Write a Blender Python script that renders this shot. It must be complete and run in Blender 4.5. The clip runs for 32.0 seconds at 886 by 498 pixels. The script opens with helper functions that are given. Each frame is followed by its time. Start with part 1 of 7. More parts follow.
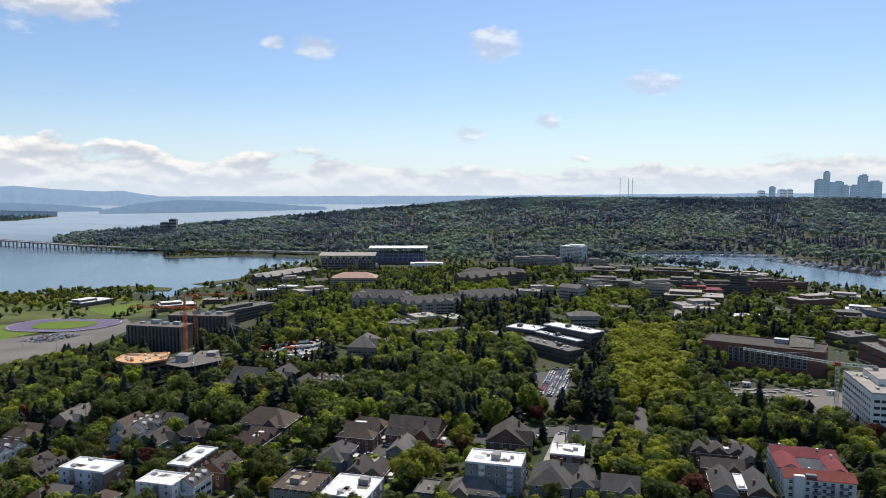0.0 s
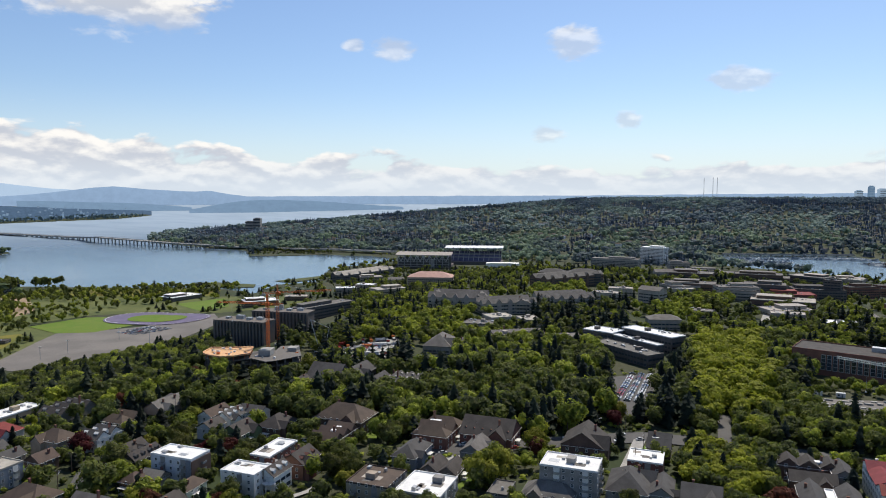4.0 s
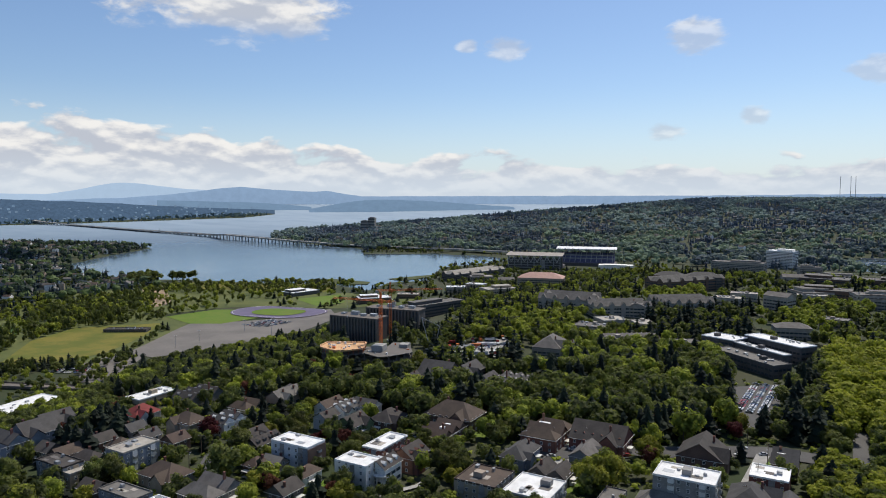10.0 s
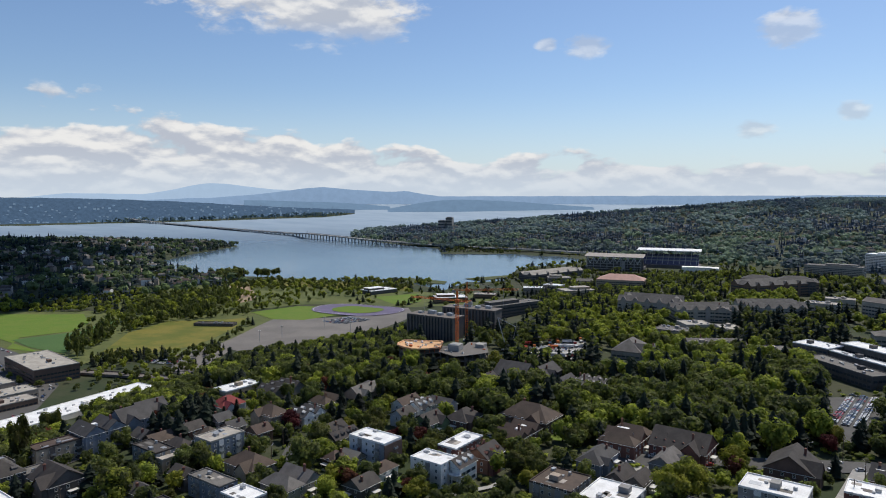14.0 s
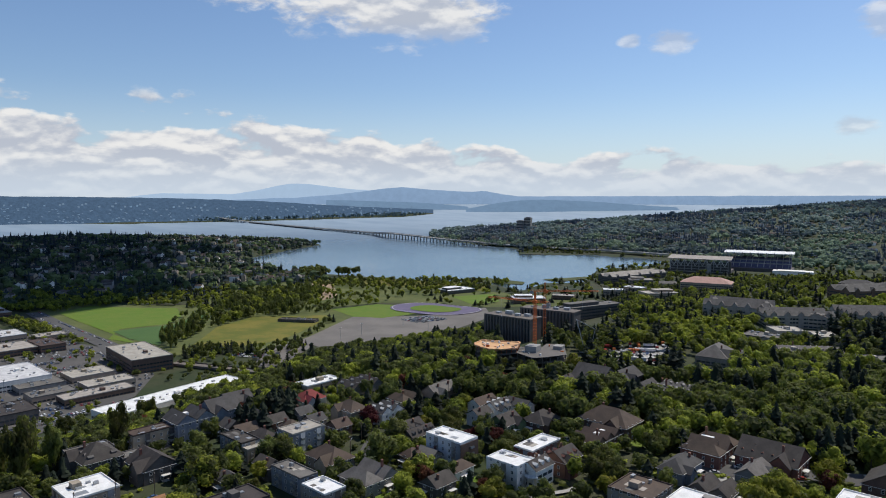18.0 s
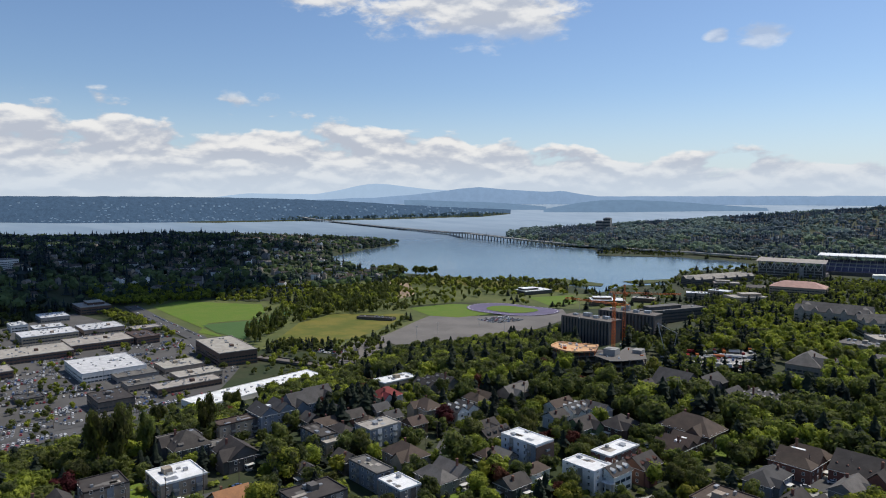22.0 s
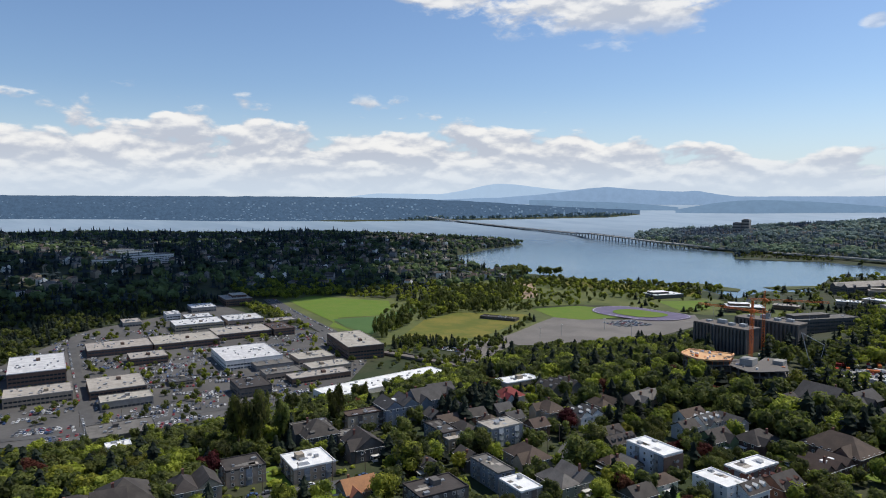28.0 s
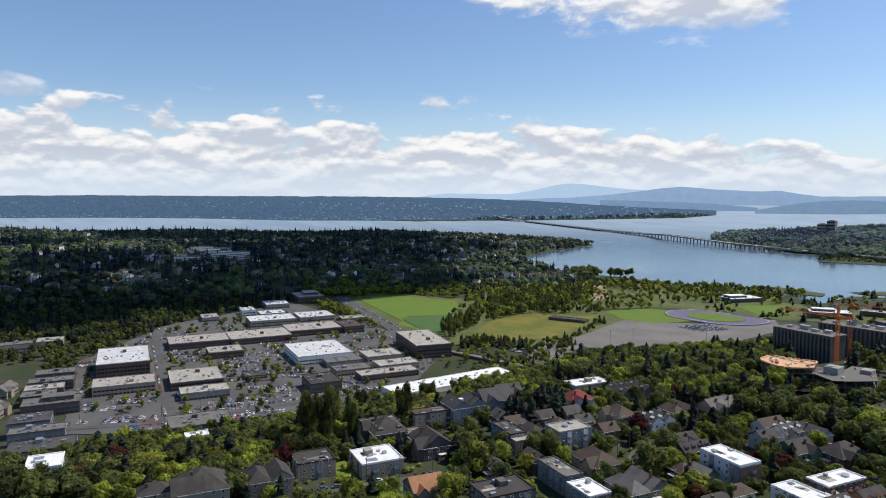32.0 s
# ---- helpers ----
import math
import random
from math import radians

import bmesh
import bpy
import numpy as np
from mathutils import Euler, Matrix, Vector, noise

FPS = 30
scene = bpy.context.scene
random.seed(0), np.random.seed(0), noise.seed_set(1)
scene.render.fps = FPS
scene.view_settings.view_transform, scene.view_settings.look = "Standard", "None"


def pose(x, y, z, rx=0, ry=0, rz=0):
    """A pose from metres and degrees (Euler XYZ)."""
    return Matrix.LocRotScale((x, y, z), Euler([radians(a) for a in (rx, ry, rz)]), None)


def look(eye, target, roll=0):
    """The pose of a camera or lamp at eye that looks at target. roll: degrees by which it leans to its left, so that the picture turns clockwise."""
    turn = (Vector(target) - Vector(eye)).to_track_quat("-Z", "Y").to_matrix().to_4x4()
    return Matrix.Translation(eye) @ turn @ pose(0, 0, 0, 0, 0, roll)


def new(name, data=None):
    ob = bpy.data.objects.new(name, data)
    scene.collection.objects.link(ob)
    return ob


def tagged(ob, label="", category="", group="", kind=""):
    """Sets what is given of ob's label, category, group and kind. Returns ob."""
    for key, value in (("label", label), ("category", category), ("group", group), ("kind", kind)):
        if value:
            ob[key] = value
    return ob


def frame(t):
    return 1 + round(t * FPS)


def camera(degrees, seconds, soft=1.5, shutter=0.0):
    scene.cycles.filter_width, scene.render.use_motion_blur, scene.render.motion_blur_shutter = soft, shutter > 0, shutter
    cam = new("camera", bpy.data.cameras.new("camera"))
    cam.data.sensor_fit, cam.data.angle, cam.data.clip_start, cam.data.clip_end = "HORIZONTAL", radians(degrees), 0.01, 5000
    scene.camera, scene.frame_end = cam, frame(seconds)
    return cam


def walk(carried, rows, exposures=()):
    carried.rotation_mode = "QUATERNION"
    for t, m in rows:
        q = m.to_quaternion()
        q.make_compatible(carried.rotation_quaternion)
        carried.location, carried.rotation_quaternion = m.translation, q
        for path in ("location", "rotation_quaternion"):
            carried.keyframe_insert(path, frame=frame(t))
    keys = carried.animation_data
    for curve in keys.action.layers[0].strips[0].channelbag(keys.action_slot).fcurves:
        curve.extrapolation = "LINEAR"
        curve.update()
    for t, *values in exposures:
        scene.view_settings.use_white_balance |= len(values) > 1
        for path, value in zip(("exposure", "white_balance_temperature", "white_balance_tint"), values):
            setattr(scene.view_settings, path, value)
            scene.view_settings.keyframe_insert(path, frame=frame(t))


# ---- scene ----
cam = camera(65.45, 32.0, soft=1.0)
EYE, TILT = 185.0, -4.47
TURNS = [
    (0, 0), (0.5, 0.8), (1, 1.596), (2, 3.154), (3, 4.787), (3.5, 5.563), (5.5, 8.48), (6, 9.202),
    (7, 10.681), (8, 12.23), (9, 13.851), (10, 15.506), (11, 17.073), (12, 18.677), (13, 20.33), (14, 21.916),
    (14.5, 22.723), (16.5, 25.896), (17, 26.734), (18, 28.401), (19, 30.046), (20, 31.566), (21, 33.182), (22, 34.792),
    (23, 36.404), (24, 38.081), (25, 39.82), (25.5, 40.693), (27.5, 44.292), (28, 45.113), (29, 46.707), (30, 48.179),
    (31, 49.534), (32, 50.814),
]
walk(cam, [(t, pose(0, 0, EYE, 90 + TILT, 0, a)) for t, a in TURNS], [(0.0, 0.15, 6650, 10), (8.0, 0.03, 6600, 10), (14.0, -0.12, 6450, 10), (25.0, -0.1, 6400, 10), (32.0, 0.08, 6400, 10)])

# ---- sky, sun ----
SUN_EL, SUN_AZ = 56.0, 20.0        # degrees up, and clockwise from straight ahead
sun = new("sun", bpy.data.lights.new("sun", "SUN"))
sun.data.energy, sun.data.angle, sun.data.color = 4.4, radians(0.5), (1.0, 0.93, 0.82)
sun_way = Vector((math.sin(radians(SUN_AZ)) * math.cos(radians(SUN_EL)), math.cos(radians(SUN_AZ)) * math.cos(radians(SUN_EL)), math.sin(radians(SUN_EL))))
sun.matrix_world = look(sun_way * 900, (0, 0, 0))
world = bpy.data.worlds.new("world")
scene.world = world
world.use_nodes = True


class Nodes:
    """Short hand for building a node tree."""

    def __init__(self, tree):
        self.tree = tree
        tree.nodes.clear()

    def add(self, kind, ins=(), **props):
        node = self.tree.nodes.new(kind)
        for key, value in props.items():
            if key == "operation":
                node.operation = value
            elif key == "blend_type":
                node.data_type, node.blend_type = "RGBA", value
            elif key == "sky_type":
                node.sky_type = value
            elif key == "noise_dimensions":
                node.noise_dimensions = value
            elif key == "feature":
                node.feature = value
        for key, value in dict(ins).items():
            self.put(node.inputs[key], value)
        return node

    def put(self, socket, value):
        if isinstance(value, bpy.types.NodeSocket):
            self.tree.links.new(value, socket)
        else:
            socket.default_value = value

    def m(self, op, a, b=0.0, c=0.0):
        return self.add("ShaderNodeMath", {0: a, 1: b, 2: c}, operation=op).outputs[0]

    def step(self, a, b, v):
        node = self.add("ShaderNodeMapRange", {"Value": v, "From Min": a, "From Max": b, "To Min": 0.0, "To Max": 1.0})
        node.interpolation_type = "SMOOTHSTEP"
        return node.outputs[0]

    def mix(self, f, a, b, blend="MIX"):
        node = self.add("ShaderNodeMix", {}, blend_type=blend)
        for key, value in ((0, f), (6, a), (7, b)):
            self.put(node.inputs[key], value)
        return node.outputs[2]

    def noise(self, vec, scale, detail=4.0, rough=0.55, dist=0.0):
        return self.add("ShaderNodeTexNoise", {"Vector": vec, "Scale": scale, "Detail": detail, "Roughness": rough, "Distortion": dist}).outputs[0]


w = Nodes(world.node_tree)
way = w.add("ShaderNodeTexCoord").outputs["Generated"]
sep = w.add("ShaderNodeSeparateXYZ", {0: way})
vx, vy, vz = sep.outputs
az = w.m("MULTIPLY", w.m("ARCTAN2", vx, vy), 57.2958)
el = w.m("MULTIPLY", w.m("ARCSINE", vz), 57.2958)
sky = w.add("ShaderNodeTexSky", sky_type="NISHITA")
sky.sun_disc, sky.sun_elevation, sky.sun_rotation, sky.altitude = False, radians(SUN_EL), radians(SUN_AZ), 100
sky.air_density, sky.dust_density, sky.ozone_density = 1.0, 0.5, 2.6
blue = w.mix(1.0, sky.outputs[0], (1.0, 1.07, 1.18, 1), "MULTIPLY")
flat = w.add("ShaderNodeCombineXYZ", {0: w.m("MULTIPLY", az, 0.11), 1: w.m("MULTIPLY", el, 0.24), 2: 0.0}).outputs[0]
flat_up = w.add("ShaderNodeCombineXYZ", {0: w.m("MULTIPLY", az, 0.11), 1: w.m("MULTIPLY", w.m("ADD", el, 0.45), 0.24), 2: 0.0}).outputs[0]
n1 = w.noise(flat, 1.9, 8.0, 0.5, 0.12)
n2 = w.noise(flat_up, 1.9, 8.0, 0.5, 0.12)
big = w.noise(flat, 0.45, 2.0)
# the bank of cumulus over the horizon: higher to the east than to the south
top = w.m("MULTIPLY_ADD", w.step(-14.0, -46.0, az), 3.9, 2.8)
top = w.m("ADD", top, w.m("MULTIPLY", w.m("SUBTRACT", big, 0.5), 3.4))
height = w.m("DIVIDE", el, top)
bank = w.m("SUBTRACT", w.m("ADD", w.m("MULTIPLY", n1, 2.1), -0.12), height)
bank = w.m("MULTIPLY", w.step(0.0, 0.2, bank), w.step(1.35, 1.08, height))
bank = w.m("MULTIPLY", bank, w.step(-4.0, 1.0, w.m("MULTIPLY", el, 1.0)))
# single clouds: degrees across, degrees up, half widths, weight
CLOUDS = [(-32.5, 15.4, 9.4, 3.6), (-30, 13.7, 5.6, 2.4), (-45, 15.9, 5.0, 1.6), (4.3, 11.9, 2.6, 1.6), (-10.2, 11.7, 2.2, 1.1), (-13.6, 11.9, 1.0, 0.6), (16.8, 8.6, 2.9, 1.0), (8.6, 5.9, 1.2, 0.8), (2.3, 4.9, 1.7, 0.9), (-82.3, 7.6, 2.0, 1.1)]
most = None
for ca, ce, wa, we in CLOUDS:
    da = w.m("DIVIDE", w.m("SUBTRACT", az, ca), wa)
    de = w.m("DIVIDE", w.m("SUBTRACT", el, ce), we)
    v = w.m("SUBTRACT", 1.0, w.m("SQRT", w.m("ADD", w.m("MULTIPLY", da, da), w.m("MULTIPLY", de, de))))
    most = v if most is None else w.m("MAXIMUM", most, v)
puff = w.noise(flat, 5.5, 7.0, 0.6, 0.3)
single = w.step(0.0, 0.75, w.m("ADD", w.m("MULTIPLY", most, 1.5), w.m("ADD", w.m("MULTIPLY", w.m("SUBTRACT", n1, 0.5), 2.2), w.m("MULTIPLY", w.m("SUBTRACT", puff, 0.5), 1.6))))
single = w.m("MULTIPLY", single, w.m("MULTIPLY_ADD", w.step(12.2, 14.0, el), 0.45, 0.5))
cover = w.m("MAXIMUM", bank, single)
lit = w.step(-0.07, 0.11, w.m("SUBTRACT", n1, n2))
cloud = w.mix(lit, (5.3, 5.7, 6.5, 1), (9.1, 9.0, 8.8, 1))
hazy = w.mix(w.m("MULTIPLY", w.step(9.0, -1.0, el), 0.6), blue, (6.6, 7.7, 8.9, 1))
cloud = w.mix(w.m("MULTIPLY", w.step(4.0, 0.0, el), 0.8), cloud, (6.4, 7.3, 8.3, 1))
final = w.mix(cover, hazy, cloud)
back = w.add("ShaderNodeBackground", {"Color": final, "Strength": 0.1})
w.tree.links.new(back.outputs[0], w.add("ShaderNodeOutputWorld").inputs[0])

# ---- the lie of the land: x right, y ahead (south by south-east), lake level at z = 0 ----
NORTH_SHORE = [(-1625, 2062), (-1539, 1734), (-1430, 1434), (-1307, 1358), (-1095, 1268), (-943, 1290), (-827, 1288), (-673, 1314)]
CANAL_SHORE = [(-611, 1318), (-495, 1238), (-499, 1367), (-429, 1428), (-449, 1537), (-474, 1701), (-394, 1811), (-341, 1954), (-448, 2062), (-540, 2062), (-718, 2161), (-838, 2062), (-913, 2226), (-1035, 2271), (-1436, 2555), (-1559, 2742)]
PENINSULA = [(-1677, 3123), (-1443, 3876), (-1216, 4882), (-825, 7000), (-401, 11131), (-591, 14756), (-1859, 15784)]
FAR_SHORE = [(-2002, 11707), (-1646, 8596), (-2426, 7716), (-3218, 7224), (-3586, 8281), (-4250, 8596), (-4132, 7716), (-3317, 5903), (-3084, 4990), (-3173, 4807), (-3400, 3947), (-3774, 3210), (-3883, 2919), (-4336, 2758), (-5581, 2497), (-6339, 1567), (-6794, 771)]
HILL_SHORE = [(-8283, -1056), (-4909, -630), (-4026, 454), (-3319, 1320), (-2557, 1806), (-1818, 2110)]
LAKE = np.array(NORTH_SHORE + CANAL_SHORE + PENINSULA + FAR_SHORE + HILL_SHORE, float)
BAY_SHORE = [(543, 1872), (560, 2190), (760, 2260), (1010, 2210), (1010, 1930), (1050, 1760), (1095, 1570), (1140, 1288), (879, 1045), (831, 1280), (776, 1476), (766, 1615), (661, 1741)]
BAY = np.array(BAY_SHORE, float)


def sstep(a, b, v):
    u = np.clip((np.asarray(v, float) - a) / (b - a), 0, 1)
    return u * u * (3 - 2 * u)


def shore(poly, x, y):
    """Distance to the outline: minus inside."""
    x, y = np.asarray(x, float), np.asarray(y, float)
    best, inside = np.full(x.shape, 1e12), np.zeros(x.shape, bool)
    for (ax, ay), (bx, by) in zip(poly, np.roll(poly, -1, 0)):
        dx, dy = bx - ax, by - ay
        k = np.clip(((x - ax) * dx + (y - ay) * dy) / (dx * dx + dy * dy), 0, 1)
        best = np.minimum(best, (x - ax - k * dx) ** 2 + (y - ay - k * dy) ** 2)
        inside ^= ((ay > y) != (by > y)) & (x < dx * (y - ay) / (by - ay + 1e-9) + ax)
    return np.where(inside, -1, 1) * np.sqrt(best)


def land(x, y):
    x, y = np.asarray(x, float), np.asarray(y, float)
    e, n = -0.968 * x + 0.25 * y, -0.25 * x - 0.968 * y
    z = 56 - 48 * sstep(300, 620, e)
    z = z - (z - 9) * sstep(1120, 1560, -n)
    z = z - 5 * sstep(620, 760, e) * sstep(330, 520, -n)
    z = z + 140 * sstep(2200, 4300, -n) * (1 - sstep(1300, 2700, e))
    hill = np.maximum(46 * sstep(1000, 1700, e) * sstep(-800, -100, n), 34 * sstep(1500, 2000, e) * sstep(-1650, -1250, n))
    z = z + hill * (1 - sstep(2500, 3000, e)) + 32 * sstep(0, 700, n) * sstep(1300, 2200, e) * (1 - sstep(2700, 3400, e))
    d = np.hypot(x, y)
    far = sstep(5300, 7600, d) * sstep(1500, 3000, e)
    z = z + far * 3
    s = np.minimum(shore(LAKE, x, y), shore(BAY, x, y))
    bank = np.where(s < 0, np.maximum(-3.0, s * 0.2), 0)
    return np.where(s < 0, bank, np.minimum(z, 0.8 + s * 0.09))


def ground(x, y):
    return float(land(np.array([x]), np.array([y]))[0])


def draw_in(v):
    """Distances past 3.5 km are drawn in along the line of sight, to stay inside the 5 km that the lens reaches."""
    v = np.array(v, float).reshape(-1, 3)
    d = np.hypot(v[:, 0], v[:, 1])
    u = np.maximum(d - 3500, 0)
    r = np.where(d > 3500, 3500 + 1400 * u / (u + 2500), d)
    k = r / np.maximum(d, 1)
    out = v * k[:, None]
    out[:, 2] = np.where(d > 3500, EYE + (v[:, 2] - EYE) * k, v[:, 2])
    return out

# ---- materials ----
MATS = {}


def mat(name, base, other=None, scale=0.3, rough=0.85, metal=0.0, fine=None, bump=0.0, spread=0.0, island=False, coords="Object", detail=5.0, spec=0.3):
    """A surface of two tones that mingle at two scales, with relief; spread: how far single pieces differ in brightness."""
    if name in MATS:
        return MATS[name]
    m = bpy.data.materials.new(name)
    m.use_nodes = True
    k = Nodes(m.node_tree)
    bsdf = k.add("ShaderNodeBsdfPrincipled", {"Roughness": rough, "Metallic": metal, "Specular IOR Level": spec})
    tex = k.add("ShaderNodeTexCoord")
    vec = k.add("ShaderNodeNewGeometry").outputs["Position"] if coords == "World" else tex.outputs[coords]
    n1 = k.noise(vec, scale, detail, 0.6)
    n2 = k.noise(vec, fine or scale * 9, 3.0, 0.6)
    other = other or tuple(c * 0.72 for c in base)
    col = k.mix(k.step(0.36, 0.64, n1), (*base, 1), (*other, 1))
    col = k.mix(k.m("MULTIPLY", k.step(0.3, 0.72, n2), 0.35), col, (*[c * 0.55 for c in base], 1))
    if spread:
        rnd = k.add("ShaderNodeNewGeometry").outputs["Random Per Island"] if island else k.add("ShaderNodeObjectInfo").outputs["Random"]
        hsv = k.add("ShaderNodeHueSaturation", {"Color": col, "Value": k.m("MULTIPLY_ADD", rnd, 2 * spread, 1 - spread), "Hue": k.m("MULTIPLY_ADD", rnd, 0.03, 0.485)})
        col = hsv.outputs[0]
    k.put(bsdf.inputs["Base Color"], col)
    if bump:
        b = k.add("ShaderNodeBump", {"Strength": bump, "Distance": 0.3, "Height": n2})
        k.put(bsdf.inputs["Normal"], b.outputs[0])
    k.tree.links.new(bsdf.outputs[0], k.add("ShaderNodeOutputMaterial").inputs[0])
    MATS[name] = m
    return m


def leaf_mat(name, dark, light, spread=0.3, island=True, gloss=0.7, patch=0.09):
    """Leaves: the tone differs from clump to clump, and some light comes through."""
    m = bpy.data.materials.new(name)
    m.use_nodes = True
    k = Nodes(m.node_tree)
    geo = k.add("ShaderNodeNewGeometry")
    obj = k.add("ShaderNodeObjectInfo").outputs["Random"]
    n = k.noise(geo.outputs["Position"], patch, 3.0)
    f = k.m("ADD", k.m("MULTIPLY", geo.outputs["Random Per Island"], 0.36), k.m("MULTIPLY", k.step(0.43, 0.57, n), 0.64))
    col = k.mix(f, (*dark, 1), (*light, 1))
    col = k.add("ShaderNodeHueSaturation", {"Color": col, "Hue": k.m("MULTIPLY_ADD", obj, 0.05, 0.475), "Value": k.m("MULTIPLY_ADD", obj, 2 * spread, 1 - spread)}).outputs[0]
    bsdf = k.add("ShaderNodeBsdfPrincipled", {"Base Color": col, "Roughness": gloss, "Specular IOR Level": 0.12})
    thin = k.add("ShaderNodeBsdfTranslucent", {"Color": k.mix(0.35, k.mix(1.0, col, (1.5, 1.5, 1.2, 1), "MULTIPLY"), (0.24, 0.34, 0.04, 1)) if not name.startswith(("needle", "far", "leaf_red")) else col})
    mixed = k.add("ShaderNodeMixShader", {0: 0.4})
    k.tree.links.new(bsdf.outputs[0], mixed.inputs[1])
    k.tree.links.new(thin.outputs[0], mixed.inputs[2])
    k.tree.links.new(mixed.outputs[0], k.add("ShaderNodeOutputMaterial").inputs[0])
    MATS[name] = m
    return m


def glass_mat(name, tint, rough=0.08):
    m = bpy.data.materials.new(name)
    m.use_nodes = True
    k = Nodes(m.node_tree)
    rnd = k.add("ShaderNodeObjectInfo").outputs["Random"]
    col = k.mix(rnd, (*tint, 1), (*[c * 0.4 for c in tint], 1))
    bsdf = k.add("ShaderNodeBsdfPrincipled", {"Base Color": col, "Roughness": rough, "Specular IOR Level": 0.8})
    k.tree.links.new(bsdf.outputs[0], k.add("ShaderNodeOutputMaterial").inputs[0])
    MATS[name] = m
    return m


def water_mat():
    m = bpy.data.materials.new("water")
    m.use_nodes = True
    k = Nodes(m.node_tree)
    pos = k.add("ShaderNodeNewGeometry").outputs["Position"]
    wide = k.noise(pos, 0.0035, 4.0, 0.6, 0.6)
    wave = k.add("ShaderNodeTexNoise", {"Vector": pos, "Scale": 0.22, "Detail": 4.0, "Roughness": 0.65})
    tip = k.add("ShaderNodeVectorMath", {0: wave.outputs["Color"], 1: (0.5, 0.5, 0.5)}, operation="SUBTRACT").outputs[0]
    tip = k.add("ShaderNodeVectorMath", {0: tip, 1: (0.17, 0.17, 0.0)}, operation="MULTIPLY").outputs[0]
    tip = k.add("ShaderNodeVectorMath", {0: tip, 1: (0.0, 0.0, 1.0)}, operation="ADD").outputs[0]
    level = k.add("ShaderNodeVectorMath", {0: tip}, operation="NORMALIZE").outputs[0]
    far_lake = k.step(2300.0, 4300.0, k.add("ShaderNodeVectorMath", {0: pos}, operation="LENGTH").outputs["Value"])   # sky sheen and haze of the distant water put into its colour
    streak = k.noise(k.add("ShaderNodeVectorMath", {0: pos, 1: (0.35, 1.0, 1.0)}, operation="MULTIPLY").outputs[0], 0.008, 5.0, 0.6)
    sheen_tone = k.mix(k.step(0.35, 0.65, streak), (0.27, 0.345, 0.42, 1), (0.22, 0.295, 0.37, 1))
    body = k.mix(far_lake, (0.078, 0.118, 0.158, 1), sheen_tone)
    bsdf = k.add("ShaderNodeBsdfPrincipled", {"Base Color": body, "Roughness": k.m("MULTIPLY_ADD", far_lake, 0.6, k.m("MULTIPLY_ADD", wide, 0.14, 0.06)), "IOR": 1.33, "Normal": level})
    k.tree.links.new(bsdf.outputs[0], k.add("ShaderNodeOutputMaterial").inputs[0])
    MATS["water"] = m
    return m


def haze_mat(name, tone, glow, vary=0.15, grain=0.02):
    """Far hills, seen as a plain pale backdrop; haze put in as a glow."""
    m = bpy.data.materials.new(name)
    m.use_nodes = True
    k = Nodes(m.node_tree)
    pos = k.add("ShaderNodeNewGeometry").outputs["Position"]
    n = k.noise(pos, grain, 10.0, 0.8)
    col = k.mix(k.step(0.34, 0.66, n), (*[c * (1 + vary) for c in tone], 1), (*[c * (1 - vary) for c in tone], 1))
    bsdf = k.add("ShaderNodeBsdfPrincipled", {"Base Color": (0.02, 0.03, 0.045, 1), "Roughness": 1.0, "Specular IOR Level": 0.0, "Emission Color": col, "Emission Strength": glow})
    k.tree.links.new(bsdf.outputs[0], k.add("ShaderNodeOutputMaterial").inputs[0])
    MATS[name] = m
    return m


water_mat()
mat("earth", (0.030, 0.045, 0.016), (0.055, 0.058, 0.030), 0.02, 0.95, fine=0.25, coords="World", bump=0.2)
mat("grass", (0.095, 0.165, 0.012), (0.12, 0.17, 0.020), 0.05, 0.9, fine=0.6, coords="World", bump=0.1)
mat("dry_grass", (0.175, 0.155, 0.028), (0.095, 0.115, 0.016), 0.025, 0.95, fine=0.3, coords="World")
mat("meadow", (0.115, 0.130, 0.040), (0.075, 0.095, 0.028), 0.02, 0.95, fine=0.25, coords="World")
mat("marsh", (0.075, 0.088, 0.030), (0.048, 0.062, 0.022), 0.03, 0.95, fine=0.3, coords="World")
mat("turf", (0.055, 0.115, 0.028), (0.065, 0.125, 0.032), 0.03, 0.9, fine=0.4, coords="World")
mat("asphalt", (0.10, 0.098, 0.096), (0.075, 0.073, 0.072), 0.06, 0.9, fine=0.9, coords="World")
mat("lot_asphalt", (0.112, 0.107, 0.102), (0.082, 0.079, 0.076), 0.03, 0.9, fine=0.5, coords="World")
mat("worn_asphalt", (0.185, 0.170, 0.155), (0.14, 0.13, 0.12), 0.02, 0.9, fine=0.4, coords="World")
mat("concrete", (0.36, 0.35, 0.33), (0.27, 0.265, 0.25), 0.12, 0.9, bump=0.1)
mat("soil", (0.36, 0.27, 0.18), (0.25, 0.19, 0.13), 0.04, 0.95, fine=0.4, coords="World")
mat("bark", (0.10, 0.075, 0.055), None, 1.5, 0.95)
mat("track", (0.15, 0.13, 0.21), (0.12, 0.105, 0.17), 0.05, 0.9, coords="World")
mat("white_line", (0.8, 0.8, 0.78))
glass_mat("glass", (0.05, 0.065, 0.08))
leaf_mat("leaf", (0.029, 0.034, 0.018), (0.125, 0.131, 0.038), 0.4)
leaf_mat("leaf_bright", (0.082, 0.096, 0.020), (0.300, 0.308, 0.046), 0.3)
leaf_mat("leaf_blossom", (0.125, 0.130, 0.014), (0.265, 0.252, 0.034))
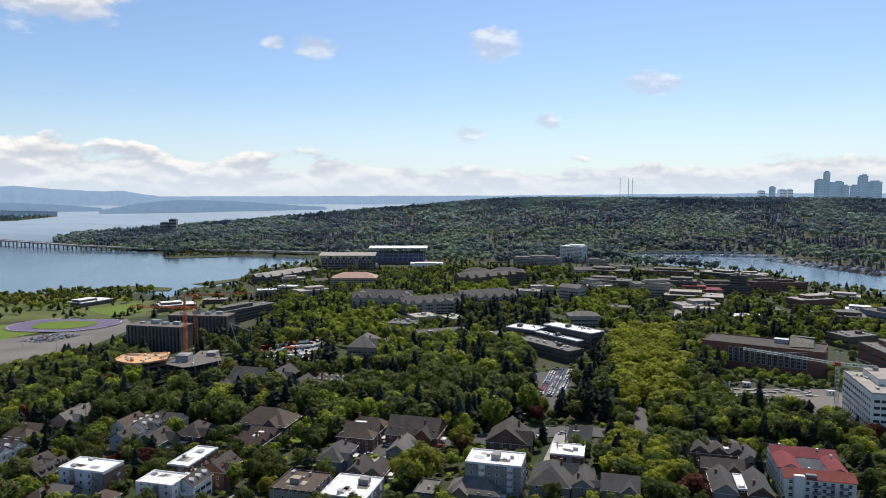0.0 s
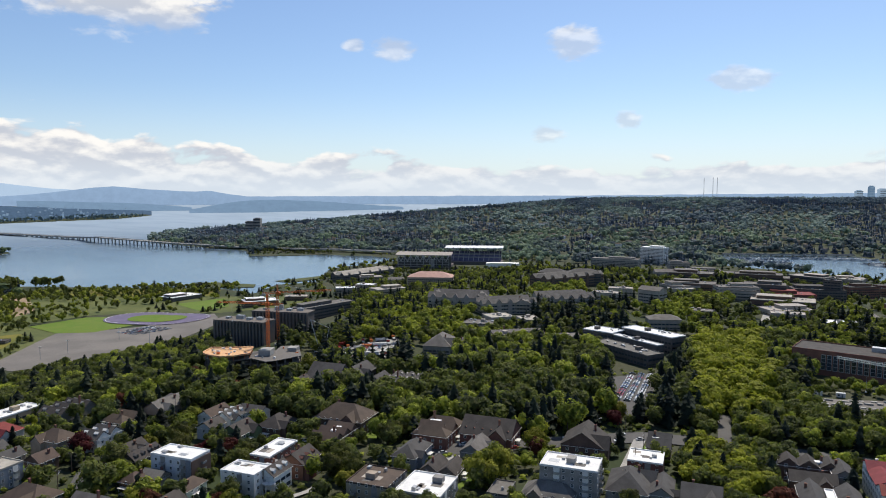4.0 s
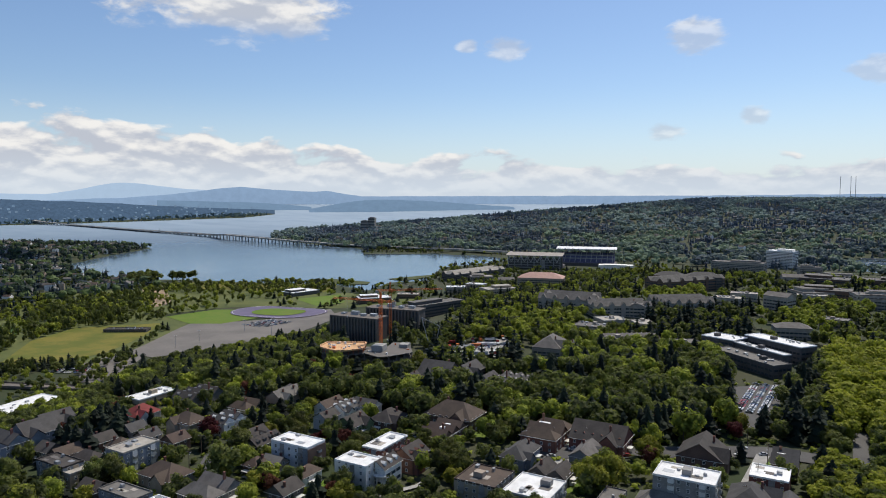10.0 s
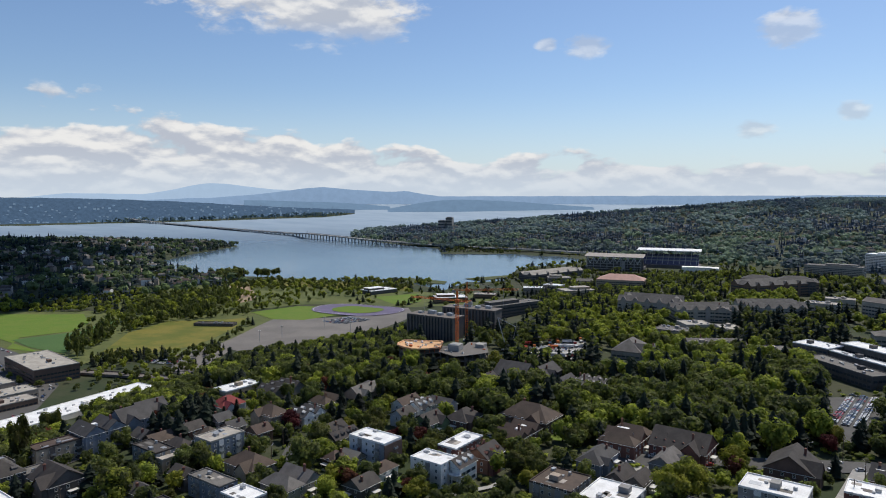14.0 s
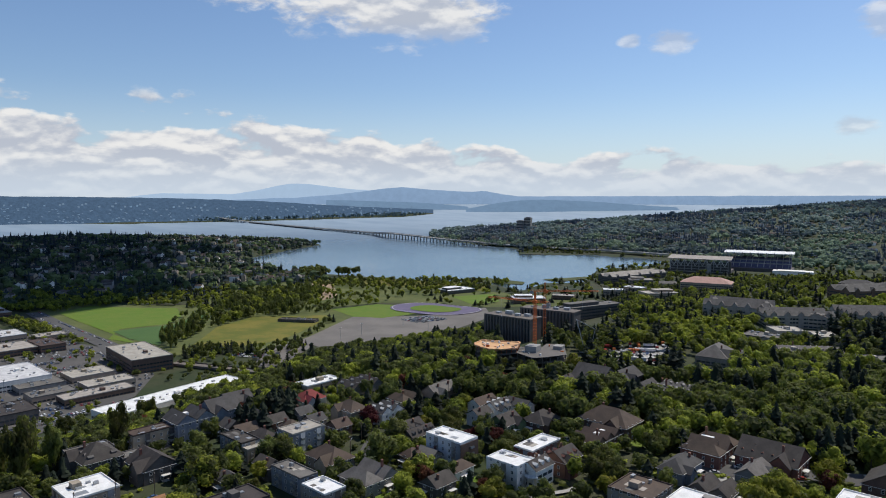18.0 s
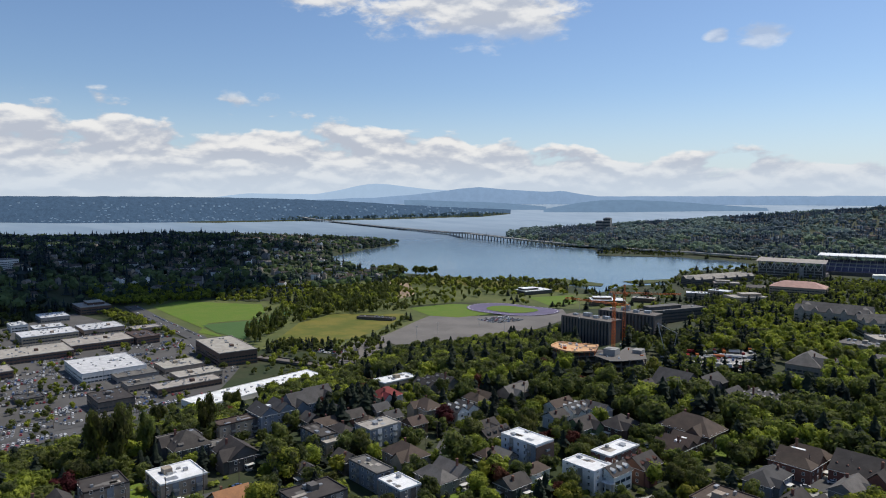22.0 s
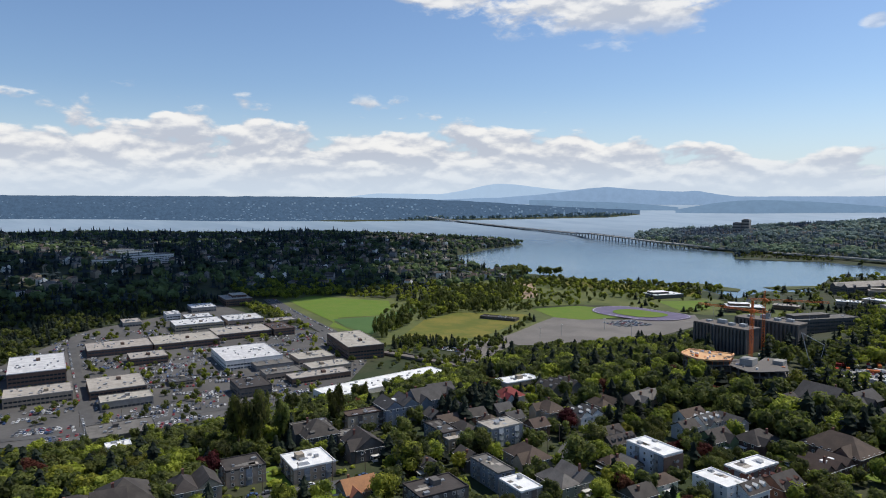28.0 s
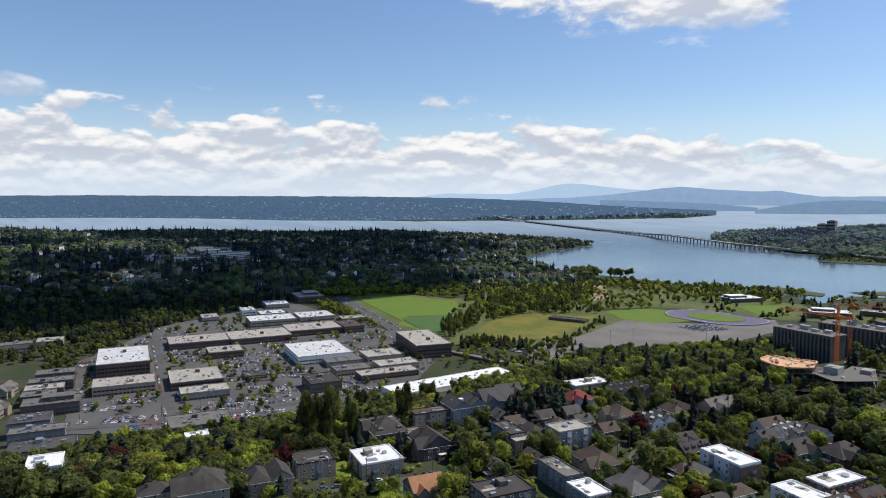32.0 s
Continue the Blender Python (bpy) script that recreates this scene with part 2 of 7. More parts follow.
leaf_mat("leaf_red", (0.06, 0.016, 0.014), (0.13, 0.04, 0.028))
leaf_mat("needle", (0.014, 0.021, 0.017), (0.037, 0.048, 0.030), 0.3)
# leaf colours with distance haze mixed in: bluer and paler farther off
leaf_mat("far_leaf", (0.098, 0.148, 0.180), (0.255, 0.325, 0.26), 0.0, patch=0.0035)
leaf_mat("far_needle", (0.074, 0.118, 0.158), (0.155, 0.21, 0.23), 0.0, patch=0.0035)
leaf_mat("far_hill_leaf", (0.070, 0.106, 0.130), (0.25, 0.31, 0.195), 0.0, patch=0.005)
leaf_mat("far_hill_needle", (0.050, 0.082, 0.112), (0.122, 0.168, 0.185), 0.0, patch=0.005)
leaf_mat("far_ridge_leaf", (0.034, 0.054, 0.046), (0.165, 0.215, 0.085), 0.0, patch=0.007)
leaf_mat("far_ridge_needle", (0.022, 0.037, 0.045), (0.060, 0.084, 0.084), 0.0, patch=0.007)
# hill tones with the haze painted in, paler and bluer farther back
haze_mat("ridge_near", (0.056, 0.098, 0.160), 1.0, 0.24, 0.05)
haze_mat("ridge_mid", (0.245, 0.355, 0.515), 1.0, 0.06)
haze_mat("ridge_far", (0.41, 0.54, 0.70), 1.0, 0.03)
# tones of distant buildings: haze put in as a faint blue glow
haze_mat("far_glass", (0.10, 0.17, 0.26), 1.0)
haze_mat("far_wall", (0.15, 0.22, 0.31), 1.0)
haze_mat("far_pale", (0.22, 0.31, 0.42), 1.0)
haze_mat("ridge_island", (0.16, 0.25, 0.365), 1.0, 0.07)

# ---- mesh helpers ----
def mesh_of(name, verts, faces, mats, index=None, smooth=False):
    me = bpy.data.meshes.new(name)
    me.from_pydata([tuple(v) for v in verts], [], [tuple(f) for f in faces])
    for one in (mats if isinstance(mats, (list, tuple)) else [mats]):
        me.materials.append(MATS[one] if isinstance(one, str) else one)
    if index is not None:
        me.polygons.foreach_set("material_index", np.array(index, np.int32))
    if smooth:
        me.polygons.foreach_set("use_smooth", np.ones(len(me.polygons), bool))
    me.update()
    return me


def fast_mesh(name, co, quads, mats, index=None, smooth=False):
    """A large mesh from arrays; faces all have the same number of corners."""
    co, quads = np.asarray(co, np.float32), np.asarray(quads, np.int32)
    me = bpy.data.meshes.new(name)
    nf, k = quads.shape
    me.vertices.add(len(co))
    me.vertices.foreach_set("co", co.ravel())
    me.loops.add(nf * k)
    me.loops.foreach_set("vertex_index", quads.ravel())
    me.polygons.add(nf)
    me.polygons.foreach_set("loop_start", np.arange(0, nf * k, k, dtype=np.int32))
    for one in (mats if isinstance(mats, (list, tuple)) else [mats]):
        me.materials.append(MATS[one])
    if index is not None:
        me.polygons.foreach_set("material_index", np.asarray(index, np.int32))
    if smooth:
        me.polygons.foreach_set("use_smooth", np.ones(nf, bool))
    me.update(calc_edges=True)
    me.validate()
    return me


class Shape:
    """Collects the faces of one mesh."""

    def __init__(self):
        self.v, self.f, self.i = [], [], []

    def quad(self, pts, i=0):
        n = len(self.v)
        self.v += [tuple(p) for p in pts]
        self.f.append(tuple(range(n, n + len(pts))))
        self.i.append(i)
        return self

    def box(self, x0, x1, y0, y1, z0, z1, i=0, top=None):
        n = len(self.v)
        self.v += [(x0, y0, z0), (x1, y0, z0), (x1, y1, z0), (x0, y1, z0), (x0, y0, z1), (x1, y0, z1), (x1, y1, z1), (x0, y1, z1)]
        for f, j in (((0, 3, 2, 1), i), ((4, 5, 6, 7), i if top is None else top), ((0, 1, 5, 4), i), ((1, 2, 6, 5), i), ((2, 3, 7, 6), i), ((3, 0, 4, 7), i)):
            self.f.append(tuple(n + q for q in f))
            self.i.append(j)
        return self

    def beam(self, a, b, r, i=0):
        """A square bar from a to b."""
        a, b = Vector(a), Vector(b)
        d = (b - a).normalized()
        s = d.cross(Vector((0, 0, 1)) if abs(d.z) < 0.9 else Vector((1, 0, 0))).normalized() * r
        u = d.cross(s).normalized() * r
        n = len(self.v)
        for p in (a, b):
            self.v += [tuple(p + s + u), tuple(p - s + u), tuple(p - s - u), tuple(p + s - u)]
        for q in range(4):
            self.f.append((n + q, n + (q + 1) % 4, n + 4 + (q + 1) % 4, n + 4 + q))
            self.i.append(i)
        self.f += [(n + 3, n + 2, n + 1, n), (n + 4, n + 5, n + 6, n + 7)]
        self.i += [i, i]
        return self

    def tube(self, x, y, z0, z1, r0, r1, k=10, i=0):
        n = len(self.v)
        for z, r in ((z0, r0), (z1, r1)):
            self.v += [(x + r * math.cos(2 * math.pi * j / k), y + r * math.sin(2 * math.pi * j / k), z) for j in range(k)]
        for j in range(k):
            self.f.append((n + j, n + (j + 1) % k, n + k + (j + 1) % k, n + k + j))
            self.i.append(i)
        self.f.append(tuple(range(n + k, n + 2 * k)))
        self.i.append(i)
        return self

    def prism(self, pts, z0, z1, i=0, top=None):
        n, k = len(self.v), len(pts)
        self.v += [(x, y, z0) for x, y in pts] + [(x, y, z1) for x, y in pts]
        for j in range(k):
            self.f.append((n + j, n + (j + 1) % k, n + k + (j + 1) % k, n + k + j))
            self.i.append(i)
        self.f.append(tuple(n + k + j for j in range(k)))
        self.i.append(i if top is None else top)
        return self

    def mesh(self, name, mats):
        return mesh_of(name, self.v, self.f, mats, self.i)


def part(name, shape, material, parent, label="", m=None):
    me = shape.mesh(name, material) if isinstance(shape, Shape) else shape
    ob = new(name, me)
    ob.parent = parent
    if m is not None:
        ob.matrix_basis = m
    return tagged(ob, label)


def thing(name, x, y, z, turn, label, category, group="", kind=""):
    ob = new(name)
    ob.empty_display_size = 1
    ob.matrix_basis = pose(x, y, z, 0, 0, turn)
    return tagged(ob, label, category, group, kind)


# ---- ground and water: one sheet each, from under the eye to the horizon ----
def sheet(name, az_list, r_list, height, material):
    az, r = np.radians(np.array(az_list, float)), np.array(r_list, float)
    a, d = np.meshgrid(az, r)
    x, y = d * np.sin(a), d * np.cos(a)
    x[0] += 3.0
    y[0] += 2.0
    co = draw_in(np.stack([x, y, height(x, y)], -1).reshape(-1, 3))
    na, nr = len(az), len(r)
    i, j = np.meshgrid(np.arange(na), np.arange(nr - 1))
    k = (i + 1) % na
    quads = np.stack([j * na + i, j * na + k, (j + 1) * na + k, (j + 1) * na + i], -1).reshape(-1, 4)[:, ::-1]
    return new(name, fast_mesh(name, co, quads, material, smooth=True))


AZ = list(np.arange(-92, 42, 0.35)) + list(np.arange(42, 268, 4.0))
RADII = [0.01] + list(np.geomspace(60, 3500, 190)) + list(np.geomspace(3600, 7000, 36))
tagged(sheet("ground", AZ, RADII, land, "earth"), "uneven earth and grass between the trees and houses", "ground", kind="structure")
tagged(sheet("water", AZ[::3], [300.0] + list(np.geomspace(400, 60000, 90)), lambda x, y: np.zeros_like(x), "water"), "calm blue lake with light wind streaks and a pale painted sheen far out", "lake", kind="structure")


def ridge(name, label, dists, az0, az1, heights, material, seed):
    """A far line of hills behind its shore; distances and heights in metres along it."""
    n = 260
    az = np.linspace(az0, az1, n)
    u = np.linspace(0, 1, n)
    hs = np.interp(u, np.linspace(0, 1, len(heights)), heights)
    ds = np.interp(u, np.linspace(0, 1, len(dists)), dists)
    co, quads = [], []
    for j, a in enumerate(az):
        bumps = 0.03 * min(hs.max(), 420) * noise.fractal(Vector((a * 0.7, seed, 0)), 0.8, 2.1, 6)
        for k, (dd, hh) in enumerate(((1.0, -3), (1.01, 0.06 * hs[j]), (1.06, 0.4 * hs[j]), (1.14, 0.8 * hs[j] + bumps * 0.5), (1.24, hs[j] + bumps))):
            co.append((ds[j] * dd * math.sin(radians(a)), ds[j] * dd * math.cos(radians(a)), hh))
    for j in range(n - 1):
        for k in range(4):
            quads.append((5 * j + k, 5 * j + k + 1, 5 * j + k + 6, 5 * j + k + 5))
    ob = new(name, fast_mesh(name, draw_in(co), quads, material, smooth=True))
    return tagged(ob, label, "backdrop", kind="structure")


def crest(d, az0, az1, peaks):
    """Heights along a range at distance d, from the bearing and the elevation of its tops."""
    return [EYE + d * 1.24 * math.tan(radians(e)) for e in np.interp(np.linspace(az0, az1, 80), [p[0] for p in peaks], [p[1] for p in peaks])]


ridge("backdrop_1", "mountains on the horizon, pale blue with haze", [24000], -66, -8, crest(24000, -66, -8, [(-66, -0.35), (-54, -0.3), (-52, 0.0), (-50.5, 0.15), (-47.5, 0.1), (-45.2, 0.08), (-43.3, 0.42), (-40.7, 0.98), (-38.7, 0.82), (-36.2, 0.5), (-33, 0.3), (-28, 0.1), (-22, -0.1), (-8, -0.2)]), "ridge_far", 3)
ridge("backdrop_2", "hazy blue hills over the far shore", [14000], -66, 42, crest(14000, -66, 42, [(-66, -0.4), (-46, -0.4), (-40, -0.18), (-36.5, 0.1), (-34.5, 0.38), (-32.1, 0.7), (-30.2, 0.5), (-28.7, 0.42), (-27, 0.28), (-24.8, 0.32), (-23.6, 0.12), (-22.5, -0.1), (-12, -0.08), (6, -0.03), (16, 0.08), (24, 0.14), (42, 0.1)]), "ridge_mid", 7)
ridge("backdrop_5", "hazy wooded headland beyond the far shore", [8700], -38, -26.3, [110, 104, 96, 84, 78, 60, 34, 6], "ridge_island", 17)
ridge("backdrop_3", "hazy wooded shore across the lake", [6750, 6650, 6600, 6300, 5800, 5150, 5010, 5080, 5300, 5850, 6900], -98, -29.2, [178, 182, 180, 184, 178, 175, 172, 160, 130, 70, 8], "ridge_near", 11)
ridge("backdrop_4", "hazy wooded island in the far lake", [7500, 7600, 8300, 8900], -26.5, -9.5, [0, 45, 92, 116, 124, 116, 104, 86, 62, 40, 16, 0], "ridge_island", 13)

# ---- trees ----
ICO = None


def ico():
    global ICO
    if ICO is None:
        bm = bmesh.new()
        bmesh.ops.create_icosphere(bm, subdivisions=1, radius=1)
        bm.verts.ensure_lookup_table()
        ICO = (np.array([v.co for v in bm.verts]), np.array([[v.index for v in f.verts] for f in bm.faces]))
        bm.free()
    return ICO


def crown(seed, n_blobs, n_leaves, leaf, slim=1.0):
    """Triangles of a leafy crown of height 1 and width about 0.85: clumps of leaves on uneven boughs round a dark core."""
    r = np.random.RandomState(seed)
    tri = []
    iv, it = ico()
    cs, rs = [], []
    for b in range(n_blobs):
        u = r.normal(size=3)
        u /= np.linalg.norm(u)
        k = r.uniform(0.25, 1.0) ** 0.6 if b else 0.0
        c = u * np.array([0.33, 0.33, 0.31]) * k
        c[2] += 0.57
        rad = r.uniform(0.10, 0.20) if n_blobs > 4 else r.uniform(0.34, 0.42)
        cs.append(c), rs.append(rad)
        core = c + iv * rad * (0.74 if n_blobs > 4 else 0.95) * r.uniform(0.7, 1.2, (len(iv), 1))
        tri.append(core[it])
    cs, rs = np.array(cs), np.array(rs)
    pick = r.choice(n_blobs, n_leaves, p=rs ** 2 / (rs ** 2).sum())
    d = r.normal(size=(n_leaves, 3))
    d[:, 2] += 0.25
    d /= np.linalg.norm(d, axis=1)[:, None]
    p = cs[pick] + d * (rs[pick] * r.uniform(0.85, 1.18, n_leaves))[:, None]
    side = np.cross(d, r.normal(size=(n_leaves, 3)))
    side /= np.linalg.norm(side, axis=1)[:, None] + 1e-9
    up = np.cross(side, d) + d * r.uniform(-0.5, 0.5, (n_leaves, 1))
    size = leaf * r.uniform(0.6, 1.3, (n_leaves, 1))
    tri.append(np.stack([p - side * size * 0.6 - up * size * 0.4, p + side * size * 0.6 - up * size * 0.4, p + up * size * 0.8], 1))
    t = np.concatenate(tri)
    t[..., :2] *= slim
    return t


def fir(seed, layers, spokes):
    """Triangles of a conifer of height 1: ragged drooping tiers round a thin core."""
    r = np.random.RandomState(seed)
    tri = []
    for k in range(layers):
        f = k / layers
        z0 = 0.10 + 0.86 * f
        rad = (0.31 - 0.26 * f ** 1.3) * r.uniform(0.75, 1.2)
        for j in range(spokes):
            a = 2 * math.pi * (j + r.uniform(-0.3, 0.3)) / spokes + k * 0.7
            w = math.pi / spokes * 1.25
            q = rad * r.uniform(0.65, 1.25)
            dz = r.uniform(0.02, 0.06)
            tri.append([(0, 0, z0 + 0.13 * (1.05 - f * 0.6)), (q * math.cos(a - w), q * math.sin(a - w), z0 - dz * 0.4), (q * 1.1 * math.cos(a), q * 1.1 * math.sin(a), z0 - dz)])
            tri.append([(0, 0, z0 + 0.13 * (1.05 - f * 0.6)), (q * 1.1 * math.cos(a), q * 1.1 * math.sin(a), z0 - dz), (q * math.cos(a + w), q * math.sin(a + w), z0 - dz * 0.4)])
    for j in range(5):
        a, b = 2 * math.pi * j / 5, 2 * math.pi * (j + 1) / 5
        tri.append([(0.13 * math.cos(a), 0.13 * math.sin(a), 0.1), (0.13 * math.cos(b), 0.13 * math.sin(b), 0.1), (0, 0, 0.97)])
    return np.array(tri)


def trunk_shape(slim=1.0):
    s = Shape()
    s.tube(0, 0, -0.08, 0.30, 0.028, 0.018, 7).tube(0, 0, 0.30, 0.62, 0.018, 0.008, 6)
    for a in range(4):
        c, t = math.cos(a * 1.7), math.sin(a * 1.7)
        s.beam((0, 0, 0.24 + a * 0.04), (0.2 * c * slim, 0.2 * t * slim, 0.46 + a * 0.05), 0.007)
    return s


KINDS = {  # kind: leaf material, slimness, words
    "leafy": ("leaf", 1.0, "broad green deciduous tree with a full round crown"), "bright": ("leaf_bright", 1.0, "deciduous tree with fresh yellow-green leaves"),
    "blossom": ("leaf_blossom", 1.15, "tall avenue tree with pale yellow-green flowering crown"), "red": ("leaf_red", 1.0, "round tree with dark purple-red leaves"),
    "poplar": ("leaf", 0.42, "tall slender poplar with upright branches"), "fir": ("needle", 1.0, "dark green pointed conifer")}
TEMPLATES = {}
for kind, (leaf, slim, words) in KINDS.items():
    for level, (blobs, leaves, size) in {"near": (24, 1900, 0.050), "close": (16, 760, 0.072), "mid": (8, 150, 0.125), "far": (1, 7, 0.34)}.items():
        sets = []
        for s in range(4):
            sets.append(fir(s, *{"near": (15, 10), "close": (11, 8), "mid": (6, 6), "far": (2, 4)}[level]) if kind == "fir" else crown(s + 10, blobs, leaves, size, slim))
        TEMPLATES[kind, level] = sets
NEAR = {}
for kind, (leaf, slim, words) in KINDS.items():
    NEAR[kind] = []
    for t in TEMPLATES[kind, "near"]:
        co = t.reshape(-1, 3)
        NEAR[kind].append(fast_mesh("crown", co, np.arange(len(co)).reshape(-1, 3), leaf))
TRUNKS = {k: trunk_shape(KINDS[k][1]).mesh("trunk", "bark") for k in KINDS}
COUNT = {"all": 0}
trng = random.Random(5)


def tree(x, y, kind, h, wide=1.0):
    """One tree: trunk with limbs, and crown."""
    if COUNT["all"] >= 300:
        LATER.append((x, y, kind, h * wide, h))
        return
    COUNT["all"] += 1
    root = thing("tree", x, y, ground(x, y), trng.uniform(0, 360), KINDS[kind][2], "tree", kind + " trees")
    root.scale = (h * wide, h * wide, h)
    part("trunk", TRUNKS[kind], None, root)
    part("crown", trng.choice(NEAR[kind]), None, root)


LATER = []


def woods(name, label, spots, level, haze=""):
    """Many trees as one mesh: spots are rows of x, y, kind, width, height."""
    spots = [s for s in spots]
    groups = {}
    for i, s in enumerate(spots):
        groups.setdefault((s[2], i % 4), []).append(s)
    xs, ys = np.array([s[0] for s in spots]), np.array([s[1] for s in spots])
    chunks, index, slots = [], [], []
    for (kind, v), rows in groups.items():
        t = TEMPLATES[kind, level][v]
        a = np.array([(s[0], s[1], s[3], s[4]) for s in rows], float)
        z = land(a[:, 0], a[:, 1])
        ang = np.random.RandomState(len(rows)).uniform(0, 6.283, len(rows))
        c, s_ = np.cos(ang), np.sin(ang)
        X = (t[None, ..., 0] * c[:, None, None] - t[None, ..., 1] * s_[:, None, None]) * a[:, 2, None, None] + a[:, 0, None, None]
        Y = (t[None, ..., 0] * s_[:, None, None] + t[None, ..., 1] * c[:, None, None]) * a[:, 2, None, None] + a[:, 1, None, None]
        Z = t[None, ..., 2] * a[:, 3, None, None] + z[:, None, None] - 0.04 * a[:, 3, None, None]
        co = np.stack([X, Y, Z], -1).reshape(-1, 3)
        # distant woods use the leaf colours that carry painted haze
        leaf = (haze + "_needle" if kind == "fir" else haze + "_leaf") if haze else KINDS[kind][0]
        if leaf not in slots:
            slots.append(leaf)
        chunks.append(co)
        index.append(np.full(len(co) // 3, slots.index(leaf)))
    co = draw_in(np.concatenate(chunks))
    ob = new(name, fast_mesh(name, co, np.arange(len(co)).reshape(-1, 3), slots, np.concatenate(index)))
    return tagged(ob, label, "woods", kind="stuff")


def inside(poly, x, y):
    hit = False
    for (ax, ay), (bx, by) in zip(poly, poly[1:] + poly[:1]):
        if (ay > y) != (by > y) and x < (bx - ax) * (y - ay) / (by - ay) + ax:
            hit = not hit
    return hit


def scatter(poly, n, mix, low, high, seed, gap=0.5, space=0.30):
    """Spots in a stretch of the plan, clear of buildings and paving, not too close to each other."""
    r = random.Random(seed)
    xs, ys = [p[0] for p in poly], [p[1] for p in poly]
    out, tries, cells = [], 0, {}
    kinds = [k for k, q in mix for _ in range(q)]
    while len(out) < n and tries < n * 14:
        tries += 1
        x, y = r.uniform(min(xs), max(xs)), r.uniform(min(ys), max(ys))
        if not inside(poly, x, y):
            continue
        k = r.choice(kinds)
        h = r.uniform(low, high) * (1.2 if k in ("fir", "poplar") else 1.0)
        w = h * r.uniform(0.85, 1.2) * (0.9 if k == "fir" else 1.0)
        reach = w * space * (0.6 if k in ("fir", "poplar") else 1.0)
        cx, cy = int(x // 8), int(y // 8)
        near = [q for i in (-1, 0, 1) for j in (-1, 0, 1) for q in cells.get((cx + i, cy + j), ())]
        if any((q[0] - x) ** 2 + (q[1] - y) ** 2 < (reach + q[5]) ** 2 for q in near) or taken(x, y, gap + w * 0.18):
            continue
        s = (x, y, k, w, h, reach)
        out.append(s)
        cells.setdefault((cx, cy), []).append(s)
    return out

# ---- buildings ----
TONES = {  # name: base colour, second colour, words
    "white_wall": ((0.82, 0.80, 0.75), (0.72, 0.70, 0.66), "white"), "blue_wall": ((0.60, 0.62, 0.64), (0.50, 0.53, 0.57), "pale blue"),
    "grey_wall": ((0.30, 0.29, 0.275), (0.23, 0.222, 0.21), "grey"), "dark_wall": ((0.13, 0.12, 0.115), (0.09, 0.085, 0.08), "dark brown"),
    "tan_wall": ((0.37, 0.31, 0.24), (0.29, 0.24, 0.19), "tan"), "brick_wall": ((0.22, 0.105, 0.075), (0.16, 0.08, 0.06), "red brick"),
    "brown_wall": ((0.155, 0.102, 0.078), (0.115, 0.078, 0.062), "brown brick"), "green_wall": ((0.16, 0.21, 0.10), (0.12, 0.16, 0.08), "mossy green"),
    "stone_wall": ((0.40, 0.36, 0.31), (0.31, 0.28, 0.24), "pale stone"), "slate_wall": ((0.22, 0.25, 0.29), (0.17, 0.19, 0.22), "slate blue")}
TOPS = {"pale_roof": ((0.60, 0.60, 0.60), (0.44, 0.44, 0.45), "pale grey membrane"), "white_roof": ((0.82, 0.82, 0.81), (0.66, 0.66, 0.64), "white membrane"), "grey_roof": ((0.160, 0.150, 0.138), (0.108, 0.10, 0.092), "grey"),
        "dark_roof": ((0.066, 0.058, 0.053), (0.042, 0.037, 0.035), "dark shingle"), "brown_roof": ((0.095, 0.068, 0.054), (0.066, 0.049, 0.041), "brown shingle"),
        "red_roof": ((0.23, 0.05, 0.045), (0.17, 0.04, 0.035), "dark red"), "tan_roof": ((0.40, 0.365, 0.32), (0.29, 0.265, 0.235), "pale gravel"),
        "pink_roof": ((0.50, 0.33, 0.26), (0.42, 0.28, 0.22), "salmon pink"), "slate_roof": ((0.080, 0.077, 0.076), (0.055, 0.052, 0.051), "dark grey"),
        "orange_roof": ((0.34, 0.15, 0.08), (0.26, 0.12, 0.07), "rust brown")}
for key, (one, two, words) in TONES.items():
    mat(key, one, two, 0.25, 0.85, fine=2.5, bump=0.1, spread=0.06)
for key, (one, two, words) in TOPS.items():
    mat(key, one, two, 0.18, 0.55 if key == "white_roof" else 0.85, fine=1.6, bump=0.15, spread=0.06)
mat("steel_grey", (0.42, 0.44, 0.46), (0.33, 0.35, 0.37), 0.3, 0.5, 0.5)
mat("trim", (0.72, 0.71, 0.68), None, 0.8, 0.6)
mat("vent_metal", (0.45, 0.46, 0.47), (0.35, 0.36, 0.37), 0.6, 0.45, 0.6)
FOOT = []          # places taken by buildings and paving: x, y, cos, sin, half width, half depth


def taken(x, y, margin=0.0):
    for fx, fy, c, s, hw, hd in FOOT:
        dx, dy = x - fx, y - fy
        if abs(dx * c + dy * s) < hw + margin and abs(dy * c - dx * s) < hd + margin:
            return True
    return False


WINDOWS = {}


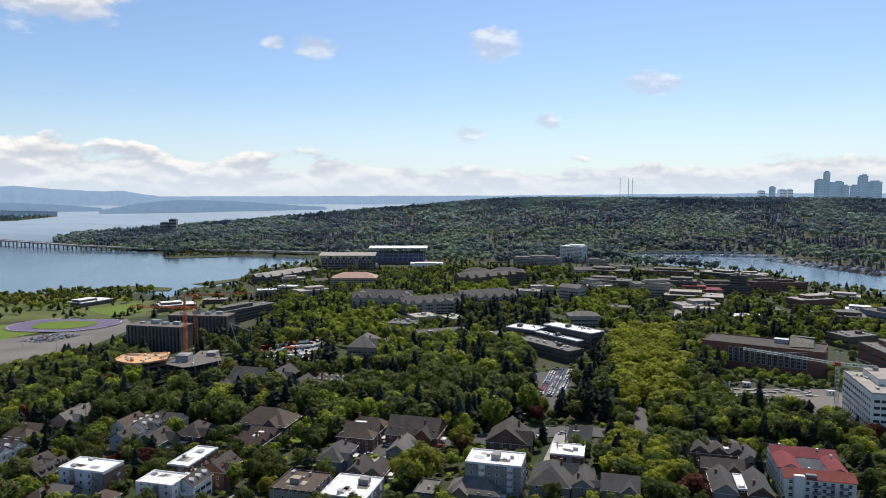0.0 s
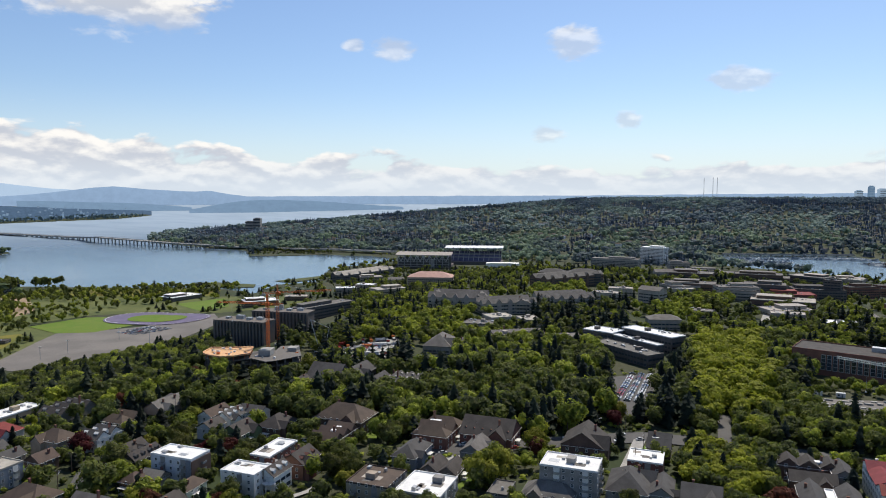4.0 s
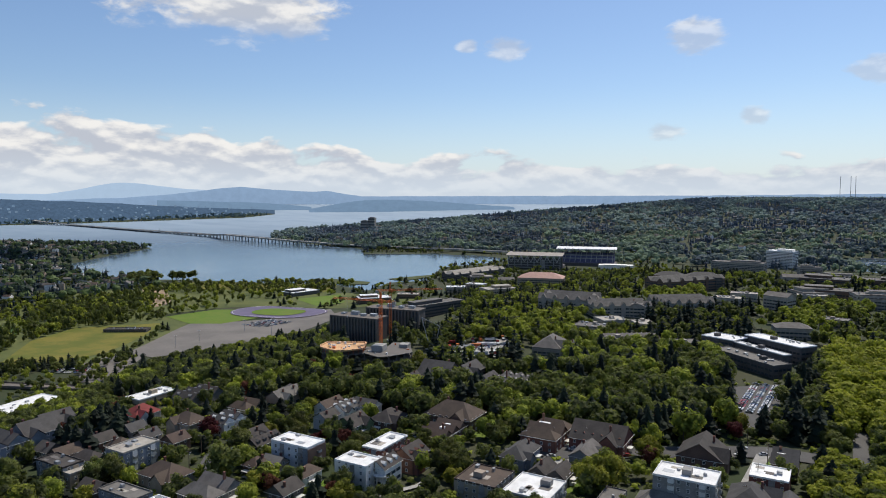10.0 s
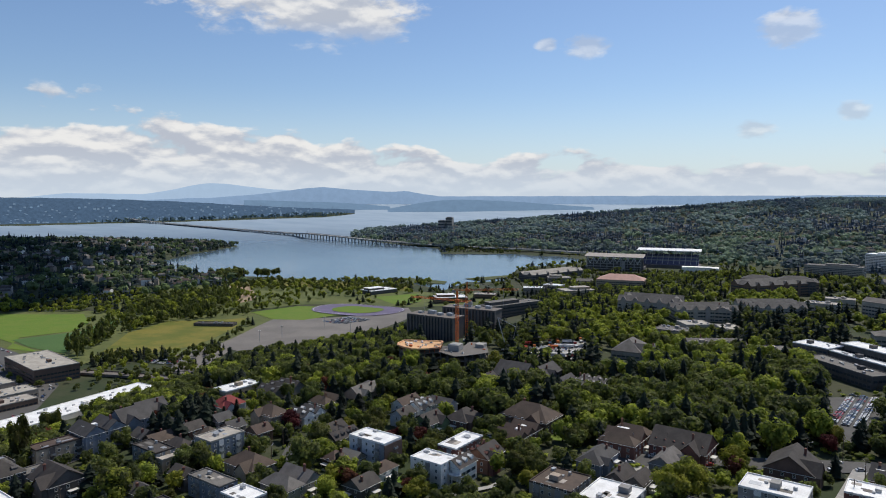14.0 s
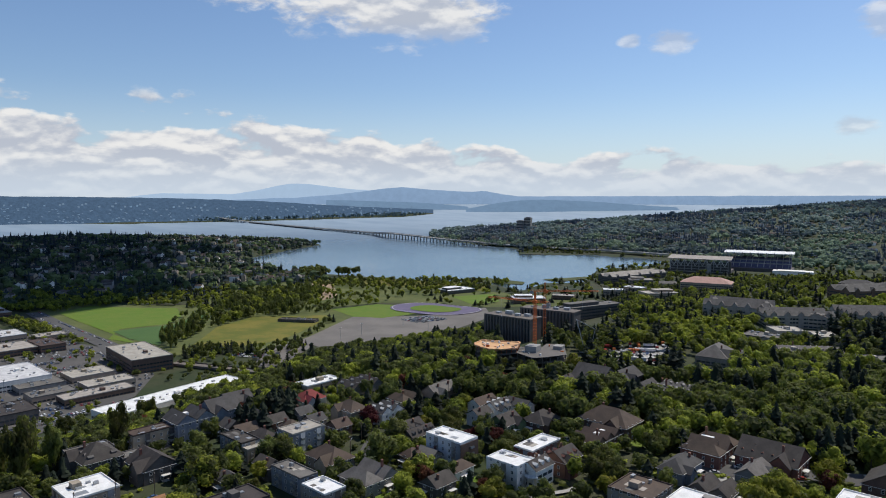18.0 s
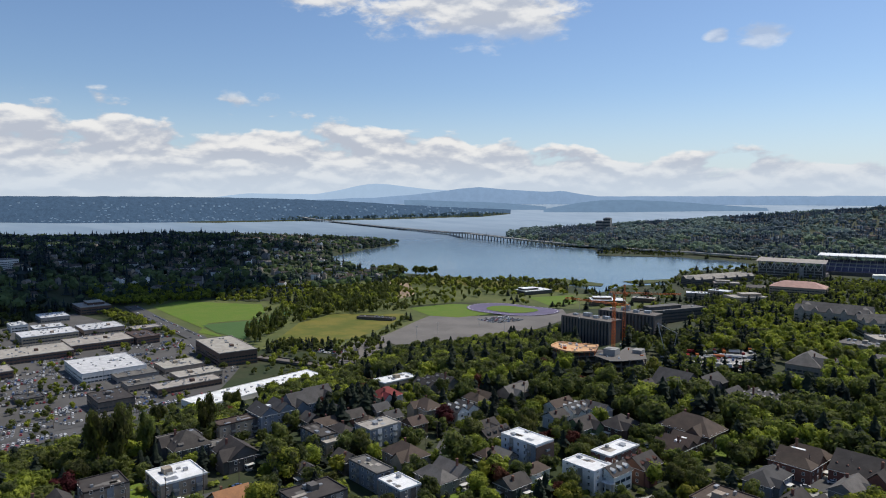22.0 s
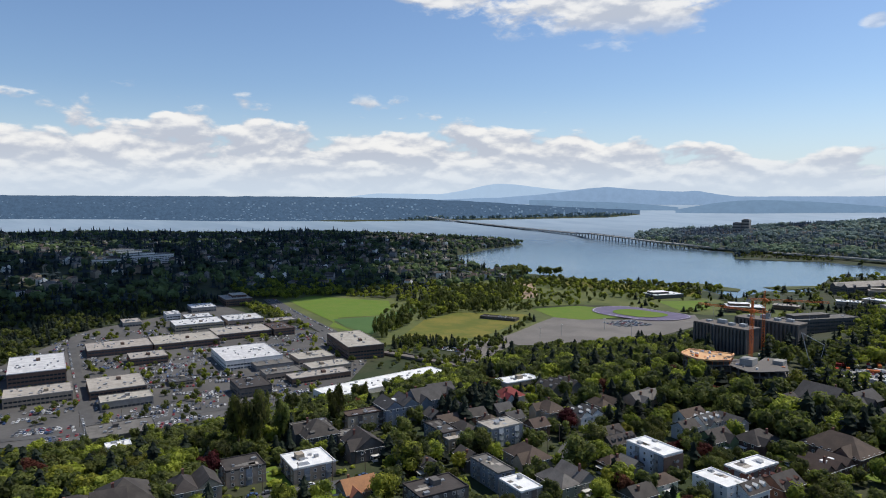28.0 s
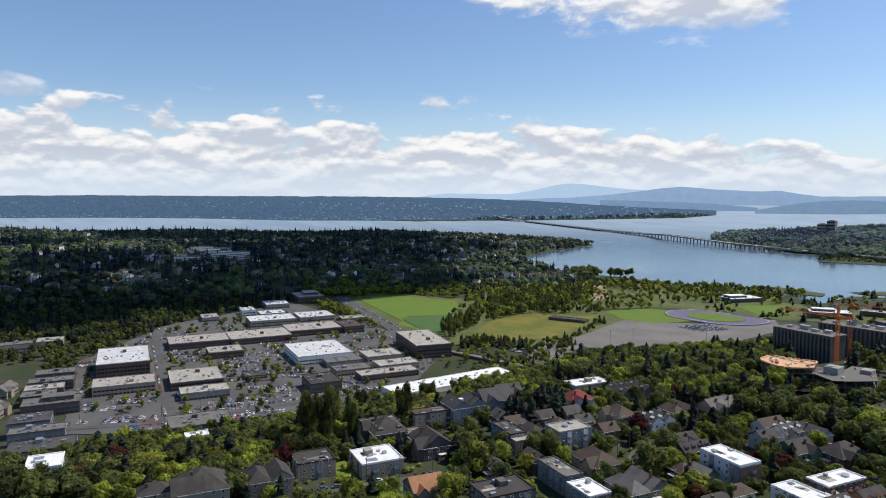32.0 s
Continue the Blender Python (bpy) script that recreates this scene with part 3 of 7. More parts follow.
def window_mesh(w, h):
    """A window: a proud frame round a recessed pane with one bar."""
    key = (round(w, 1), round(h, 1))
    if key not in WINDOWS:
        s = Shape()
        s.quad([(-w / 2, -0.02, 0), (w / 2, -0.02, 0), (w / 2, -0.02, h), (-w / 2, -0.02, h)], 1)
        for x0, x1, z0, z1 in ((-w / 2, w / 2, -0.12, 0.06), (-w / 2, w / 2, h - 0.08, h + 0.06), (-w / 2 - 0.08, -w / 2 + 0.06, -0.1, h), (w / 2 - 0.06, w / 2 + 0.08, -0.1, h), (-w / 2, w / 2, h * 0.5 - 0.04, h * 0.5 + 0.04)):
            s.box(x0, x1, -0.1, 0.02, z0, z1, 0)
        WINDOWS[key] = s.mesh("window", ["trim", "glass"])
    return WINDOWS[key]


def windows(parent, w, d, h, every=3.0, ww=1.2, wh=1.4, storey=3.0, sides="abcd", first=1.1):
    me = window_mesh(ww, wh)
    floors = max(1, int((h - first - wh + 0.9) / storey) + 1)
    for side in sides:
        length = w if side in "ac" else d
        n = max(1, int((length - 1.2) / every))
        for f in range(floors):
            for j in range(n):
                p = (j - (n - 1) / 2) * (length - 1.6) / max(n, 1)
                z = first + f * storey
                m = {"a": pose(p, -d / 2, z), "b": pose(w / 2, p, z, 0, 0, 90), "c": pose(p, d / 2, z, 0, 0, 180), "d": pose(-w / 2, p, z, 0, 0, -90)}[side]
                part("window", me, None, parent, "", m)


def facing(x, y, turn):
    """The sides that look towards the open middle of the place."""
    c, s = math.cos(radians(turn)), math.sin(radians(turn))
    out = ""
    for side, (nx, ny) in zip("abcd", ((s, -c), (c, s), (-s, c), (-c, -s))):
        if -(nx * x + ny * y) > 0.08 * math.hypot(x, y):
            out += side
    return out


def bands(parent, w, d, h, storey=3.6, sides="abcd", tall=1.5):
    """Ribbon windows, one a storey and side."""
    for f in range(max(1, int((h - 0.8) / storey))):
        z = 1.0 + f * storey
        for side in sides:
            length = (w if side in "ac" else d) - 1.6
            s = Shape()
            s.quad([(-length / 2, -0.03, 0), (length / 2, -0.03, 0), (length / 2, -0.03, tall), (-length / 2, -0.03, tall)], 1)
            k = max(2, int(length / 3.2))
            for j in range(k + 1):
                p = -length / 2 + length * j / k
                s.box(p - 0.25, p + 0.25, -0.16, 0.0, 0, tall, 0)
            m = {"a": pose(0, -d / 2, z), "b": pose(w / 2, 0, z, 0, 0, 90), "c": pose(0, d / 2, z, 0, 0, 180), "d": pose(-w / 2, 0, z, 0, 0, -90)}[side]
            part("window_band", s, [parent["wall"], "glass"], parent, "", m)


def roof_shape(kind, w, d, h, over=0.5, pitch=0.34):
    """The roof over a w by d plan with eaves at h; the ridge runs the longer way. Returns the roof and the gable walls."""
    s, g = Shape(), Shape()
    rise = min(w, d) * pitch
    W, D = w / 2 + over, d / 2 + over
    if kind == "flat":
        s.box(-w / 2 + 0.25, w / 2 - 0.25, -d / 2 + 0.25, d / 2 - 0.25, h - 0.3, h - 0.05, 0)
        return s, g
    long_x = w >= d
    L, S = (W, D) if long_x else (D, W)
    r = L - (S * 0.95 if kind == "hip" else 0)
    r = max(r, 0.5)
    lo = h - over * 0.5
    pts = [(-L, -S, lo), (L, -S, lo), (L, S, lo), (-L, S, lo), (-r, 0, h + rise), (r, 0, h + rise)]
    turn = (lambda p: p) if long_x else (lambda p: (-p[1], p[0], p[2]))
    up = lambda p, q: (p[0], p[1], p[2] + q)
    for f in ((0, 1, 5, 4), (2, 3, 4, 5), (1, 2, 5), (3, 0, 4)):
        if kind == "gable" and len(f) == 3:
            continue
        s.quad([turn(up(pts[i], 0.22)) for i in f])
        s.quad([turn(pts[i]) for i in reversed(f)])
    rim = [0, 1, 5, 2, 3, 4] if kind == "gable" else [0, 1, 2, 3]
    for i, j in zip(rim, rim[1:] + rim[:1]):
        s.quad([turn(pts[i]), turn(pts[j]), turn(up(pts[j], 0.22)), turn(up(pts[i], 0.22))])
    if kind == "gable":
        l, t = L - over, S - over
        for e in (-l, l):
            g.quad([turn(q) for q in ((e, -t, h - 0.05), (e, t, h - 0.05), (e, 0, h + rise * t / S - 0.1))][::1 if e > 0 else -1])
    return s, g


def trimmings(root, rng, x, y, turn, w, d, h, roof, wall, name):
    """Gutters, roof lights, facade panels and balconies of the nearer houses."""
    sides = facing(x, y, turn)
    spot = {"a": lambda p, z: pose(p, -d / 2, z), "b": lambda p, z: pose(w / 2, p, z, 0, 0, 90), "c": lambda p, z: pose(p, d / 2, z, 0, 0, 180), "d": lambda p, z: pose(-w / 2, p, z, 0, 0, -90)}
    for side in sides:
        length = w if side in "ac" else d
        if roof != "flat":
            part("gutter", Shape().box(-length / 2 - 0.5, length / 2 + 0.5, -0.66, -0.5, 0, 0.16), "trim", root, "", spot[side](0, h - 0.3))
            if name == "house" and rng.random() < 0.6:      # a porch under a small roof
                p = rng.uniform(-0.25, 0.25) * length
                part("porch", Shape().box(-1.8, 1.8, -2.2, 0, -0.2, 0.5).box(-1.7, -1.5, -2.1, -1.9, 0.5, 2.8).box(1.5, 1.7, -2.1, -1.9, 0.5, 2.8).box(-2.1, 2.1, -2.5, 0, 2.8, 3.05), "trim", root, "", spot[side](p, 0))
        elif name == "apartment_house" and length > 9:
            second = rng.choice(("dark_wall", "grey_wall", "tan_wall", "slate_wall"))
            k = max(1, int(length / 9))
            for j in range(k):
                p = (j - (k - 1) / 2) * length / k + 1.2
                part("facade_panel", Shape().box(-1.3, 1.3, -0.12, 0, 0, h - 0.6), second if second != wall else "white_wall", root, "facade strip of another colour", spot[side](p, 0.1))
                for f in range(1, int(h / 3)):
                    part("balcony", Shape().box(-1.2, 1.2, -1.3, -0.12, 0, 0.16).box(-1.2, 1.2, -1.3, -1.22, 0.16, 1.1).box(-1.2, -1.13, -1.22, -0.12, 0.16, 1.1).box(1.13, 1.2, -1.22, -0.12, 0.16, 1.1), "steel_grey" if f % 2 else "vent_metal", root, "", spot[side](p, f * 3.0))
    if roof == "flat" and w * d > 150:
        for _ in range(3):       # mended strips and walk mats on the roof skin
            a, b = rng.uniform(-w * 0.3, w * 0.3), rng.uniform(-d * 0.3, d * 0.3)
            k, q = rng.uniform(1, w * 0.16), rng.uniform(0.6, d * 0.12)
            part("roof_patch", Shape().box(a - k, a + k, b - q, b + q, h - 0.06, h + 0.02), rng.choice(("tan_roof", "grey_roof", "vent_metal")), root)
    elif roof != "flat" and w * d > 170 and rng.random() < 0.3:
        a, b = rng.uniform(-w * 0.2, w * 0.2), rng.uniform(-d * 0.12, d * 0.12)
        part("roof_deck", Shape().box(a - w * 0.16, a + w * 0.16, b - 1.3, b + 1.3, h - 0.2, h + min(w, d) * 0.16), "white_roof", root, "white flat roof piece")


def house(x, y, turn, w, d, h, roof="hip", wall="grey_wall", top="dark_roof", name="house", near=True, extras=""):
    """A house: walls from below the ground to the eaves, roof, windows, chimney or roof vents."""
    z = ground(x, y)
    if math.hypot(x, y) > 3500:
        return None
    words = {"flat": "flat", "gable": "gabled", "hip": "hipped"}[roof]
    root = thing(name, x, y, z, turn, f"{TONES[wall][2]} {name.replace('_', ' ')} under a {words} {TOPS[top][2]} roof", "building" if "house" not in name else "house", "houses among the trees" if name == "house" else "")
    root["wall"] = wall
    FOOT.append((x, y, math.cos(radians(turn)), math.sin(radians(turn)), w / 2, d / 2))
    s = Shape().box(-w / 2, w / 2, -d / 2, d / 2, -9, h, 0)
    r, g = roof_shape(roof, w, d, h, 0.5, 0.34 if near else 0.2)
    for q, i in zip(g.f, g.i):
        s.quad([g.v[p] for p in q])
    if roof == "flat":
        for x0, x1, y0, y1 in ((-w / 2 - 0.06, w / 2 + 0.06, -d / 2 - 0.06, -d / 2 + 0.3), (-w / 2 - 0.06, w / 2 + 0.06, d / 2 - 0.3, d / 2 + 0.06), (-w / 2 - 0.06, -w / 2 + 0.3, -d / 2 + 0.3, d / 2 - 0.3), (w / 2 - 0.3, w / 2 + 0.06, -d / 2 + 0.3, d / 2 - 0.3)):
            r.box(x0, x1, y0, y1, h - 0.35, h + 0.45)
        s.v = [(p[0], p[1], min(p[2], h - 0.3)) for p in s.v]
    if not near and roof == "gable" and min(w, d) > 24:
        k = min(w, d) * 0.33
        for a, b, ww, wd in ((0, -d / 2 + k / 2, w, k), (0, d / 2 - k / 2, w, k), (-w / 2 + k / 2, 0, k, d - 2 * k), (w / 2 - k / 2, 0, k, d - 2 * k)):
            q, g = roof_shape("gable", ww, wd, h, 0.4, 0.42)
            wing = Shape().box(-ww / 2, ww / 2, -wd / 2, wd / 2, -9, h)
            for f in g.f:
                wing.quad([g.v[i] for i in f])
            part("wing_wall", wing, wall, root, "", pose(a, b, 0))
            part("wing_roof", q, top, root, "", pose(a, b, 0))
        for j in range(5):
            p = (j - 2) * w / 5
            q, g = roof_shape("gable", 5.0, k * 0.7, h + 1.2, 0.3, 0.6)
            bay = Shape().box(-2.5, 2.5, -k * 0.35, k * 0.35, 0, h + 1.2)
            for f in g.f:
                bay.quad([g.v[i] for i in f])
            part("bay_wall", bay, wall, root, "", pose(p, -d / 2 + k * 0.3, 0))
            part("bay_roof", q, top, root, "", pose(p, -d / 2 + k * 0.3, 0))
        bands(root, w, d, h, sides=facing(x, y, turn))
        return root
    if not near and roof == "flat" and w * d > 900 and name not in ("store_building", "shop_building", "business_school"):
        a, b = w * (0.12 if int(abs(x)) % 2 else -0.14), d * 0.1
        part("upper_storey", Shape().box(a - w * 0.27, a + w * 0.27, b - d * 0.26, b + d * 0.26, h - 0.2, h + 3.4), wall, root)
        part("upper_roof", Shape().box(a - w * 0.28, a + w * 0.28, b - d * 0.28, b + d * 0.28, h + 3.4, h + 3.7), top, root)
    split = max(1, min(4, round(max(w, d) / 9.5))) if near and roof != "flat" and w * d > 190 and max(w, d) < 34 and int(abs(x) * 3 + abs(y) * 5) % 5 < 2 else 1
    if split > 1:      # large houses: side by side gables, each with its own ridge
        s = Shape().box(-w / 2, w / 2, -d / 2, d / 2, -9, h, 0)
        part("wall", s, wall, root)
        for j in range(split):
            q, g = roof_shape("gable" if roof == "gable" or j % 2 else "hip", *((w / split, d) if w >= d else (w, d / split)), h, 0.35, 0.38)
            p = (j - (split - 1) / 2) / split
            m = pose(p * w, 0, 0) if w >= d else pose(0, p * d, 0)
            part("roof", q, top, root, "", m)
            for f in g.f:
                part("gable_wall", Shape().quad([g.v[i] for i in f]), wall, root, "", m)
    else:
        part("wall", s, wall, root)
        part("roof", r, top, root)
    rng = random.Random(int(abs(x * 7 + y * 13)))
    if near and name in ("house", "apartment_house", "dormitory") and math.hypot(x, y) < 420:
        windows(root, w, d, h, 4.2 if name == "house" else 3.6, sides=facing(x, y, turn))
    else:
        bands(root, w, d, h, sides=facing(x, y, turn))
    if near and math.hypot(x, y) < 430:
        trimmings(root, rng, x, y, turn, w, d, h, roof, wall, name)
    if roof == "flat":
        for _ in range(1 + int(w * d / 180) if near and "house" in name else min(15, 4 + int(w * d / 110)) if x < -400 else min(9, 3 + int(w * d / 160))):
            a, b = rng.uniform(-w * 0.38, w * 0.38), rng.uniform(-d * 0.38, d * 0.38)
            k = rng.uniform(0.5, 1.4)
            part("roof_vent", Shape().box(a - k, a + k, b - k * 0.7, b + k * 0.7, h - 0.06, h + rng.uniform(0.5, 1.5)), "vent_metal", root)
        if w * d > 330:
            a, b = rng.uniform(-w * 0.2, w * 0.2), rng.uniform(-d * 0.2, d * 0.2)
            part("stair_head", Shape().box(a - 1.8, a + 1.8, b - 2.2, b + 2.2, h - 0.06, h + 2.3), wall, root)
    elif near or extras:
        if w * d > 130 and near and split == 1:        # a cross wing under its own gable
            ww, wd = min(w, d) * rng.uniform(0.42, 0.55), max(w, d) * 0.5
            wh = h - rng.uniform(0.2, 0.8)
            q, g2 = roof_shape("gable", ww, min(w, d) * 0.5 + 2.6, wh, 0.4, 0.5)
            s2 = Shape().box(-ww / 2, ww / 2, -min(w, d) * 0.25 - 1.3, min(w, d) * 0.25 + 1.3, -6, wh)
            if ww >= min(w, d) * 0.5 + 2.6:
                g2 = Shape()
            for one in g2.f:
                s2.quad([g2.v[i] for i in one])
            off = rng.choice((-1, 1)) * max(w, d) * 0.24
            m = pose(off, -d * 0.25 - 1.2, 0) if w >= d else pose(-w * 0.25 - 1.2 if "d" in facing(x, y, turn) else w * 0.25 + 1.2, off, 0, 0, 0, 90)
            part("wing_wall", s2, wall, root, "", m)
            part("wing_roof", q, top, root, "", m)
        a = rng.choice((-1, 1)) * w * 0.22
        b = rng.choice((-1, 1)) * d * 0.2
        part("chimney", Shape().box(a - 0.5, a + 0.5, b - 0.4, b + 0.4, h - 1, h + min(w, d) * 0.30 + 1.1).box(a - 0.6, a + 0.6, b - 0.5, b + 0.5, h + min(w, d) * 0.30 + 0.8, h + min(w, d) * 0.30 + 1.0), "brick_wall", root)
        if "d" in extras:      # dormers along the roof's long sides
            n = max(2, int(max(w, d) / 4))
            for j in range(n):
                p = (j - (n - 1) / 2) * max(w, d) / n
                for sgn in (-1, 1):
                    q = min(w, d) * 0.30
                    dm = Shape().box(-0.8, 0.8, -0.9, 1.4, 0, 1.5)
                    dm.quad([(-1.0, -1.1, 1.4), (0, -1.1, 2.2), (0, 1.6, 2.2), (-1.0, 1.6, 1.4)])
                    dm.quad([(0, -1.1, 2.2), (1.0, -1.1, 1.4), (1.0, 1.6, 1.4), (0, 1.6, 2.2)])
                    dm.quad([(-0.8, -0.9, 1.5), (0.8, -0.9, 1.5), (0, -0.9, 2.15)])
                    m = pose(p, sgn * q, h + 0.7, 0, 0, 0 if sgn < 0 else 180) if w >= d else pose(sgn * q, p, h + 0.7, 0, 0, 90 if sgn > 0 else -90)
                    part("dormer", dm, wall, root, "", m)
    return root

# ---- laid surfaces ----
def drape(name, pts, faces, material, lift):
    v = np.array([(x, y, 0.0) for x, y in pts])
    v[:, 2] = np.maximum(land(v[:, 0], v[:, 1]), 0.0) + lift
    return new(name, mesh_of(name, v, faces, material, smooth=True))


def patch(name, label, category, poly, material, lift):
    """A surface laid on the ground, cut into a fine net so that it follows the slope."""
    bm = bmesh.new()
    face = bm.faces.new([bm.verts.new((x, y, 0)) for x, y in poly])
    xs, ys = [p[0] for p in poly], [p[1] for p in poly]
    step = max(6.0, (max(xs) - min(xs) + max(ys) - min(ys)) / 60)
    for axis, lo, hi in ((0, min(xs), max(xs)), (1, min(ys), max(ys))):
        k = lo + step
        while k < hi:
            no = (1, 0, 0) if axis == 0 else (0, 1, 0)
            bmesh.ops.bisect_plane(bm, geom=bm.verts[:] + bm.edges[:] + bm.faces[:], plane_co=(k, k, 0), plane_no=no)
            k += step
    bm.normal_update()
    if bm.faces and sum(f.normal.z for f in bm.faces) < 0:
        bmesh.ops.reverse_faces(bm, faces=bm.faces[:])
    h = land(np.array([v.co.x for v in bm.verts]), np.array([v.co.y for v in bm.verts]))
    for v, z in zip(bm.verts, h):
        v.co.z = max(z, 0.0) + lift
    me = bpy.data.meshes.new(name)
    bm.to_mesh(me)
    bm.free()
    me.materials.append(MATS[material])
    if category in ("parking lot", "field", "yard", "lawn"):
        PAVED.append(poly)
    return tagged(new(name, me), label, category, kind="structure")


PAVED = []


STRIPS = []


def strip(name, label, line, width, material):
    """A road along a line; each lies a little over the one before."""
    STRIPS.append(name)
    lift = 0.4 + 0.05 * len(STRIPS)
    pts = []
    for (ax, ay), (bx, by) in zip(line, line[1:]):
        n = max(1, int(math.hypot(bx - ax, by - ay) / 8))
        pts += [(ax + (bx - ax) * k / n, ay + (by - ay) * k / n, bx - ax, by - ay) for k in range(n)]
        m = math.hypot(bx - ax, by - ay)
        FOOT.append(((ax + bx) / 2, (ay + by) / 2, (bx - ax) / m, (by - ay) / m, m / 2, width / 2))
    pts.append((*line[-1], pts[-1][2], pts[-1][3]))
    v, f = [], []
    for x, y, dx, dy in pts:
        m = math.hypot(dx, dy)
        for k in (-0.5, 0.0, 0.5):
            v.append((x - dy / m * width * k, y + dx / m * width * k))
    for j in range(len(pts) - 1):
        for k in (0, 1):
            f.append((3 * j + k, 3 * j + 3 + k, 3 * j + 4 + k, 3 * j + 1 + k))
    f = [q[::-1] for q in f]
    return tagged(drape(name, v, f, material, lift), label, "road", kind="structure")



# ---- paving, fields and shore ----
patch("parking_lot", "wide pale worn asphalt parking lot", "parking lot", [(-555, 649), (-592, 779), (-604, 834), (-514, 887), (-489, 933), (-459, 991), (-411, 910), (-412, 788), (-427, 725), (-469, 665), (-507, 631)], "worn_asphalt", 0.5)
patch("sports_field", "dry yellowing grass field on a low mound", "field", [(-632, 549), (-720, 678), (-736, 764), (-695, 790), (-644, 829), (-610, 751), (-581, 645), (-600, 574)], "dry_grass", 0.5)
patch("sports_field", "mown green baseball outfield", "field", [(-673, 873), (-639, 949), (-603, 959), (-529, 909), (-560, 846), (-604, 834)], "grass", 0.6)
patch("sports_field", "mown green soccer field", "field", [(-571, 1087), (-515, 1156), (-468, 1067), (-496, 1022)], "grass", 0.5)
patch("sports_field", "bright mown playing field", "field", [(-985, 620), (-1007, 685), (-899, 763), (-826, 708), (-790, 655), (-806, 590), (-760, 540), (-700, 540)], "grass", 0.5)
patch("sports_field", "green artificial turf field", "field", [(-799, 575), (-780, 655), (-828, 754), (-780, 717), (-678, 547), (-741, 554)], "turf", 0.6)
patch("lawn", "open sunny lawn between the trees", "lawn", [(1, 453), (27, 461), (28, 445), (3, 438)], "grass", 0.4)
patch("lawn", "lawn beside the dormitories", "lawn", [(-124, 530), (-110, 540), (-103, 506), (-118, 501)], "grass", 0.4)
patch("shore_meadow", "pale dry marsh grass along the shore", "meadow", [(-903, 1235), (-649, 1268), (-565, 1252), (-555, 1177), (-692, 1160), (-804, 1154)], "dry_grass", 0.4)
patch("field_margin", "rough grass round the playing fields", "meadow", [(-1025, 600), (-1030, 700), (-905, 795), (-800, 800), (-700, 880), (-560, 850), (-560, 600), (-600, 520), (-730, 525), (-860, 560)], "meadow", 0.22)
patch("field_margin", "rough grass behind the running track", "meadow", [(-660, 960), (-600, 1070), (-560, 1175), (-400, 1190), (-330, 1060), (-450, 1000), (-560, 1010)], "meadow", 0.24)
patch("shore_meadow", "rough green meadow of the lake shore", "meadow", [(-1010, 905), (-985, 1090), (-900, 1225), (-640, 1255), (-560, 1170), (-625, 1000), (-700, 870), (-860, 800)], "meadow", 0.3)
patch("shore_meadow", "sandy bare ground by the wetland", "meadow", [(-912, 1116), (-889, 1154), (-745, 984), (-750, 940)], "soil", 0.4)
patch("marsh_island", "low reedy marsh island", "island", [(-523, 1426), (-451, 1524), (-439, 1493), (-478, 1399)], "marsh", 0.8)
patch("marsh_island", "reedy marsh strip in the shallow water", "island", [(-696, 1340), (-636, 1390), (-540, 1365), (-529, 1324), (-631, 1308)], "marsh", 0.8)
patch("marsh_island", "wooded low islet beside the causeway", "island", [(-903, 2222), (-679, 2267), (-564, 2117), (-678, 2040), (-811, 2003)], "earth", 0.9)
patch("village_lot", "asphalt parking lots and lanes between shops", "parking lot", [(-797, 149), (-960, 299), (-1018, 516), (-717, 506), (-567, 451), (-519, 392), (-497, 315), (-471, 277), (-470, 144), (-547, 93)], "lot_asphalt", 0.5)
patch("campus_lot", "asphalt lot full of parked cars", "parking lot", [(64, 490), (101, 507), (80, 422), (67, 397), (53, 422)], "asphalt", 0.4)
patch("building_yard", "dusty yard with trucks beside the building works", "yard", [(-159, 545), (-109, 611), (-94, 548), (-130, 497)], "concrete", 0.4)
patch("plaza", "pale paved square between the campus halls", "plaza", [(246, 729), (307, 729), (329, 798), (271, 792)], "concrete", 0.4)
patch("building_yard", "bare building plot with stacked slabs", "yard", [(181, 452), (246, 450), (258, 450), (265, 419), (243, 386), (212, 380), (208, 406), (179, 422)], "worn_asphalt", 0.4)
patch("loop_road", "asphalt access road with planted islands", "road", [(-560, 592), (-563, 666), (-538, 690), (-502, 594), (-463, 527), (-506, 526)], "worn_asphalt", 0.4)
strip("road", "grey asphalt street lined with parked cars", [(-295, 204), (-298, 250), (-297, 325)], 11, "asphalt")
strip("road", "grey asphalt street between gardens", [(-258, 140), (-237, 198)], 9, "asphalt")
strip("road", "campus road between the trees", [(434, 923), (362, 708)], 8, "worn_asphalt")
strip("road", "wide asphalt arterial street past the campus", [(-59, 331), (9, 352), (69, 369), (131, 354), (195, 334)], 15, "asphalt")
strip("alley", "pale concrete alley between the houses", [(64, 363), (38, 283)], 6, "concrete")
strip("road", "straight avenue asphalt under the trees", [(120, 411), (102, 343)], 7, "asphalt")
strip("road", "asphalt lane through the shopping village", [(-521, 162), (-906, 262)], 9, "asphalt")
strip("road", "asphalt road in front of the shops", [(-569, 93), (-523, 161), (-514, 248), (-492, 311)], 11, "asphalt")
strip("road", "broad boulevard with traffic", [(-1013, 600), (-731, 518), (-618, 461)], 22, "asphalt")
strip("path", "pale footpath across the lawn", [(-103, 268), (-90, 282), (-87, 290)], 3, "concrete")
strip("road", "asphalt street on the slope", [(-191, 269), (-199, 287), (-201, 294)], 5, "asphalt")

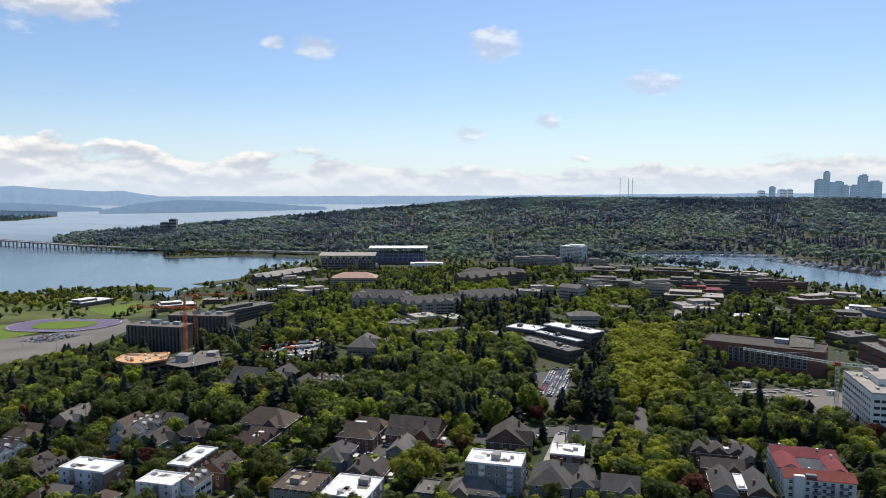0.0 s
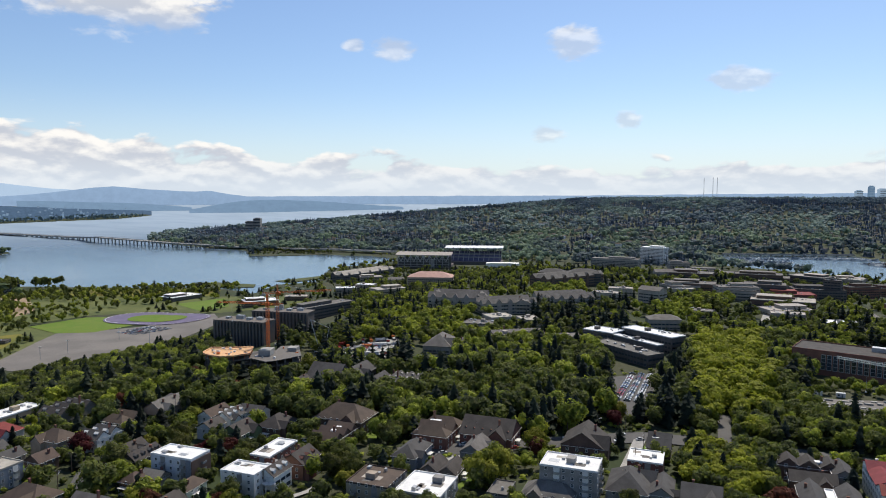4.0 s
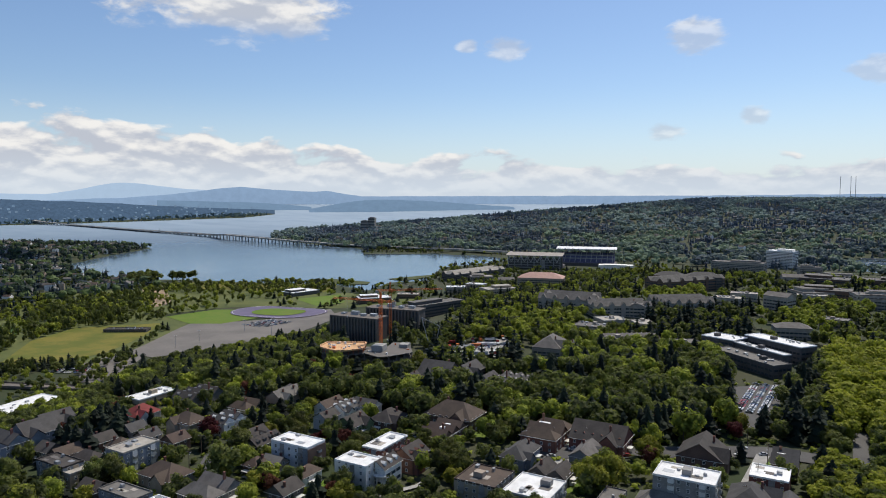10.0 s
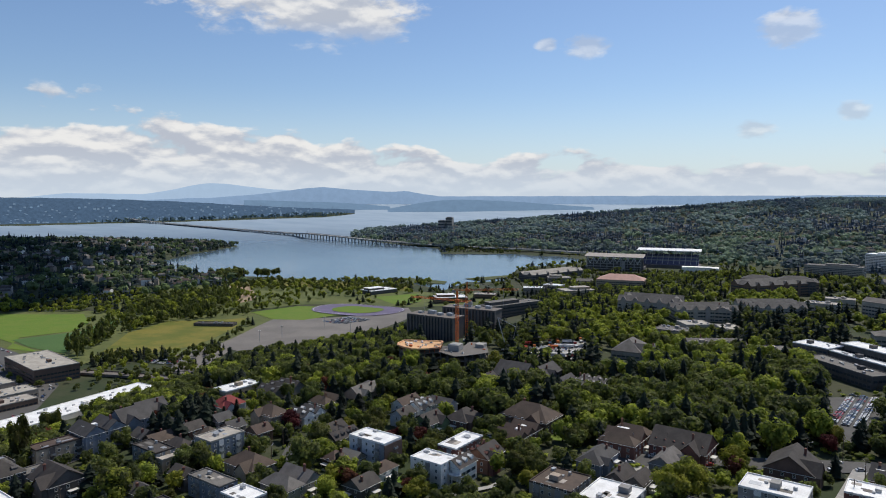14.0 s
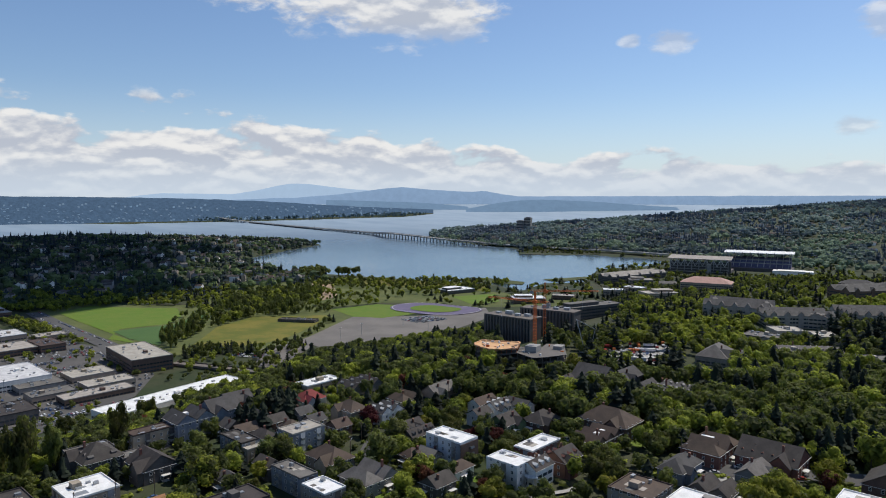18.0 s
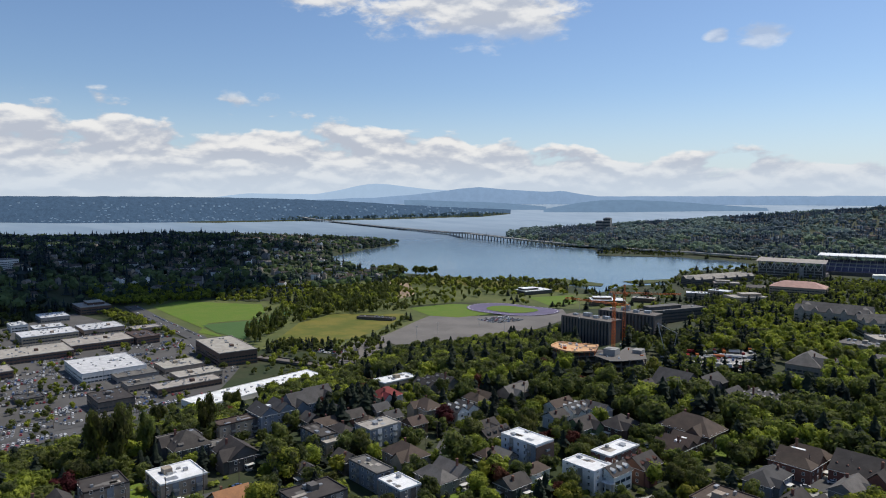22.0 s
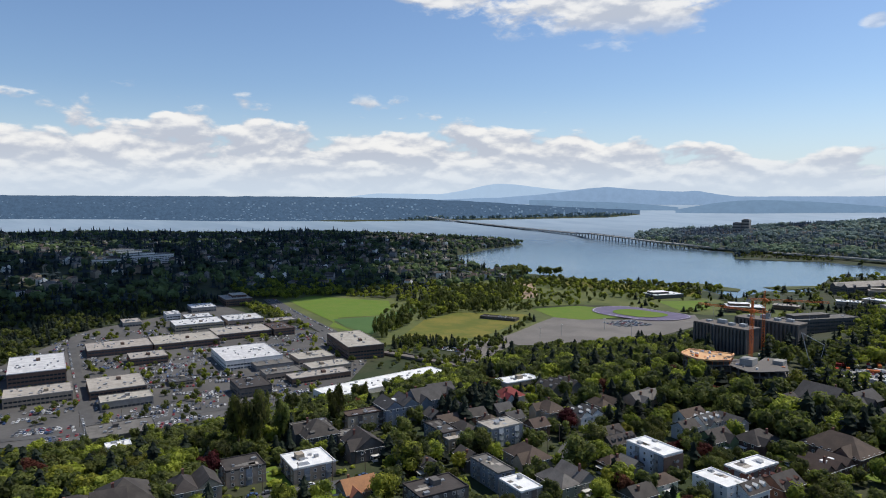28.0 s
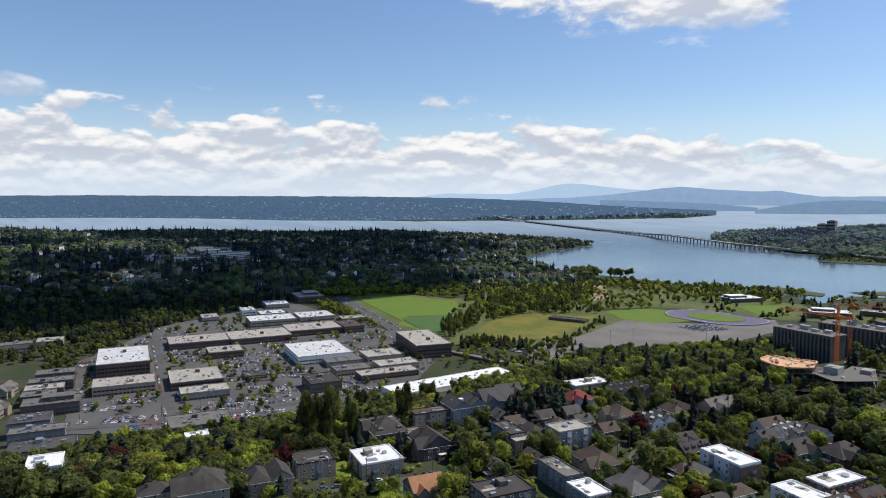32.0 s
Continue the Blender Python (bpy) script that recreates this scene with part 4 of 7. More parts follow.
# ---- houses, shops, campus ----
house(-357.7, 53.4, 75.5, 15.2, 18.0, 10.5, "flat", "white_wall", "white_roof", "apartment_house")
house(-732.9, 182.4, 75.5, 46.9, 75.0, 17, "flat", "brown_wall", "pale_roof", "store_building", near=False)
house(-660.0, 164.2, 75.5, 51.6, 31.7, 9, "flat", "tan_wall", "tan_roof", "store_building", near=False)
house(-644.6, 223.1, 75.5, 45.7, 49.3, 8, "flat", "brown_wall", "tan_roof", "shop_building", near=False)
house(-595.8, 213.9, 75.5, 40.5, 22.1, 7, "flat", "grey_wall", "tan_roof", "shop_building", near=False)
house(-471.6, 165.7, 75.5, 41.7, 29.0, 6, "flat", "dark_wall", "grey_roof", "shop_building", near=False)
house(-629.7, 100.8, 75.5, 41.8, 23.6, 10, "flat", "dark_wall", "grey_roof", "apartment_house", near=False)
house(-662.6, 96.7, 75.5, 25.9, 17.7, 9, "flat", "dark_wall", "grey_roof", "apartment_house", near=False)
house(-682.7, 104.4, 75.5, 30.4, 18.4, 9, "flat", "dark_wall", "tan_roof", "apartment_house", near=False)
house(-706.7, 113.9, 75.5, 36.4, 18.3, 9, "flat", "dark_wall", "grey_roof", "apartment_house", near=False)
house(-737.2, 122.9, 75.5, 33.0, 20.7, 9, "flat", "dark_wall", "grey_roof", "apartment_house", near=False)
house(-526.2, 75.1, 75.5, 33.7, 14.7, 10, "flat", "slate_wall", "grey_roof", "school_building", near=False)
house(-567.2, 76.9, 75.5, 26.9, 24.5, 13, "flat", "slate_wall", "slate_roof", "school_building", near=False)
house(-428.3, 63.2, 75.5, 33.2, 20.4, 9, "flat", "slate_wall", "slate_roof", "school_building", near=False)
house(-664.1, 364.0, 75.5, 58.3, 69.3, 10, "flat", "white_wall", "pale_roof", "store_building", near=False)
house(-624.2, 369.5, 75.5, 38.5, 35.0, 6, "flat", "grey_wall", "grey_roof", "shop_building", near=False)
house(-583.2, 356.9, 75.5, 36.5, 23.2, 6, "flat", "tan_wall", "grey_roof", "shop_building", near=False)
house(-551.0, 305.7, 75.5, 28.3, 35.8, 10, "flat", "dark_wall", "dark_roof", "shop_building", near=False)
house(-548.9, 376.8, 75.5, 58.7, 20.8, 6, "flat", "brown_wall", "tan_roof", "shop_building", near=False)
house(-573.1, 404.3, 75.5, 42.5, 25.2, 6, "flat", "tan_wall", "tan_roof", "shop_building", near=False)
house(-617.4, 415.5, 75.5, 39.3, 32.5, 6, "flat", "tan_wall", "tan_roof", "shop_building", near=False)
house(-734.0, 287.2, 75.5, 36.5, 31.0, 8, "flat", "brown_wall", "tan_roof", "shop_building", near=False)
house(-627.3, 275.0, 75.5, 20.9, 20.0, 4, "flat", "tan_wall", "slate_roof", "pavilion", near=False)
house(-808.0, 284.3, 75.5, 66.4, 45.0, 8, "flat", "brown_wall", "tan_roof", "shop_building", near=False)
house(-790.9, 352.6, 75.5, 71.8, 50.6, 8, "flat", "brown_wall", "tan_roof", "shop_building", near=False)
house(-791.7, 426.3, 75.5, 67.5, 47.4, 8, "flat", "brown_wall", "tan_roof", "store_building", near=False)
house(-772.7, 470.7, 75.5, 26.2, 47.1, 9, "flat", "brown_wall", "brown_roof", "store_building", near=False)
house(-878.5, 410.2, 75.5, 61.4, 42.0, 9, "flat", "tan_wall", "pale_roof", "store_building", near=False)
house(-925.1, 433.1, 75.5, 35.4, 28.6, 8, "flat", "tan_wall", "pale_roof", "shop_building", near=False)
house(-876.2, 475.2, 75.5, 48.6, 45.0, 7, "flat", "tan_wall", "pale_roof", "shop_building", near=False)
house(-999.9, 475.1, 75.5, 35.4, 39.0, 7, "flat", "grey_wall", "pale_roof", "shop_building", near=False)
house(-1021.0, 542.2, 75.5, 41.6, 52.7, 10, "flat", "brown_wall", "tan_roof", "hall", near=False)
house(-827.2, 508.0, 75.5, 33.9, 23.4, 6, "flat", "tan_wall", "tan_roof", "shop_building", near=False)
house(-961.4, 355.4, 75.5, 23.0, 33.1, 6, "flat", "grey_wall", "tan_roof", "shop_building", near=False)
house(-964.4, 413.7, 75.5, 19.5, 29.7, 9, "flat", "white_wall", "pale_roof", "shop_building", near=False)
house(-916.9, 148.4, 75.5, 27.3, 26.2, 7, "flat", "grey_wall", "tan_roof", "hall", near=False)
house(-708.7, 77.2, 152.3, 24.9, 13.2, 6.5, "gable", "tan_wall", "grey_roof", "house")
house(-646.0, 62.3, 150.6, 20.1, 14.9, 6.5, "gable", "tan_wall", "grey_roof", "house")
house(-382.8, 132.4, 75.5, 12.7, 8.4, 6.2, "flat", "white_wall", "white_roof", "shop_building")
house(-281.3, 98.9, 75.5, 19.7, 19.8, 9.0, "hip", "tan_wall", "dark_roof", "apartment_house")
house(-272.1, 124.1, 75.5, 18.9, 15.5, 9.0, "hip", "tan_wall", "dark_roof", "apartment_house")
house(-286.4, 81.1, 75.5, 12.6, 9.3, 9.0, "hip", "tan_wall", "dark_roof", "apartment_house")
house(-896.4, 111.6, 82.3, 31.7, 19.0, 11.0, "flat", "grey_wall", "grey_roof", "apartment_house")
house(-617.9, 473.5, 70.2, 40.2, 84.0, 15.0, "flat", "brown_wall", "tan_roof", "office_building")
house(-457.0, 382.9, 83.9, 124.0, 29.0, 6.9, "flat", "white_wall", "white_roof", "warehouse")
house(-301.8, 238.5, 75.5, 25.3, 9.7, 10.5, "flat", "tan_wall", "brown_roof", "apartment_house")
house(-296.4, 257.5, 75.5, 21.7, 17.1, 12.0, "gable", "slate_wall", "slate_roof", "apartment_house")
house(-295.6, 278.2, 75.5, 17.7, 16.6, 12.3, "gable", "slate_wall", "slate_roof", "apartment_house")
house(-306.6, 301.5, 75.5, 17.3, 14.3, 11.5, "gable", "slate_wall", "slate_roof", "apartment_house")
house(-293.6, 200.3, 75.5, 18.1, 18.2, 8.8, "hip", "dark_wall", "dark_roof", "house", extras="d")
house(-265.2, 208.3, 75.5, 16.1, 18.8, 6.6, "gable", "dark_wall", "dark_roof", "house")
house(-283.6, 211.0, 75.5, 11.1, 9.2, 6.9, "flat", "dark_wall", "grey_roof", "house")
house(-304.7, 203.9, 75.5, 19.9, 11.7, 9.9, "flat", "tan_wall", "grey_roof", "apartment_house")
flats = house(-151.7, 289.4, -14.5, 22.5, 12.5, 13.0, "flat", "blue_wall", "white_roof", "apartment_house")
part("end_wall", Shape().box(11.27, 11.6, -6.3, 6.3, -4, 12.2), "brown_wall", flats, "brown end wall")
part("stair_strip", Shape().box(8.6, 11.2, -6.7, -6.27, -2, 12.6), "slate_wall", flats, "dark blue stair strip")
house(-117.1, 279.9, -14.5, 17.3, 12.2, 11.0, "flat", "white_wall", "white_roof", "apartment_house")
mansion = house(-106.1, 284.5, -14.5, 9.0, 13.4, 8.6, "gable", "white_wall", "dark_roof", "mansion", extras="d")
part("portico_roof", Shape().prism([(3.4 * math.cos(a * math.pi / 8) + 2.0, -6.6 - 3.0 * math.sin(a * math.pi / 8)) for a in range(9)], 5.6, 6.1), "trim", mansion, "rounded white portico roof")
for a in range(5):
    part("column", Shape().tube(3.0 * math.cos(a * math.pi / 4) + 2.0, -6.7 - 2.5 * math.sin(a * math.pi / 4), -0.5, 5.6, 0.28, 0.24, 10), "trim", mansion)
house(-116.1, 312.2, -14.5, 11.0, 23.5, 8.0, "flat", "brick_wall", "white_roof", "apartment_house")
house(-100.2, 302.7, -14.5, 12.1, 14.4, 7.5, "gable", "brick_wall", "dark_roof", "house", extras="d")
house(-145.6, 340.6, -14.5, 13.1, 15.1, 6.0, "gable", "green_wall", "dark_roof", "house")
house(-129.6, 353.7, -14.5, 14.2, 17.7, 6.0, "hip", "brown_wall", "dark_roof", "house")
house(-171.0, 366.0, -14.5, 9.0, 17.0, 6.5, "gable", "white_wall", "brown_roof", "house")
house(-159.0, 361.5, -14.5, 10.0, 15.0, 7.0, "gable", "white_wall", "slate_roof", "house", extras="d")
house(-149.0, 370.0, 75.5, 9.0, 15.0, 7.0, "gable", "blue_wall", "slate_roof", "house")
house(-163.0, 345.0, -14.5, 9.0, 12.0, 6.5, "gable", "blue_wall", "dark_roof", "house")
house(-188.5, 306.0, -14.5, 9.5, 20.0, 6.0, "gable", "brown_wall", "dark_roof", "house")
house(-177.0, 301.0, -14.5, 9.0, 17.0, 6.4, "gable", "dark_wall", "dark_roof", "house", extras="d")
house(-229.0, 270.3, -14.5, 13.0, 19.7, 10.0, "flat", "slate_wall", "tan_roof", "apartment_house")
house(-212.9, 324.5, -14.5, 12.3, 15.9, 7.0, "gable", "white_wall", "slate_roof", "house", extras="d")
house(-230.2, 314.7, -14.5, 16.0, 12.6, 8.0, "hip", "tan_wall", "brown_roof", "apartment_house")
house(-273.5, 330.3, -14.5, 13.7, 16.5, 6.5, "hip", "white_wall", "red_roof", "house")
house(-298.4, 370.9, -14.5, 13.8, 28.7, 9.0, "flat", "tan_wall", "white_roof", "shop_building")
house(-199.5, 255.9, -14.5, 20.1, 14.0, 5.5, "hip", "tan_wall", "brown_roof", "house")
house(-169.7, 245.4, -14.5, 17.6, 20.0, 6.0, "hip", "grey_wall", "grey_roof", "house")
house(-197.6, 228.0, -14.5, 22.0, 9.1, 9.0, "flat", "slate_wall", "grey_roof", "apartment_house")
house(-176.1, 221.3, -14.5, 15.6, 11.0, 8.6, "flat", "grey_wall", "white_roof", "apartment_house")
house(-249.2, 247.1, -14.5, 20.3, 9.8, 9.0, "flat", "slate_wall", "dark_roof", "apartment_house")
house(-238.5, 244.0, -14.5, 8.5, 9.0, 7.0, "flat", "tan_wall", "tan_roof", "apartment_house")
house(-280.5, 150.3, 75.5, 17.7, 15.8, 8.1, "flat", "tan_wall", "dark_roof", "apartment_house")
house(-265.5, 175.7, 75.5, 20.1, 19.8, 7.0, "flat", "tan_wall", "white_roof", "apartment_house")
house(-226.9, 174.6, -14.5, 12.2, 14.5, 5.8, "gable", "tan_wall", "orange_roof", "house")
house(-198.9, 193.7, 75.5, 22.5, 16.0, 9.0, "flat", "dark_wall", "dark_roof", "apartment_house")
house(-206.6, 378.7, 75.5, 21.9, 12.2, 5.8, "gable", "tan_wall", "grey_roof", "house")
house(-217.7, 352.6, 75.5, 16.2, 14.4, 5.8, "hip", "tan_wall", "brown_roof", "house")
house(-263.1, 370.2, 75.5, 24.7, 17.7, 6.9, "gable", "grey_wall", "dark_roof", "house", extras="d")
house(-166.8, 277.2, 75.5, 9.5, 8.6, 5.0, "hip", "brown_wall", "brown_roof", "house")
house(-159.6, 281.3, 75.5, 8.3, 10.5, 5.0, "gable", "tan_wall", "grey_roof", "house")
house(-94.8, 342.2, 75.5, 24.3, 14.9, 5.8, "gable", "brown_wall", "brown_roof", "house")
house(-94.4, 365.3, -14.5, 28.8, 19.1, 8.0, "hip", "brown_wall", "brown_roof", "apartment_house")
house(-205.9, 385.9, -14.5, 15.7, 12.7, 5.8, "hip", "tan_wall", "grey_roof", "house")
house(-125.7, 444.4, 75.5, 22.8, 23.3, 9.0, "gable", "dark_wall", "slate_roof", "dormitory")
house(-108.1, 455.9, -14.5, 15.0, 21.0, 9.0, "gable", "dark_wall", "slate_roof", "dormitory")
house(-133.3, 421.4, -14.5, 22.0, 11.6, 9.0, "gable", "dark_wall", "dark_roof", "dormitory")
house(-41.5, 352.1, -14.5, 18.8, 26.3, 7.2, "hip", "brick_wall", "brown_roof", "house")
house(-50.8, 323.0, 75.5, 21.5, 11.9, 5.8, "hip", "slate_wall", "slate_roof", "house")
house(-14.0, 353.1, -14.5, 27.1, 20.3, 6.5, "gable", "brick_wall", "dark_roof", "house", extras="d")
house(-20.1, 330.6, -14.5, 10.6, 18.0, 5.8, "gable", "grey_wall", "grey_roof", "house")
house(-60.2, 284.4, 75.5, 19.9, 19.4, 8.0, "flat", "tan_wall", "brown_roof", "apartment_house")
house(-38.0, 281.2, 75.5, 21.7, 20.2, 7.0, "flat", "grey_wall", "white_roof", "apartment_house")
house(-33.7, 304.8, -14.5, 17.4, 14.3, 5.0, "gable", "dark_wall", "dark_roof", "house")
house(23.1, 292.1, -14.5, 24.1, 15.7, 15.0, "flat", "grey_wall", "white_roof", "apartment_house")
house(33.8, 343.5, -14.5, 20.4, 20.6, 6.5, "gable", "brown_wall", "dark_roof", "house")
house(70.3, 344.1, -14.5, 11.1, 18.0, 6.5, "gable", "brown_wall", "slate_roof", "house")
house(59.6, 320.4, -14.5, 15.6, 15.5, 8.0, "flat", "brick_wall", "white_roof", "apartment_house")
house(48.1, 295.7, -14.5, 16.9, 23.3, 5.8, "hip", "grey_wall", "slate_roof", "house")
house(61.2, 291.8, -14.5, 9.0, 18.0, 5.8, "gable", "grey_wall", "slate_roof", "house")
house(13.8, 284.7, -14.5, 21.3, 12.0, 5.0, "hip", "tan_wall", "grey_roof", "house")
house(-6.6, 285.5, -14.5, 8.6, 14.7, 5.0, "flat", "grey_wall", "grey_roof", "house")
house(-64.2, 567.3, -7.3, 23.3, 32.6, 6.0, "hip", "stone_wall", "grey_roof", "dining_hall")
house(-44.3, 571.1, 0.0, 12.6, 18.0, 6.0, "hip", "stone_wall", "grey_roof", "dining_hall")
house(-9.2, 601.7, 31.0, 33.8, 16.3, 8.0, "flat", "stone_wall", "grey_roof", "campus_building")
house(41.1, 598.0, 18.3, 25.5, 18.1, 8.0, "flat", "stone_wall", "grey_roof", "campus_building")
house(-73.0, 442.2, 75.5, 17.2, 24.1, 8.0, "gable", "grey_wall", "slate_roof", "dormitory", extras="d")
house(-86.5, 439.4, -14.5, 19.3, 16.4, 8.0, "gable", "grey_wall", "slate_roof", "dormitory")
house(75.7, 285.5, -14.5, 15.4, 13.1, 5.8, "gable", "grey_wall", "slate_roof", "house")
house(246.8, 379.7, -104.5, 49.2, 26.1, 24.0, "flat", "white_wall", "tan_roof", "campus_building", near=False)
house(74.1, 606.6, -38.9, 29.0, 20.8, 12.0, "flat", "dark_wall", "white_roof", "business_school", near=False)
house(85.4, 551.9, -55.2, 62.4, 17.0, 9.0, "flat", "dark_wall", "grey_roof", "business_school", near=False)
house(97.0, 572.0, -54.0, 50.0, 7.0, 11.0, "flat", "dark_wall", "white_roof", "business_school", near=False)
house(113.2, 592.4, -51.2, 53.7, 17.0, 14.0, "flat", "dark_wall", "white_roof", "business_school", near=False)
house(347.0, 1824.2, -30.3, 61.6, 36.9, 42.0, "flat", "white_wall", "white_roof", "hospital_tower", near=False)
house(235.7, 1714.7, -20.5, 113.5, 38.0, 22.0, "flat", "stone_wall", "grey_roof", "hospital_wing", near=False)
house(376.1, 1677.7, 0.0, 46.0, 27.6, 18.0, "flat", "stone_wall", "grey_roof", "hospital_wing", near=False)
house(68.0, 980.2, 40.2, 108.7, 35.0, 16.0, "gable", "brown_wall", "grey_roof", "campus_building", near=False, extras="d")
house(51.6, 1051.2, -10.8, 42.4, 25.4, 16.3, "hip", "brown_wall", "slate_roof", "campus_building", near=False)
house(93.1, 1004.3, 0.0, 46.4, 27.9, 18.0, "hip", "dark_wall", "slate_roof", "campus_building", near=False)
house(51.1, 809.2, 21.9, 61.9, 33.9, 12.0, "gable", "stone_wall", "grey_roof", "campus_building", near=False, extras="d")
house(4.9, 757.2, 0.0, 16.0, 18.0, 12.0, "gable", "stone_wall", "grey_roof", "campus_building", near=False, extras="d")
house(130.0, 895.3, -11.0, 30.0, 18.0, 11.0, "flat", "stone_wall", "tan_roof", "campus_building", near=False)
house(157.1, 830.0, -40.8, 27.5, 18.0, 18.0, "gable", "stone_wall", "grey_roof", "library", near=False)
house(228.8, 935.7, -16.0, 57.2, 34.3, 14.0, "flat", "brown_wall", "grey_roof", "campus_building", near=False)
house(266.2, 1097.0, -19.5, 62.9, 37.7, 12.3, "flat", "brown_wall", "grey_roof", "campus_building", near=False)
house(395.5, 1573.8, -12.1, 90.1, 38.0, 12.0, "flat", "stone_wall", "grey_roof", "campus_building", near=False)
house(267.3, 880.0, -18.3, 44.3, 26.6, 13.0, "flat", "stone_wall", "grey_roof", "campus_building", near=False)
house(395.4, 1232.3, -18.6, 103.5, 38.0, 11.1, "flat", "brown_wall", "grey_roof", "campus_building", near=False)
house(323.9, 947.9, -18.3, 50.9, 30.5, 16.7, "flat", "dark_wall", "grey_roof", "campus_building", near=False)
house(346.8, 923.7, -8.7, 55.6, 33.4, 9.4, "flat", "brick_wall", "red_roof", "hall", near=False)
house(308.8, 842.5, -20.7, 68.0, 38.0, 7.9, "flat", "brown_wall", "tan_roof", "campus_building", near=False)
house(499.8, 1241.8, -50.0, 60.4, 36.2, 16.0, "flat", "dark_wall", "tan_roof", "campus_building", near=False)
house(394.0, 960.7, -8.4, 63.3, 38.0, 16.3, "flat", "dark_wall", "dark_roof", "campus_building", near=False)
house(411.9, 952.8, -30.1, 20.5, 18.0, 29.7, "flat", "dark_wall", "dark_roof", "campus_building", near=False)
house(501.3, 1079.4, 13.3, 47.1, 28.3, 16.5, "flat", "brick_wall", "dark_roof", "campus_building", near=False)
house(580.4, 1148.5, 9.1, 47.9, 28.8, 14.8, "flat", "brick_wall", "dark_roof", "campus_building", near=False)
house(453.2, 844.7, 14.0, 48.4, 29.0, 15.0, "flat", "brick_wall", "tan_roof", "campus_building", near=False)
house(599.0, 1034.6, -31.7, 56.6, 33.9, 8.9, "flat", "grey_wall", "tan_roof", "campus_building", near=False)
house(490.0, 791.8, -30.0, 39.9, 24.0, 10.2, "flat", "grey_wall", "white_roof", "campus_building", near=False)
house(417.5, 718.7, -19.9, 50.5, 30.3, 7.9, "flat", "brown_wall", "grey_roof", "campus_building", near=False)
house(273.5, 731.6, -17.1, 32.0, 19.2, 9.0, "flat", "tan_wall", "tan_roof", "campus_building", near=False)
house(191.6, 746.9, -23.1, 24.8, 18.0, 8.0, "flat", "tan_wall", "grey_roof", "campus_building", near=False)
house(615.2, 1346.4, -39.5, 38.6, 23.2, 14.0, "flat", "tan_wall", "tan_roof", "campus_building", near=False)
house(-334.8, 1459.6, 61.8, 164.8, 38.0, 13.9, "gable", "dark_wall", "tan_roof", "boat_hall", near=False)
house(-145.8, 1135.0, 0.0, 73.8, 38.0, 16.8, "hip", "tan_wall", "pink_roof", "arena", near=False)
house(-309.7, 1209.1, 17.4, 37.3, 22.4, 10.6, "flat", "tan_wall", "white_roof", "gym", near=False)
house(-274.9, 1219.1, -13.4, 33.6, 20.2, 13.2, "flat", "tan_wall", "white_roof", "gym", near=False)
house(-199.1, 1036.0, 38.4, 50.9, 30.5, 9.9, "flat", "tan_wall", "tan_roof", "gym", near=False)
house(-306.7, 1404.3, 18.4, 46.7, 28.0, 8.5, "flat", "tan_wall", "tan_roof", "gym", near=False)
house(-237.3, 1313.7, 17.2, 30.4, 18.2, 10.3, "gable", "tan_wall", "grey_roof", "gym", near=False)
house(-416.6, 1068.1, 31.9, 53.6, 32.1, 9.2, "flat", "brown_wall", "white_roof", "stand", near=False)
house(-374.4, 1125.1, 9.9, 36.6, 22.0, 7.4, "flat", "brown_wall", "tan_roof", "gym", near=False)
house(-228.3, 782.3, 59.0, 82.3, 22.0, 16.0, "flat", "dark_wall", "grey_roof", "dormitory", near=False)
house(-68.2, 783.7, -7.2, 64.0, 38.0, 14.0, "gable", "stone_wall", "grey_roof", "campus_building", near=False, extras="d")
house(-14.8, 761.1, 21.4, 62.5, 31.4, 12.0, "gable", "stone_wall", "grey_roof", "campus_building", near=False, extras="d")
house(53.7, 794.2, 17.1, 56.1, 33.6, 13.0, "gable", "stone_wall", "grey_roof", "campus_building", near=False, extras="d")
house(-37.0, 658.0, -14.5, 30.0, 24.0, 7.0, "flat", "stone_wall", "grey_roof", "campus_building", near=False)
house(-1.7, 607.9, 20.6, 46.9, 17.8, 7.0, "gable", "stone_wall", "grey_roof", "campus_building", near=False, extras="d")
house(-20.0, 685.7, 25.6, 25.5, 24.6, 9.0, "flat", "stone_wall", "tan_roof", "campus_building", near=False)
house(9.8, 674.2, 17.1, 18.4, 25.8, 9.0, "flat", "stone_wall", "tan_roof", "campus_building", near=False)
house(106.5, 852.9, -18.7, 32.7, 19.6, 11.0, "flat", "stone_wall", "tan_roof", "campus_building", near=False)
house(139.9, 681.7, 1.4, 30.4, 18.3, 10.0, "hip", "stone_wall", "grey_roof", "campus_building", near=False)
house(207.2, 907.5, -8.5, 33.2, 19.9, 10.0, "flat", "stone_wall", "tan_roof", "campus_building", near=False)
house(-1456.5, 499.1, 64.6, 57.4, 34.5, 9.9, "flat", "white_wall", "grey_roof", "hospital", near=False)
house(-1438.2, 569.6, 89.5, 94.7, 38.0, 17.5, "flat", "white_wall", "grey_roof", "hospital", near=False)
house(-1538.0, 568.2, 79.3, 87.6, 38.0, 13.7, "flat", "white_wall", "grey_roof", "hospital", near=False)
house(-650.7, 765.1, 17.1, 56.1, 16.0, 4.0, "flat", "dark_wall", "dark_roof", "field_shelter", near=False)
house(-588.1, 1140.4, 63.2, 59.6, 35.8, 7.0, "flat", "dark_wall", "white_roof", "field_house", near=False)
house(269.1, 887.0, 0.0, 48.3, 29.0, 16.0, "flat", "stone_wall", "grey_roof", "campus_building", near=False)
